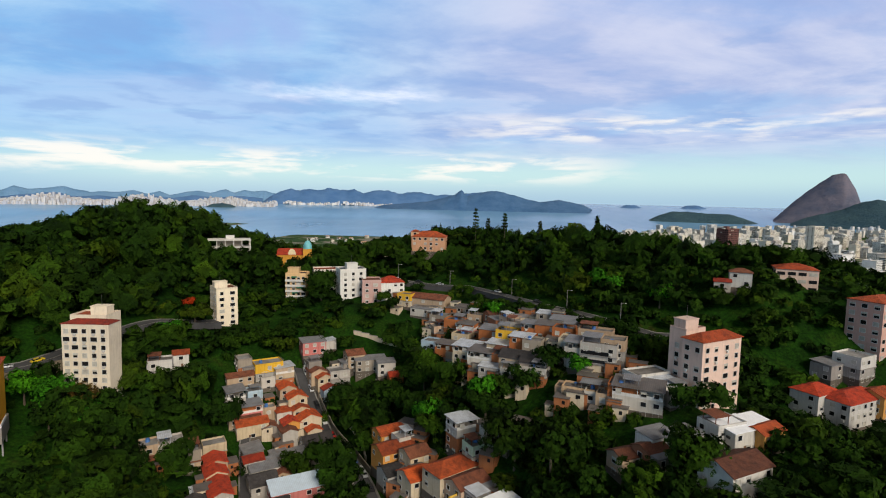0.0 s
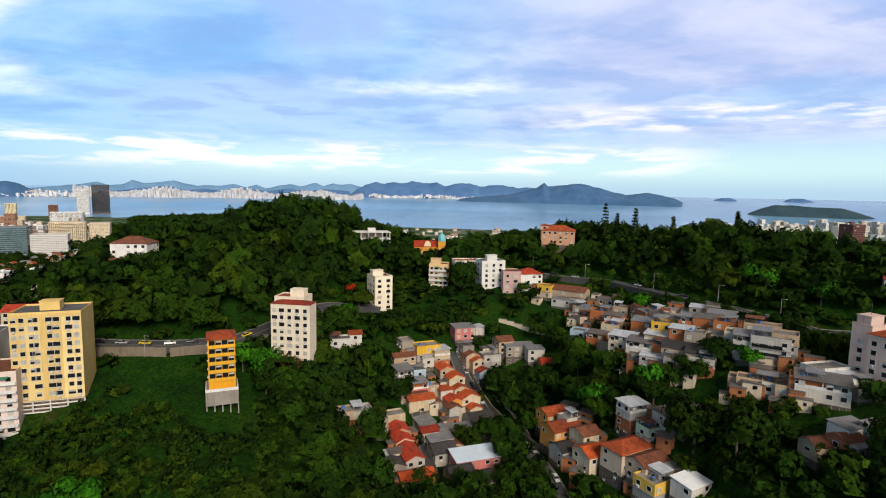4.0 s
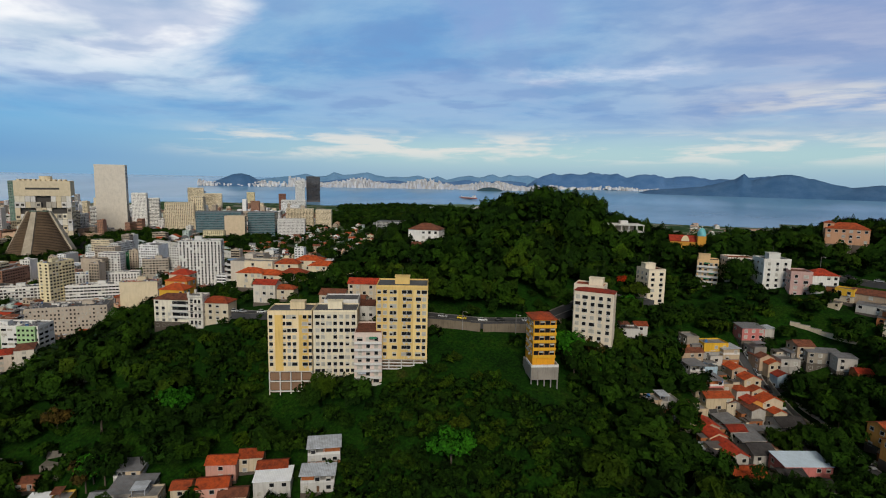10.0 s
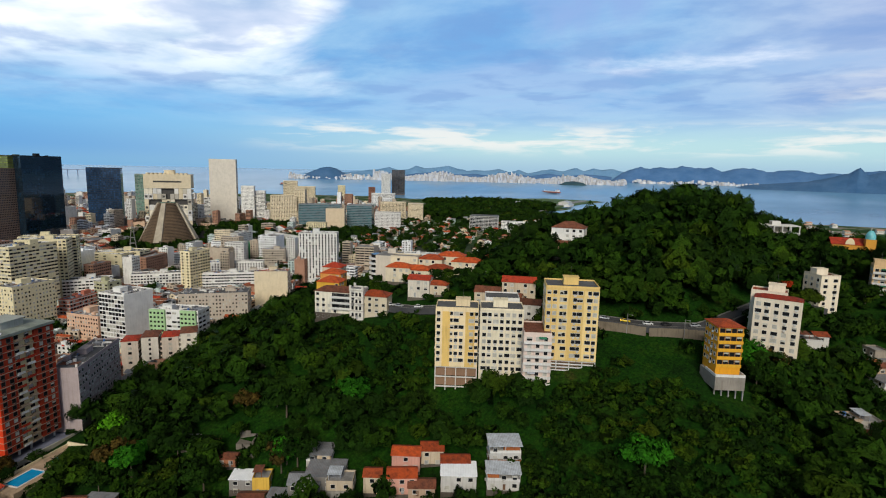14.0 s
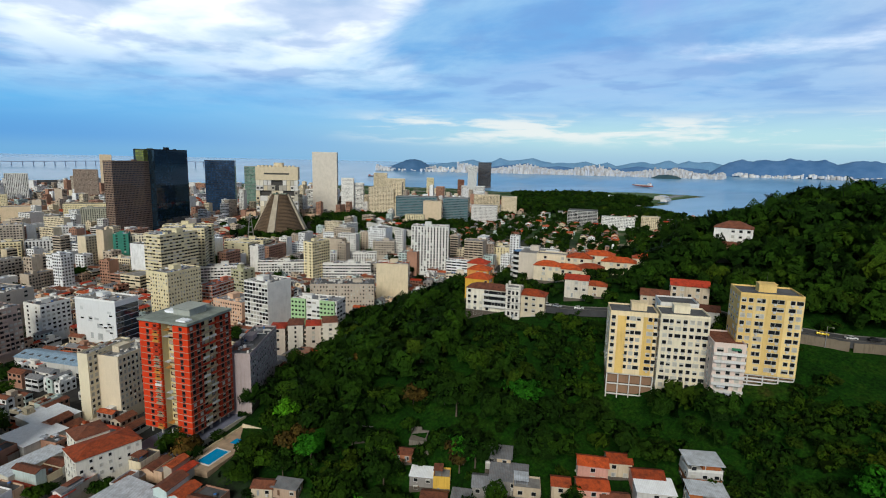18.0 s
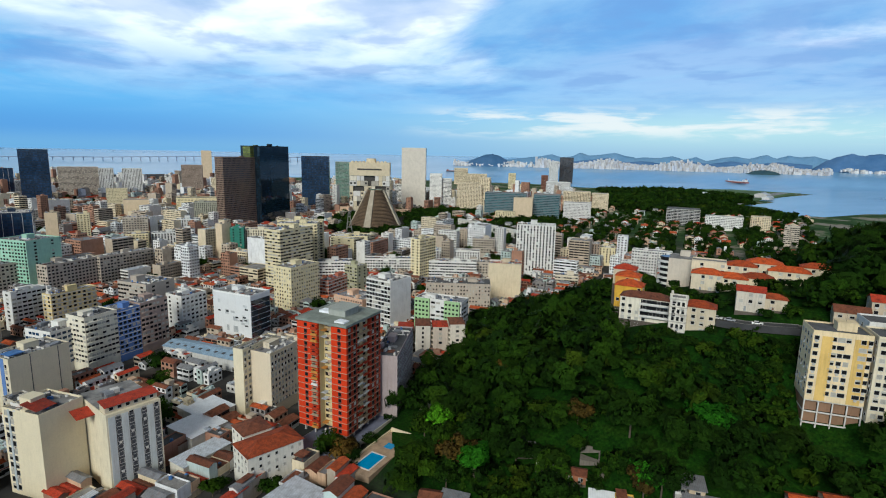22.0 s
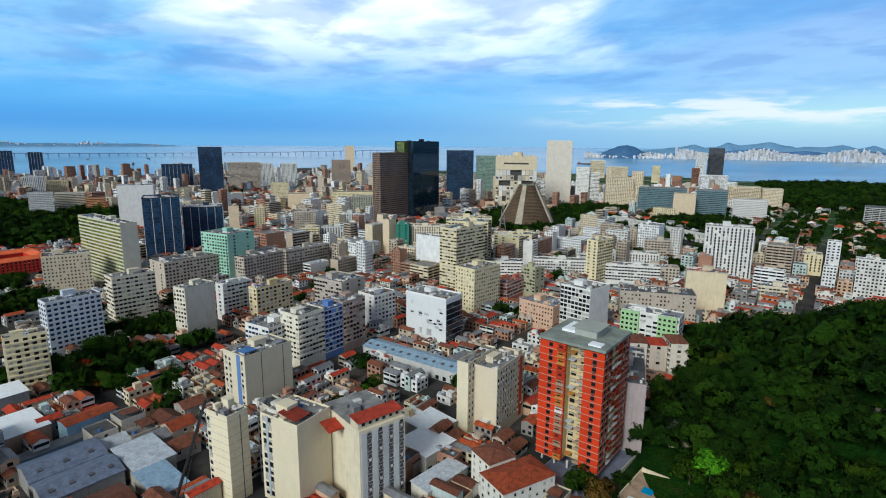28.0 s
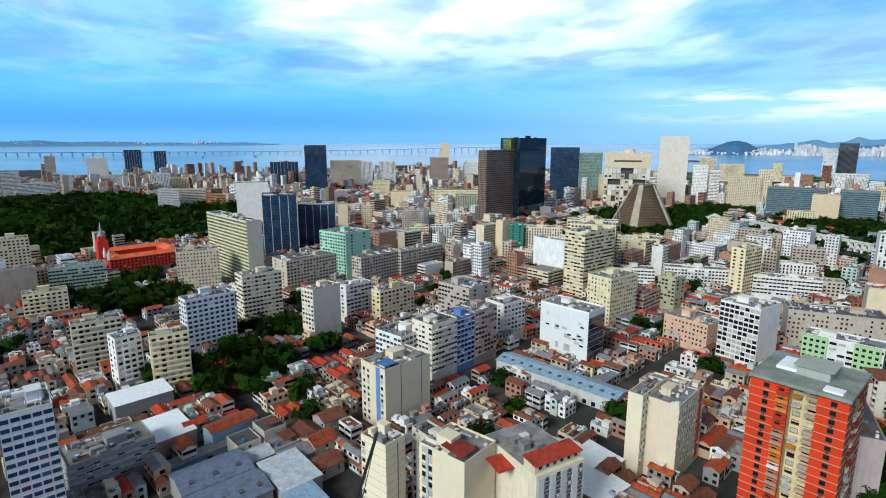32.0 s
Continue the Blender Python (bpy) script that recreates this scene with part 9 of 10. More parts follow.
# ---- city fabric: low houses and mid-rise blocks between the landmarks ----
GRID = radians(118)
PARKS = [(-1250, -430, 230), (-1480, -600, 190), (-1020, -430, 60), (-1035, 440, 120), (-1090, 600, 70), (-880, 640, 60), (-1010, 1250, 210), (-1180, 1650, 240), (-770, 1250, 120), (-586, -190, 26), (-760, -340, 24), (-950, 330, 60), (-850, 1650, 120), (-1380, 1700, 120),
         (-640, -205, 18), (-710, -160, 14), (-752, -285, 38), (-760, 462, 34), (-815, 468, 34), (-870, 472, 34), (-920, 480, 34), (-700, 470, 30), (-870, -309, 37), (-822, -297, 22), (-690, 430, 30), (-740, 430, 30), (-800, 430, 30), (-644, -175, 20), (-700, -230, 16), (-567, -197, 16)]


def built_up(x, y):
    return float(height(x, y)) < 6.5 and all((x - a) ** 2 + (y - b) ** 2 > r * r for a, b, r in PARKS) and float(shore(x, y)) > 60


def city_lots():
    """Building plots of one to four cells, in blocks between the streets; some cells left as yards with trees."""
    rng = random.Random(77)
    cu, su = math.cos(GRID), math.sin(GRID)
    place = lambda iu, iv: (-300 + iu * 12.5 * cu - iv * 12.5 * su, -60 + iu * 12.5 * su + iv * 12.5 * cu)
    cells, gardens = set(), []
    for iu in range(-95, 130):
        for iv in range(-50, 190):
            if iu % 8 == 0 or iv % 6 == 0:
                continue
            x, y = place(iu, iv)
            d = math.hypot(x + 200, y + 110)
            if x > -300 or d > 2300 or not 20 < math.degrees(math.atan2(-(x + 140), y + 80)) < 122:
                continue
            if d > 1150 and rng.random() < 0.30:
                continue
            if x > -1000 and y > 470:
                # green slopes and gardens east of the arches, with few houses
                if rng.random() > 0.22:
                    if rng.random() < 0.85 and built_up(x, y) and free(x, y, 3.0):
                        gardens.append((x + rng.uniform(-4, 4), y + rng.uniform(-4, 4)))
                    continue
            if built_up(x, y) and free(x, y, 2.6 if x > -640 else 4.5):
                cells.add((iu, iv))
    lots, trees, done = [], [], set()
    for iu, iv in sorted(cells):
        if (iu, iv) in done:
            continue
        if rng.random() < 0.085:
            x, y = place(iu, iv)
            trees += [(x + rng.uniform(-4, 4), y + rng.uniform(-4, 4)) for _ in range(3)]
            done.add((iu, iv))
            continue
        for nu, nv in rng.choice((((3, 1), (2, 1), (1, 1)), ((1, 3), (1, 2), (1, 1)), ((2, 2), (1, 2), (1, 1)), ((2, 1), (1, 1)), ((1, 2), (1, 1)), ((1, 1),), ((1, 1),))):
            span = [(iu + p, iv + q) for p in range(nu) for q in range(nv)]
            if all(c in cells and c not in done for c in span):
                break
        done.update(span)
        x, y = place(iu + (nu - 1) / 2, iv + (nv - 1) / 2)
        lots.append((x, y, math.hypot(x + 200, y + 110), rng.random(), rng.random(), nu, nv))
    return lots, trees + gardens


LOTS, STREET_TREES = city_lots()
LOWALLS = [plaster(c, dirt=0.8) for c in ((0.74, 0.73, 0.70), (0.72, 0.62, 0.44), (0.50, 0.42, 0.33), (0.82, 0.83, 0.84), (0.40, 0.22, 0.15), (0.64, 0.44, 0.30), (0.28, 0.26, 0.25), (0.52, 0.62, 0.60))]
LOROOFS = [CLAY, CLAYBROWN, CLAYRED, FIBRO, CONCRETE, DARKROOF, ZINC]


def length_bay(length):
    """Width of the ribbon windows on a wall of that length."""
    return length / max(1, round(length / 6))


def lot_shape(s, x, y, yaw, w, d, z0, h, wall, roof, kind, pane, rnd, dense, clutter_mat=0):
    """Adds one plain building of the city fabric to a joined mesh, turned and placed."""
    n0 = len(s.v)
    s.box(-w / 2, -d / 2, 0, w / 2, d / 2, h, wall, False, kind == "flat")
    if kind == "gable":
        for sx in (-w / 2, w / 2):
            s.add([(sx, -d / 2, h), (sx, d / 2, h), (sx, 0, h + d * 0.22)], [(0, 1, 2) if sx > 0 else (2, 1, 0)], wall)
        s.add([(-w / 2 - 0.3, -d / 2 - 0.3, h - 0.1), (w / 2 + 0.3, -d / 2 - 0.3, h - 0.1), (w / 2 + 0.3, 0, h + d * 0.24), (-w / 2 - 0.3, 0, h + d * 0.24), (-w / 2 - 0.3, d / 2 + 0.3, h - 0.1), (w / 2 + 0.3, d / 2 + 0.3, h - 0.1)], [(0, 1, 2, 3), (3, 2, 5, 4)], roof)
    else:
        s.box(-w / 2 + 0.25, -d / 2 + 0.25, h, w / 2 - 0.25, d / 2 - 0.25, h + 0.1, roof)
        t = 0.25
        s.box(-w / 2, -d / 2, h, w / 2, -d / 2 + t, h + 0.8, wall).box(-w / 2, -d / 2 + t, h, -w / 2 + t, d / 2, h + 0.8, wall)
        s.box(w / 2 - t, -d / 2 + t, h, w / 2, d / 2, h + 0.8, wall).box(-w / 2 + t, d / 2 - t, h, w / 2 - t, d / 2, h + 0.8, wall)
        if rnd.random() < 0.7:
            a, b = rnd.uniform(-0.25, 0.25) * w, rnd.uniform(-0.25, 0.25) * d
            s.box(a - 1.8, b - 1.6, h, a + 1.8, b + 1.6, h + rnd.uniform(1.8, 3.2), wall)
        if dense:
            for _ in range(rnd.randint(3, 8)):
                a, b, c = rnd.uniform(-0.42, 0.42) * w, rnd.uniform(-0.42, 0.42) * d, rnd.uniform(0.4, 1.3)
                s.box(a - c, b - c * 0.7, h, a + c, b + c * 0.7, h + rnd.uniform(0.4, 1.7), rnd.choice((wall, roof, clutter_mat)))
    fl = max(1, int((h - 0.8) / 3.0))
    style, blank = rnd.random(), rnd.choice(((0, 180), (90, 270), (0,), (90,), ())) if h > 13 else ()
    bay, ww, wh = (2.6, 1.5, 1.5) if style < 0.45 else (3.2, 1.9, 1.5) if style < 0.75 else (length_bay(max(w, d)), 0, 1.45)
    for (ox, oy), (dx, dy), length, ang in face_frames(w, d):
        nx, ny = math.cos(radians(yaw + ang - 90)), math.sin(radians(yaw + ang - 90))
        if ang in blank or (nx * (-140 - x) + ny * (-80 - y)) < -60:
            continue
        n = max(1, int(length / bay))
        half = length / n / 2 - 0.25 if ww == 0 else ww / 2
        ledges = dense and h > 11 and rnd.random() < 0.5
        la, lb = rnd.choice(((0.05, 0.95), (0.05, 0.5), (0.3, 0.7), (0.5, 0.95)))
        for f in range(fl):
            if ledges:
                z = h - (f + 1) * 3.0
                u0, u1 = length * la, length * lb
                q = [(ox + dx * u0, oy + dy * u0), (ox + dx * u1, oy + dy * u1), (ox + dx * u1 + dy * 0.95, oy + dy * u1 - dx * 0.95), (ox + dx * u0 + dy * 0.95, oy + dy * u0 - dx * 0.95)]
                s.add([(*c, z) for c in q] + [(*c, z + 0.95) for c in q], [(3, 2, 6, 7), (1, 5, 6, 2), (0, 3, 7, 4), (3, 0, 1, 2), (4, 7, 6, 5)], wall)
            for c in range(n):
                if rnd.random() < 0.07:
                    continue
                u, z = (c + 0.5) * length / n, h - (f + 1) * 3.0 + 0.9
                p = [(ox + dx * (u - half) + dy * 0.1, oy + dy * (u - half) - dx * 0.1), (ox + dx * (u + half) + dy * 0.1, oy + dy * (u + half) - dx * 0.1)]
                s.add([(*p[0], z), (*p[1], z), (*p[1], z + wh), (*p[0], z + wh)], [(0, 1, 2, 3)], pane)
    m = pose(x, y, z0, 0, 0, yaw)
    s.v[n0:] = [tuple(m @ Vector(q)) for q in s.v[n0:]]


WALLNAMES = ("white", "cream", "beige", "white", "brick-red", "peach", "grey", "pale green")


def build_fabric():
    rnd = random.Random(31)
    near, joined, plain = 0, Shape(), Shape()
    mats = LOWALLS + LOROOFS + [PANE]
    np_, npan = len(LOWALLS), len(mats) - 1
    LOTS.sort(key=lambda q: near_path(q[0], q[1]))
    for x, y, d, a, b, nu, nv in LOTS:
        yaw = 118 + rnd.uniform(-1.2, 1.2)
        low = math.sin(x * 0.011) + math.cos(y * 0.013 + x * 0.004) > 0.25
        central = d > 1000
        w, dd = nu * 12.5 - rnd.uniform(0.2, 2.2), nv * 12.5 - rnd.uniform(0.2, 2.2)
        if b > 0.5 and nu == nv:
            yaw, w, dd = yaw + 90, dd, w
        if d < 560:
            h = rnd.choice((4.5, 6, 7, 7.5, 9))
        elif low:
            h = rnd.choice((4.5, 6, 7, 7.5, 9)) if a < 0.92 else rnd.uniform(12, 20)
        else:
            h = rnd.choice((5, 6, 7, 9, 9, 12)) if a < 0.66 else rnd.uniform(15, 27) if a < 0.90 else rnd.uniform(27, 40)
        if x > -1000 and y > 470:
            h = rnd.choice((5, 6, 7, 8, 9.5))
        elif central:
            h *= rnd.choice((0.8, 1.1, 1.5))
        tiled = h < 10 and b < 0.66 and min(nu, nv) == 1
        wall, roof = rnd.randrange(np_ if h < 20 else np_ - 3), rnd.choice((0, 0, 1, 1, 2)) if tiled else rnd.choice((3, 3, 4, 4, 4, 5, 6))
        kind = "gable" if tiled or (roof == 3 and h < 10) else "flat"
        z0 = float(height(x, y)) - 0.8
        if h < 12 and d < 900:
            # narrow old houses, two or three to a plot
            ca, sa = math.cos(radians(118)), math.sin(radians(118))
            for iu, iv in [(p, q) for p in range(nu) for q in range(nv)]:
                n = rnd.choice((2, 2, 3))
                along = rnd.random() < 0.5
                for i in range(n):
                    k = ((i + 0.5) / n - 0.5) * 12.3
                    u, v = (iu - (nu - 1) / 2) * 12.5 + (k if along else 0), (iv - (nv - 1) / 2) * 12.5 + (0 if along else k)
                    px, py = x + ca * u - sa * v, y + sa * u + ca * v
                    rf, hh, wl = rnd.choice((0, 1, 1, 1, 2, 3, 3, 4, 5)), rnd.choice((3.5, 4.5, 6, 7, 8.5)), rnd.randrange(np_)
                    gable = rf < 4 and rnd.random() < 0.8
                    turn, lw, ld = yaw + (90 if along else 0), 12.2 * rnd.uniform(0.7, 1.0), 12.3 / n - 0.15
                    if near < 235 and near_path(px, py) < 420 and d < 560:
                        near += 1
                        lab = f"{WALLNAMES[wl]} {'tiled' if rf < 3 else 'grey-roofed'} narrow old-town house"
                        house(px, py, turn, lw, ld, hh, LOWALLS[wl], "gable" if gable else "flat", LOROOFS[rf], lab, "city_house", "low houses of the old town", lit=False)
                    else:
                        lot_shape(joined, px, py, turn, lw, ld, z0, hh + 0.8, wl, np_ + rf, "gable" if gable else "flat", npan, rnd, True, np_ + 6)
            continue
        lot_shape(joined, x, y, yaw, w, dd, z0, h + 0.8, wall, np_ + roof, kind, npan, rnd, d < 1100, np_ + 6)
    tagged(new("city_blocks", joined.data("city_blocks", mats)), "dense weathered houses and blocks of the old city", "houses", kind="stuff")


build_fabric()

# ---- far shore, islands and bay ----
def sea(r):
    return 0.0 if r <= 3300 else 131.0 * (1 - r / float(far(r)))


EYE = (-140.0, -80.0, 133.0)


def polar(az, r):
    return EYE[0] + r * math.sin(radians(az)), EYE[1] + r * math.cos(radians(az))


def ridge(name, r, tops, mat, label, depth=260.0, rough=0.10, seed=1, category="mountain"):
    """A mountain ridge on the far shore: azimuth and height of its crest, with rugged slopes before and behind."""
    az = np.array([t[0] for t in tops])
    zt = np.array([t[1] for t in tops], float)
    a = np.arange(az[0], az[-1] + 0.01, 0.12)
    crest = np.interp(a, az, zt)
    base = sea(r - depth) - 6
    rows, v = 9, []
    for j in range(rows):
        k = j / (rows - 1)
        prof = max(0.0, 1 - abs(k - 0.55) / 0.55) ** 0.85 if j not in (0, rows - 1) else 0.0
        for i, t in enumerate(a):
            rr = r - depth + 2 * depth * k * 0.9
            x, y = polar(t, rr)
            n = noise.fractal(Vector((x * 0.006, y * 0.006, seed)), 0.9, 2.1, 5)
            h = max(0.0, crest[i] - base) * prof
            z = base + h * (1 + (n * rough * (1.6 if 0 < j < 5 else 0.4) if prof < 0.98 else 0))
            v.append((x, y, z))
    n = len(a)
    f = [(j * n + i, j * n + i + 1, j * n + n + i + 1, j * n + n + i) for j in range(rows - 1) for i in range(n - 1)]
    me = mesh(name, v, f, mat)
    me.polygons.foreach_set("use_smooth", [True] * len(f))
    return tagged(new(name, me), label, category, kind="structure")


def rock_material(name, a, b, scale):
    m, nt, p = shader(name)
    c = ramp_node(nt, noise_node(nt, scale, 8, 0.65, (1, 1, 1.6), False), [(0.35, a), (0.65, b)])
    nt.links.new(c, p.inputs["Base Color"])
    p.inputs["Roughness"].default_value = 0.95
    bump(nt, p, noise_node(nt, scale * 3, 6, 0.7, obj=False), 0.8, 12)
    return m


# aerial haze is mixed into these base colours, palest for the farthest hills
BLUERANGE = rock_material("hazed_forest", (0.045, 0.130, 0.290), (0.085, 0.185, 0.360), 0.008)
BLUERANGE2 = rock_material("hazed_headland", (0.030, 0.100, 0.220), (0.060, 0.140, 0.270), 0.010)
PALERANGE = rock_material("hazed_far_range", (0.105, 0.235, 0.40), (0.15, 0.29, 0.46), 0.012)
ROCK = rock_material("hazed_granite", (0.065, 0.080, 0.125), (0.145, 0.130, 0.165), 0.010)
ISLAND = rock_material("hazed_island_woods", (0.018, 0.055, 0.080), (0.035, 0.080, 0.095), 0.02)
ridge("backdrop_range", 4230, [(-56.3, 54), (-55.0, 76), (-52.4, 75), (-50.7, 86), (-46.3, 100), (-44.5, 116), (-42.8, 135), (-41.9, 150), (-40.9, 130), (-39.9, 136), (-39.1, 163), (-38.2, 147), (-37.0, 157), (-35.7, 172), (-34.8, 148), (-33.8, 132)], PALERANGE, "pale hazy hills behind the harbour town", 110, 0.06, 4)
ridge("backdrop_range_east", 4230, [(-35.0, 120), (-33.8, 132), (-32.6, 143), (-31.5, 136), (-30.4, 150), (-29.3, 126), (-28.3, 154), (-27.4, 125), (-26.0, 149), (-25.0, 163), (-23.9, 148), (-22.5, 171), (-21.7, 151), (-20.8, 177), (-19.9, 162), (-18.9, 172), (-18.0, 152), (-16.0, 137), (-13.0, 130)], PALERANGE, "haze-pale jagged hills behind the far town", 110, 0.06, 9)
ridge("backdrop_foothills", 4130, [(-46.0, 62), (-43.5, 84), (-42.0, 104), (-40.6, 88), (-38.4, 112), (-36.4, 128), (-35.0, 100), (-33.0, 108), (-31.0, 96), (-29.0, 118), (-27.0, 104), (-25.4, 122), (-23.4, 112), (-21.6, 126), (-19.0, 112)], BLUERANGE, "hazy blue-green foothills above the far town", 90, 0.10, 6)
ridge("backdrop_mountains", 4140, [(-19.4, 60), (-18.1, 145), (-17.4, 172), (-16.4, 190), (-15.4, 176), (-14.4, 192), (-13.4, 190), (-12.6, 203), (-11.6, 188), (-10.9, 182), (-10.0, 192), (-9.2, 172), (-8.0, 192), (-6.7, 196), (-5.6, 172), (-4.5, 180), (-3.3, 186), (-1.6, 168), (0.1, 172), (1.6, 178), (3.0, 190), (5.0, 150)], BLUERANGE, "hazy blue wooded mountain range across the bay", 150, 0.10, 2)
ridge("backdrop_headland", 3908, [(-8.67, 49), (-6.92, 80), (-5.16, 94), (-2.21, 114), (-0.45, 149), (0.43, 162), (1.18, 203), (1.78, 164), (3.64, 202), (4.80, 211), (5.97, 189), (7.72, 152), (9.16, 126), (10.28, 136), (11.12, 141), (13.36, 113), (14.36, 80)], BLUERANGE2, "hazy dark blue headland with a small rocky cone", 150, 0.05)
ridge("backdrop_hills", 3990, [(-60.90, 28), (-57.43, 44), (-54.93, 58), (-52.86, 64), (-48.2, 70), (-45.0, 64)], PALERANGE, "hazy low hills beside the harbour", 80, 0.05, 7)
ridge("backdrop_harbour_hill", 3868, [(-51.32, 55), (-49.96, 103), (-48.86, 138), (-48.03, 143), (-47.21, 125), (-46.38, 92), (-45.48, 62)], BLUERANGE2, "hazy round green-blue harbour hill", 120, 0.05)
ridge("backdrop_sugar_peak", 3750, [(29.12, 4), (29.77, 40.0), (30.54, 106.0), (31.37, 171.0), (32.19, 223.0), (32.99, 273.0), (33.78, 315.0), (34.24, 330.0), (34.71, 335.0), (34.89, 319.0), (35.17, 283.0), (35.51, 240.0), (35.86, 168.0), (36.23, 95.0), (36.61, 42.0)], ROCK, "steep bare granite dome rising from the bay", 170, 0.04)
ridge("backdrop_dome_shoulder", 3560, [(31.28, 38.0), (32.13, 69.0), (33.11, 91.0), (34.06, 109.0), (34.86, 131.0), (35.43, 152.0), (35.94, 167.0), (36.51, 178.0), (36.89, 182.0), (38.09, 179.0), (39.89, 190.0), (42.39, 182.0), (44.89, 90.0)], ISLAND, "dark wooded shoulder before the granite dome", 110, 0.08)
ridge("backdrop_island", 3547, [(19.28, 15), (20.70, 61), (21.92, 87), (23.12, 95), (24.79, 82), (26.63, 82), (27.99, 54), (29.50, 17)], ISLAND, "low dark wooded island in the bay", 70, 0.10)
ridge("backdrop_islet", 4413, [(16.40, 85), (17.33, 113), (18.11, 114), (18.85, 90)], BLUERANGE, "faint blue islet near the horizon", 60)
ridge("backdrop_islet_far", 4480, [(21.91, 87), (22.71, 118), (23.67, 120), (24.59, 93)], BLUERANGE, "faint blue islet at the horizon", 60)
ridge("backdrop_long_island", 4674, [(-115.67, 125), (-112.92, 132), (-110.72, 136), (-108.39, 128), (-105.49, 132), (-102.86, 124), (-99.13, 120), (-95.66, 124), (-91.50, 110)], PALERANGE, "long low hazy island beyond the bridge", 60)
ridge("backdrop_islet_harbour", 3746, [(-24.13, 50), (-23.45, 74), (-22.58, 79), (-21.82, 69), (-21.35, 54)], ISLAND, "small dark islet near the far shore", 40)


def far_town(name, a0, a1, n, r0, r1, zmax, seed, label):
    """The pale towers of the towns across the bay, too small to tell apart."""
    rnd = random.Random(seed)
    s = Shape()
    for _ in range(n):
        az, r = rnd.uniform(a0, a1), rnd.uniform(r0, r1)
        dens = 0.55 + 0.45 * math.sin(az * 0.9 + seed)
        x, y = polar(az, r)
        z = sea(r) - 2 + max(0.0, (r - r0) / (r1 - r0)) * 14 * dens
        w, h = rnd.uniform(6, 14), rnd.uniform(7, 18) + zmax * rnd.random() ** 2 * dens
        k = len(s.v)
        s.box(-w / 2, -w / 2, 0, w / 2, w / 2, h, rnd.randrange(3))
        m = pose(x, y, z, 0, 0, rnd.uniform(0, 90))
        s.v[k:] = [tuple(m @ Vector(q)) for q in s.v[k:]]
    tagged(new(name, s.data(name, [plaster((0.66, 0.70, 0.78)), plaster((0.76, 0.76, 0.76)), plaster((0.56, 0.55, 0.56))])), label, "town", kind="stuff")


far_town("far_town", -43.5, -17.6, 2300, 3770, 3990, 34, 3, "white towers of the town across the bay")
far_town("far_town_north", -52, -42.5, 260, 3760, 3860, 14, 5, "pale harbour buildings across the bay")
far_town("far_town_shore", 31, 40, 160, 3290, 3380, 14, 6, "white houses at the foot of the granite dome")
far_town("far_town_coves", -17, -6, 160, 3960, 4000, 8, 11, "white houses along the foot of the blue range")
far_town("far_town_islands", -115, -93, 260, 4640, 4720, 7, 8, "faint white town on the long island")


def bridge():
    b = thing("long_bridge", pose(0, 0, 0), "very long low concrete bridge across the bay", "bridge")
    m = simple("bridge_concrete", (0.24, 0.30, 0.42), 0.8, scale=0.01)
    pts = [(-3354, -2107, 68), (-3601, -1649, 71), (-3922, -453, 65), (-3924, 266, 69), (-3776, 1025, 87), (-3644, 1391, 84)]
    piers = Shape()
    for (ax, ay, az), (bx, by, bz) in zip(pts, pts[1:]):
        n = max(1, int(math.hypot(bx - ax, by - ay) / 46))
        dx, dy = (bx - ax), (by - ay)
        l = math.hypot(dx, dy)
        ox, oy = -dy / l * 6, dx / l * 6
        v = [(ax + ox, ay + oy, az), (ax - ox, ay - oy, az), (bx - ox, by - oy, bz), (bx + ox, by + oy, bz)]
        v += [(p[0], p[1], p[2] + 4.0) for p in v]
        part("deck", Shape().add(v, [(0, 1, 5, 4), (2, 3, 7, 6), (4, 5, 6, 7), (3, 2, 1, 0), (1, 2, 6, 5), (3, 0, 4, 7)]), m, b)
        for i in range(n):
            k = i / n
            x, y, z = ax + dx * k, ay + dy * k, az + (bz - az) * k
            piers.box(x - 2.2, y - 2.2, min(z - 14, sea(math.hypot(x + 140, y + 80)) - 3), x + 2.2, y + 2.2, z)
    tagged(part("bridge_piers", piers, m, b), kind="stuff")


bridge()


def ship(az, r, length, yaw, hull, deck, label):
    x, y = polar(az, r)
    b = thing("ship", pose(x, y, sea(r) - 1.0, 0, 0, yaw), label, "ship", "ships in the bay")
    l, w, h = length / 2, length * 0.075, length * 0.05
    v = [(-l, -w, 0), (l * 0.8, -w, 0), (l * 0.92, 0, 0), (l * 0.8, w, 0), (-l, w, 0), (-l, -w, h), (l * 0.85, -w, h), (l, 0, h * 1.3), (l * 0.85, w, h), (-l, w, h)]
    part("hull", Shape().add(v, [(0, 1, 6, 5), (1, 2, 7, 6), (2, 3, 8, 7), (3, 4, 9, 8), (4, 0, 5, 9), (5, 6, 7, 8, 9)]), hull, b)
    part("bridge_house", Shape().box(-l * 0.9, -w * 0.8, h, -l * 0.66, w * 0.8, h + length * 0.075), deck, b)
    part("funnel", Shape().tube(-l * 0.84, 0, h, h + length * 0.11, length * 0.016, length * 0.014, 8), hull, b)
    part("deck_cargo", Shape().box(-l * 0.55, -w * 0.7, h, l * 0.6, w * 0.7, h + length * 0.022), deck, b)
    part("mast", Shape().box(l * 0.7, -0.6, h, l * 0.72, 0.6, h + length * 0.08), deck, b)


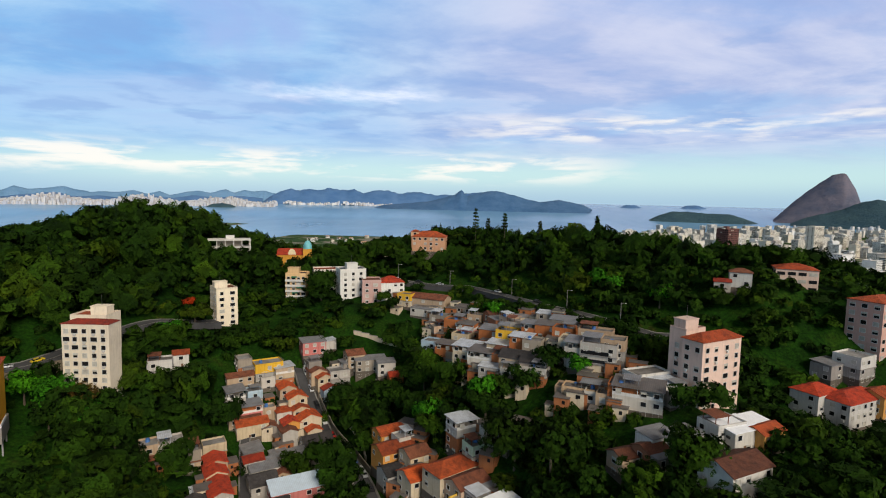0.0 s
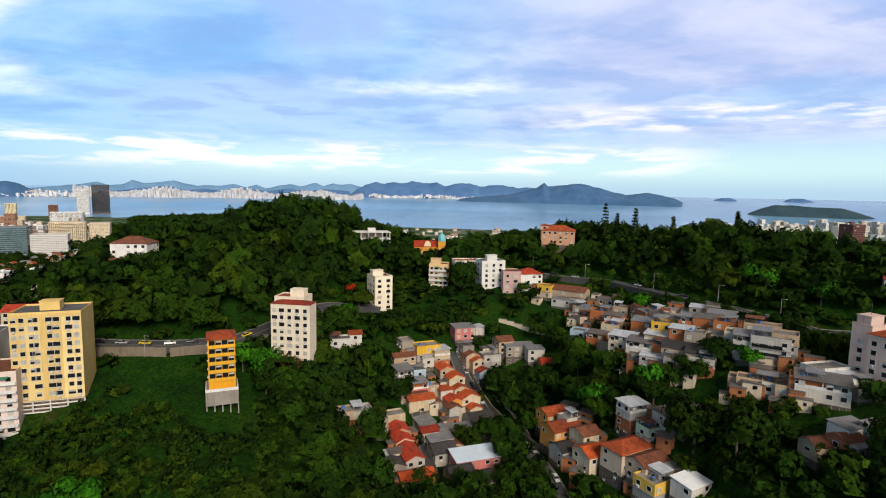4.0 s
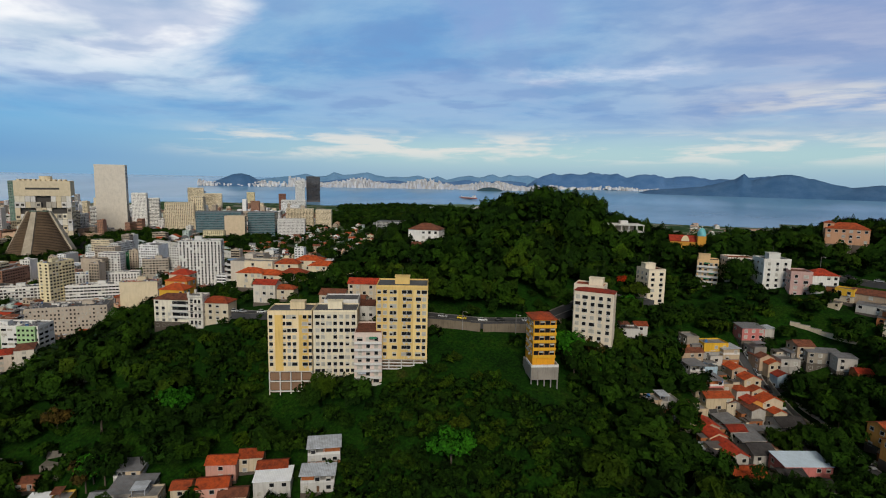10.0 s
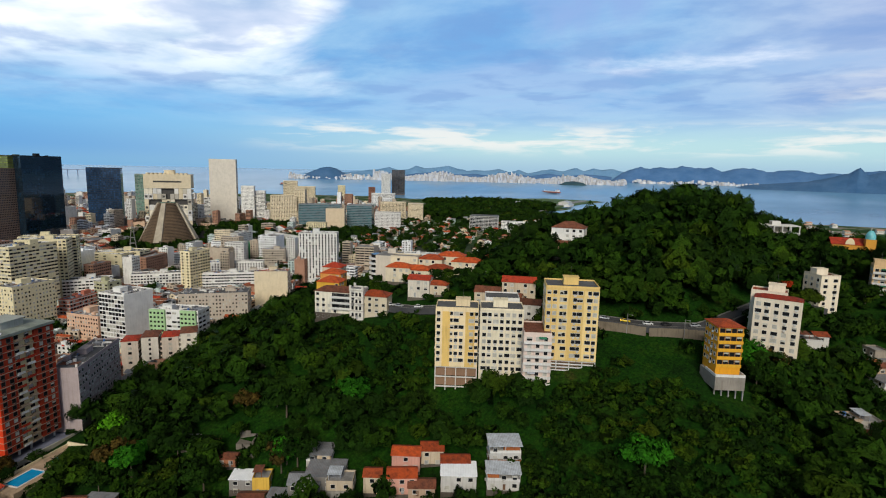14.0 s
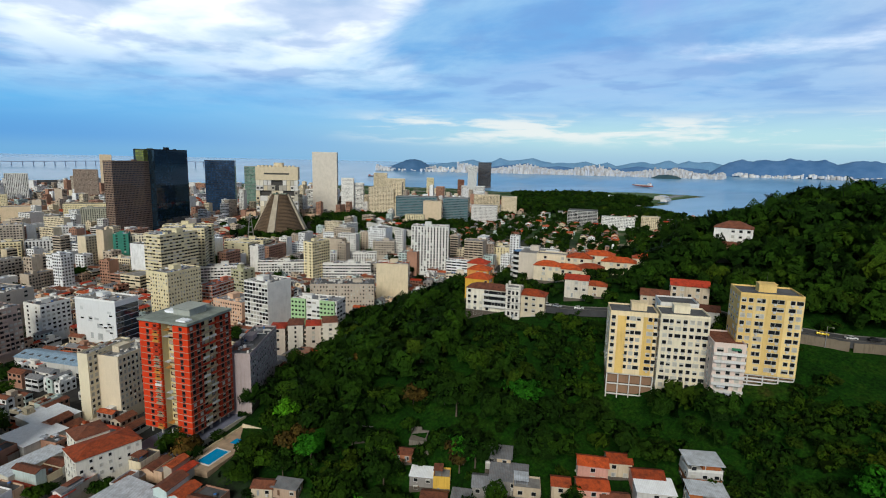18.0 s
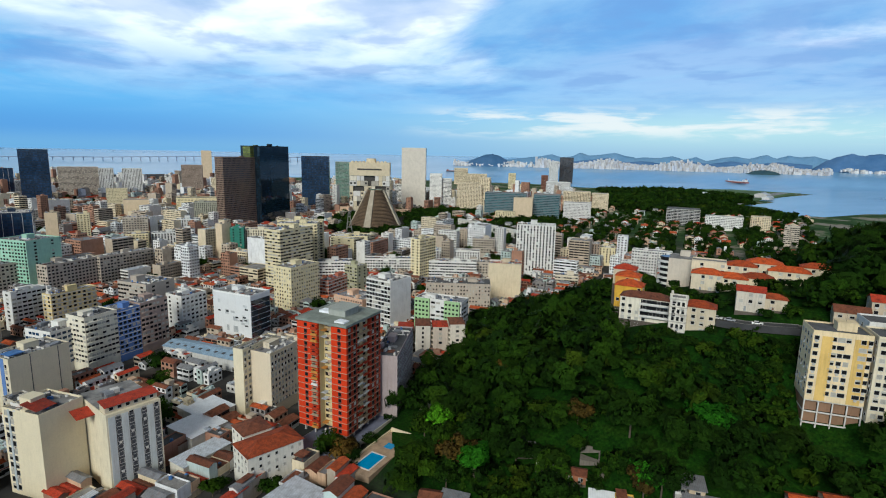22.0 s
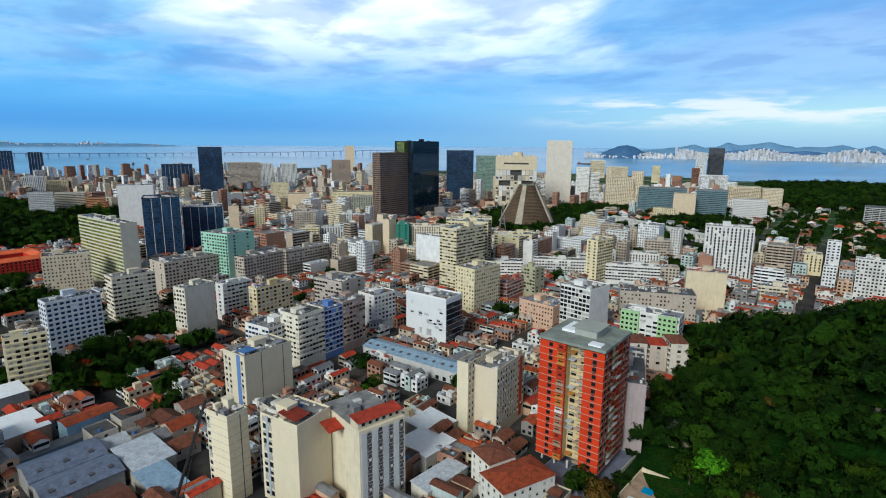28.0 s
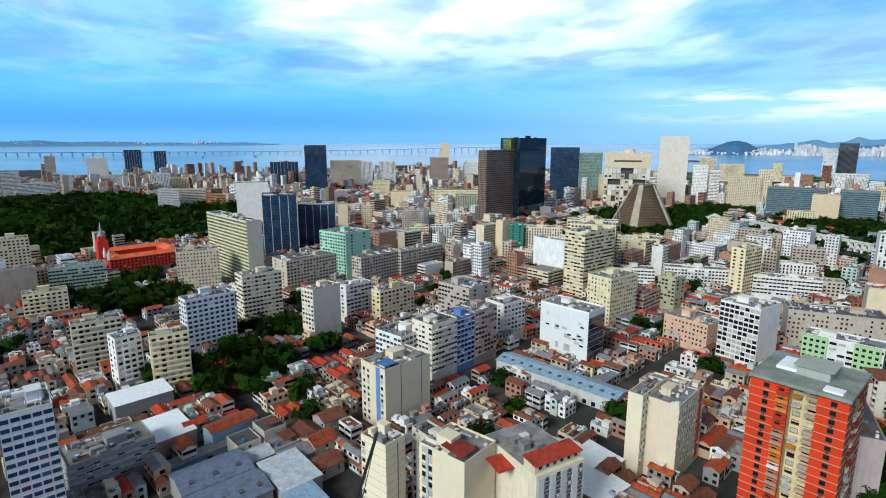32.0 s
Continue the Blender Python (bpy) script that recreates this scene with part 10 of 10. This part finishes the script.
HULLDARK = simple("ship_hull", (0.05, 0.06, 0.09), 0.6)
HULLRED = simple("ship_hull_red", (0.30, 0.10, 0.08), 0.6)
SHIPWHITE = simple("ship_white", (0.80, 0.80, 0.80), 0.5)
ship(-52.05, 3462, 105, 40, HULLDARK, HULLRED, "long dark tanker lying in the bay")
ship(-24.9, 3365, 150, 160, HULLRED, SHIPWHITE, "white ship with a red hull in the bay")
ship(-98.7, 3640, 50, 10, HULLDARK, SHIPWHITE, "small grey freighter at anchor")
ship(-95.4, 3440, 62, 0, HULLDARK, HULLRED, "small dark freighter at anchor")
ship(-94.1, 3625, 48, 20, HULLDARK, HULLDARK, "small distant freighter at anchor")

# ---- shore park and airfield ----
GRASS = simple("mown_grass", (0.07, 0.13, 0.03), 0.9, scale=0.01, amount=0.3)


def slab(name, pts, z, mat, label, category):
    n = len(pts)
    v = [(x, y, z) for x, y in pts] + [(x, y, z - 4) for x, y in pts]
    f = [tuple(range(n))] + [(i, n + i, n + (i + 1) % n, (i + 1) % n) for i in range(n)]
    return tagged(new(name, mesh(name, v, f, mat)), label, category, kind="structure")


slab("airfield", [(-960, 1760), (-1030, 2370), (-1290, 2350), (-1500, 1980), (-1400, 1800), (-1150, 1700)], 3.6, GRASS, "flat green airfield on the shore", "airfield")
slab("runway", [(-1000, 1900), (-1060, 2330), (-1100, 2330), (-1040, 1900)], 3.75, simple("runway", (0.26, 0.27, 0.28), 0.9, scale=0.01), "pale grey runway across the airfield", "runway")
low_hall(-1130, 1790, 120, 150, 26, 11, (0.72, 0.74, 0.74), WHITESHEET, "shed", "long white airport terminal by the bay", "terminal")
low_hall(-1010, 1960, 100, 60, 40, 12, (0.62, 0.60, 0.56), ZINC, "gable", "grey airport hangar with wide roof", "hangar")
low_hall(-960, 1880, 100, 70, 22, 8, (0.70, 0.70, 0.68), ZINC, "gable", "low white hangar by the runway", "hangar")


def east_city():
    """Pale apartment blocks between the hills and the bay to the south-east, too far to tell apart."""
    rnd = random.Random(9)
    s = Shape()
    mats = [plaster(c) for c in ((0.78, 0.75, 0.68), (0.74, 0.68, 0.56), (0.64, 0.60, 0.54), (0.80, 0.80, 0.78), (0.52, 0.30, 0.20))] + [PANE]
    k = 0
    while k < 900:
        x, y = rnd.uniform(-450, 1900), rnd.uniform(560, 2500)
        if float(height(x, y)) > 14 or float(shore(x, y)) < 120 or (x < 250 and y > 1500 and rnd.random() < 0.7):
            continue
        k += 1
        if x < 0.27 * y:
            if rnd.random() < 0.55:
                lot_shape(s, x, y, rnd.choice((20, 35, 110)), rnd.uniform(10, 20), rnd.uniform(8, 13), 2, rnd.uniform(6, 10), rnd.choice((0, 0, 1, 3)), 4, "gable", 5, rnd, False)
            continue
        w, d, h = rnd.uniform(14, 30), rnd.uniform(12, 22), rnd.choice((15, 22, 28, 33, 36, 40))
        lot_shape(s, x, y, rnd.choice((20, 35, 110)), w, d, 2, h, rnd.choice((0, 0, 1, 2, 3, 3)), rnd.choice((2, 2, 4)), "flat", 5, rnd, False)
    tagged(new("eastern_city", s.data("eastern_city", mats)), "pale apartment blocks between hill and bay", "houses", kind="stuff")


east_city()
tower(402, 860, 30, 26, 20, 92, (0.16, 0.07, 0.06), "dark red-brown tower block beyond the hill", bay=3.0)
tower(1010, 1120, 30, 24, 22, 118, (0.30, 0.26, 0.34), "tall grey-violet tower at the edge", bay=3.0)
tower(900, 1450, 30, 44, 20, 78, (0.76, 0.72, 0.62), "wide cream apartment tower near the bay")
tower(152, 205, 28, 17, 12, 96, (0.66, 0.40, 0.33), "salmon pink flats with a tiled roof", tile=CLAY, base=62)
tower(172, 212, 28, 12, 14, 96, (0.70, 0.70, 0.66), "white flats with green shutters", base=60)

# ---- woods ----
def in_scrub(x, y):
    """Open slopes below the hill road and in the valley, where only low scrub grows."""
    return (-200 < x < -112 and 60 < y < 152) or (-330 < x < -285 and 95 < y < 118) or (-300 < x < -256 and 84 < y < 132) or (-90 < x < -50 and 250 < y < 275) or (15 < x < 45 and 140 < y < 165)


# low growth in front of the flats on the slope
LOWGROWTH = [(-100, 282, 14), (-125, 248, 14), (112, 172, 16), (134, 170, 14), (135, 222, 15), (150, 195, 14)]


def build_woods():
    rng = random.Random(21)
    single, rest = 0, []
    y = -60.0
    lods = [crown_cards(90 + i, 140, 5.0, 7.0, 0.84, 10) for i in range(6)]
    mids = [crown_cards(140 + i, 56, 5.0, 7.0, 1.32, 9) for i in range(6)]
    shrubs = [crown_cards(190 + i, 40, 2.8, 3.2, 0.60, 5) for i in range(4)]
    while y < 470:
        x = -470.0
        while x < min(330, 70 + 0.85 * max(0, y)):
            px, py = x + rng.uniform(-3, 3), y + rng.uniform(-3, 3)
            x += 7.0
            z = float(height(px, py))
            edge = z > 7.5 or (px > -380 and z > 5.5)
            if not edge:
                continue
            scrub = in_scrub(px, py)
            if not free(px, py, 1.0 if scrub else 1.9):
                if free(px, py, 0.4):
                    rest.append((px, py, rng.uniform(0.9, 1.5), 1, rng.uniform(0, 6.28)))
                continue
            d = near_path(px, py)
            if scrub:
                rest += [(px + rng.uniform(-4, 4), py + rng.uniform(-4, 4), rng.uniform(0.6, 1.25), 1, rng.uniform(0, 6.28)) for _ in range(5)]
                continue
            if rng.random() < 0.26:
                rest.append((px, py, rng.uniform(1.0, 1.7), 1, rng.uniform(0, 6.28)))
                continue
            size = rng.choice((0.75, 0.95, 1.1, 1.25, 1.4, 1.6))
            if (-372 < px < -262 and 112 < py < 215) or (-75 < px < 100 and road_gap(px, py, ROADS[2][0]) < 10):
                rest.append((px, py, rng.uniform(0.45, 0.75), 0, rng.uniform(0, 6.28)))
                continue
            if (86 < px < 205 and 105 < py < 240) or (-140 < px < -28 and 222 < py < 302):
                low = any((px - a) ** 2 + (py - b) ** 2 < r * r for a, b, r in LOWGROWTH)
                rest.append((px, py, rng.uniform(0.4, 0.65) if low else rng.uniform(0.7, 1.05), 0, rng.uniform(0, 6.28)))
                continue
            if px > -40:
                size *= 0.82
            if single < 165 and 60 < d < 215 and rng.random() < 0.55:
                kind = rng.choice(["green"] * 15 + ["bright", "bright", "brown"])
                tree(px, py, size * 1.02, kind, rng.randint(0, 40))
                single += 1
            else:
                rest.append((px, py, size, 0 if 90 < d < 260 and py * 0.86 - px * 0.51 > 60 else 3, rng.uniform(0, 6.28)))
        y += 7.0
    prng = random.Random(5)
    for a, b, r in PARKS:
        for _ in range(int(r * r * 3.14 / (75 if r < 100 else 190))):
            q, t = r * math.sqrt(prng.random()), prng.uniform(0, 6.28)
            px, py = a + q * math.cos(t), b + q * math.sin(t)
            if free(px, py, 2.0) and float(shore(px, py)) > 20 and not (r == 120 and q > 0 and (px + 990) * 0.85 - (py - 366) * 0.5 > 0) and not (r in (30, 34) and prng.random() < 0.85):
                rest.append((px, py, prng.uniform(0.9, 1.5) * (1.0 if r < 130 else 1.5), 2, prng.uniform(0, 6.28)))
    for px, py in STREET_TREES:
        rest.append((px, py, prng.uniform(0.7, 1.3), 2, prng.uniform(0, 6.28)))
    small = [q for q in (crown_cards(290 + i, 46, 4.7, 6.6, 1.5, 8) for i in range(4))]
    out, tones = [], []
    for i, (px, py, s, k, a) in enumerate(rest):
        q, nrm = np.split((lods[i % 6] if k == 0 else mids[i % 6] if k == 3 else shrubs[i % 4] if k == 1 else small[i % 4]), 2, 2)
        q = q * np.array([s, s, s * (0.85 + 0.3 * ((i * 37) % 11) / 11)])
        ca, sa = math.cos(a), math.sin(a)
        r = np.array([[ca, sa, 0], [-sa, ca, 0], [0, 0, 1]])
        out.append(np.concatenate([q @ r + np.array([px, py, float(height(px, py)) + (0.0 if k == 1 else 1.6 * s + (3.0 * ((i * 53) % 17) / 17 if s > 0.74 else 0.0))]), nrm @ r], 2))
        tones.append(np.full(len(q), prng.random() * (0.55 if k == 1 else 1.0)))
    tagged(new("woods", quads_mesh("woods", np.concatenate(out), LEAF, np.concatenate(tones))), "dense dark green woods covering the hillsides", "woods", kind="stuff")
    return len(rest)


def ruin(x, y, yaw, w, d, h, label):
    """Roofless stone terrace with broken walls and steps."""
    b = thing("garden_ruin", pose(x, y, float(height(x, y)), 0, 0, yaw), label, "ruin")
    occupy(x, y, max(w, d) * 0.5)
    m = plaster((0.20, 0.18, 0.15), dirt=1.0)
    part("floor", Shape().box(-w / 2, -d / 2, -3, w / 2, d / 2, 0.3), m, b)
    part("back_wall", Shape().box(-w / 2, d / 2 - 0.5, 0.3, w / 2, d / 2, h).box(-w / 2, d / 2 - 0.5, h, w * 0.1, d / 2, h * 1.5), m, b)
    part("side_wall", Shape().box(w / 2 - 0.5, -d / 2, 0.3, w / 2, d / 2 - 0.5, h * 0.8), m, b)
    for k in range(8):
        part("step", Shape().box(w / 2, -d / 2 - 0.6 * (k + 1), -0.3 * (k + 2), w / 2 + 2, -d / 2 - 0.6 * k, -0.3 * k), m, b)


ruin(-328, 76, 35, 13, 7, 2.6, "overgrown grey ruined terrace in the woods")
ruin(-295, 46, 35, 7, 5, 2.4, "broken stone garden stairs and walls")
tree(-268, 77, 1.5, "bright", 15)
tree(-273, 48, 1.2, "bright", 37)
tree(-324, 15, 1.7, "bright", 34)
tree(-459, 184, 1.2, "bright", 8)
tree(-488, 216, 1.2, "red", 23)
tree(-488, 206, 1.0, "red", 38)
tree(-369, 72, 1.2, "brown", 30)
tree(-134, 168, 1.7, "bright", 40)
tree(-129, 170, 1.3, "bright", 37)
tree(-136, 164, 1.3, "green", 4)
tree(-126, 176, 1.6, "green", 38)
tree(-126, 172, 1.3, "brown", 0)
tree(-121, 182, 1.4, "green", 30)
tree(-129, 221, 1.4, "bright", 16)
tree(-126, 240, 1.6, "green", 35)
tree(-118, 170, 1.4, "green", 14)
tree(-136, 253, 0.8, "red", 12)
tree(-102, 278, 1.5, "green", 30)
tree(-79, 284, 1.7, "green", 34)
tree(62, 246, 1.6, "bright", 35)
tree(80, 226, 1.5, "bright", 30)
tree(58, 200, 1.4, "green", 25)
tree(7, 177, 1.6, "green", 40)
tree(15, 153, 1.8, "green", 9)
tree(24, 144, 1.8, "green", 14)
tree(-10, 180, 1.5, "green", 40)
tree(57, 128, 1.5, "green", 9)
tree(-580, -202, 1.3, "red", 33)
tree(-560, -193, 1.2, "red", 24)
tree(-569, -188, 1.4, "bright", 0)
tree(-590, -210, 1.5, "green", 4)
tree(-547, -179, 1.3, "green", 10)
tree(-586, -165, 1.0, "bright", 37)
tree(-211, 154, 1.3, "bright", 2)
tree(-158, 98, 1.5, "bright", 1)
tree(-372, 36, 1.3, "green", 10)
tree(-360, 25, 1.3, "green", 30)
tree(-386, 47, 1.2, "green", 30)
tree(-316, 29, 1.2, "green", 20)
tree(-308, 33, 1.3, "green", 30)
tree(-328, 34, 1.0, "green", 30)
tree(-384, -64, 1.0, "green", 15)
tree(-385, -61, 0.9, "green", 30)
tree(-368, -45, 1.0, "green", 10)
tree(-371, -47, 0.8, "green", 36)

conifer(4, 341, 29, 6)
conifer(22, 338, 26, 7)
conifer(12, 345, 22, 11)
conifer(72, 308, 18, 9)
conifer(43, 330, 19, 4)


for px, py, size, kind, seed in ((-44, 217, 1.25, "green", 3), (-38, 214, 1.4, "green", 12), (-33, 219, 1.3, "green", 21), (-24, 236, 1.2, "green", 7), (-17, 216, 1.3, "green", 16),
                                 (6, 183, 1.5, "bright", 4), (12, 182, 1.2, "green", 26), (-11, 187, 1.3, "bright", 19), (38, 178, 1.1, "bright", 6), (29, 186, 1.2, "green", 31), (20, 180, 1.1, "green", 22),
                                 (-142, 174, 1.5, "bright", 11), (-150, 171, 1.4, "bright", 27), (-133, 176, 1.4, "brown", 3), (13, 246, 1.0, "bright", 33), (-40, 207, 1.1, "green", 18)):
    tree(px, py, size, kind, seed)


def garden_wall(pts, h, label):
    """Low rendered wall that steps down the slope, with a coping."""
    b = thing("garden_wall", pose(pts[0][0], pts[0][1], float(height(*pts[0]))), label, "wall")
    o = b.matrix_world.translation
    s, c = Shape(), Shape()
    for (ax, ay), (bx, by) in zip(pts, pts[1:]):
        n = max(2, int(math.hypot(bx - ax, by - ay) / 4))
        l = math.hypot(bx - ax, by - ay)
        nx, ny = -(by - ay) / l * 0.2, (bx - ax) / l * 0.2
        for k in range(n):
            x0, y0, x1, y1 = (ax + (bx - ax) * k / n, ay + (by - ay) * k / n, ax + (bx - ax) * (k + 1) / n, ay + (by - ay) * (k + 1) / n)
            g = float(height((x0 + x1) / 2, (y0 + y1) / 2))
            for sh, za, zb, f in ((s, g - 2.0, g + h, 1.0), (c, g + h, g + h + 0.15, 1.5)):
                q = [(x0 - nx * f, y0 - ny * f), (x1 - nx * f, y1 - ny * f), (x1 + nx * f, y1 + ny * f), (x0 + nx * f, y0 + ny * f)]
                sh.add([(u - o.x, v - o.y, z - o.z) for z in (za, zb) for u, v in q], [(3, 2, 1, 0), (4, 5, 6, 7), (0, 1, 5, 4), (1, 2, 6, 5), (2, 3, 7, 6), (3, 0, 4, 7)])
    part("wall", s, CREAMRENDER, b)
    part("coping", c, SLABGREY, b)


garden_wall([(-54.7, 221), (-45.8, 212), (-38.8, 198.3), (-36, 190)], 1.3, "low cream rendered wall beside the steep street")
garden_wall([(-55.5, 258), (-47.4, 255.6), (-38.7, 251.6), (-29, 247.7)], 2.0, "stained cream garden wall round a small lawn")


def outbuildings():
    """Lean-tos, yard walls and stair towers crowded between the brick houses: past counting."""
    rng = random.Random(77)
    walls, pale, tops, dark = Shape(), Shape(), Shape(), Shape()
    homes = [o for o in bpy.data.objects if o.parent is None and o.name.startswith("house") and -34 < o.location.x < 62 and 150 < o.location.y < 285]
    homes += [o for o in bpy.data.objects if o.parent is None and o.name.startswith("house") and -110 < o.location.x < -46 and 150 < o.location.y < 240]
    ca, sa = math.cos(radians(-22)), math.sin(radians(-22))
    for o in homes:
        turn = (ca, sa) if o.location.x > -34 else (math.cos(radians(34)), math.sin(radians(34)))
        for _ in range(3 if o.location.x > -34 else 1):
            a, r = rng.uniform(0, 6.283), rng.uniform(4.5, 7.5)
            x, y = o.location.x + r * math.cos(a), o.location.y + r * math.sin(a)
            if any(road_gap(x, y, p) < w / 2 + 3 for p, w in ROADS):
                continue
            w, d, h = rng.uniform(1.6, 3.2), rng.uniform(1.5, 2.6), rng.uniform(2.2, 5.2)
            g = float(height(x, y))

            def box(sh, x0, y0, z0, x1, y1, z1):
                q = [(x0, y0), (x1, y0), (x1, y1), (x0, y1)]
                sh.add([(x + u * turn[0] - t * turn[1], y + u * turn[1] + t * turn[0], z) for z in (z0, z1) for u, t in q], [(3, 2, 1, 0), (4, 5, 6, 7), (0, 1, 5, 4), (1, 2, 6, 5), (2, 3, 7, 6), (3, 0, 4, 7)])

            box(walls if rng.random() < 0.55 else pale, -w, -d, g - 3, w, d, g + h)
            box(tops, -w - 0.25, -d - 0.3, g + h + 0.02, w + 0.25, d + 0.25, g + h + 0.12)
            for k in range(max(1, int(h / 2.5))):
                u = rng.uniform(-0.5, 0.3) * w
                box(dark, u, -d - 0.05, g + h - 1.9 - 2.5 * k, u + rng.uniform(0.7, 1.4), -d + 0.1, g + h - 0.8 - 2.5 * k)
                t = rng.uniform(-0.5, 0.2) * d
                box(dark, -w - 0.05, t, g + h - 1.9 - 2.5 * k, -w + 0.1, t + 0.9, g + h - 0.8 - 2.5 * k)
    for name, sh, mat, label in (("brick_outbuildings", walls, BAREBRICK, "bare brick lean-tos and stair towers between the houses"), ("rendered_outbuildings", pale, CREAMRENDER, "stained rendered lean-tos between the houses"),
                                 ("outbuilding_roofs", tops, OLDSHEET, "weathered sheet roofs of the lean-tos"), ("outbuilding_openings", dark, PANE, "dark window and door openings of the lean-tos")):
        tagged(new(name, sh.data(name, mat)), label, "outbuildings", kind="stuff")


outbuildings()


build_woods()
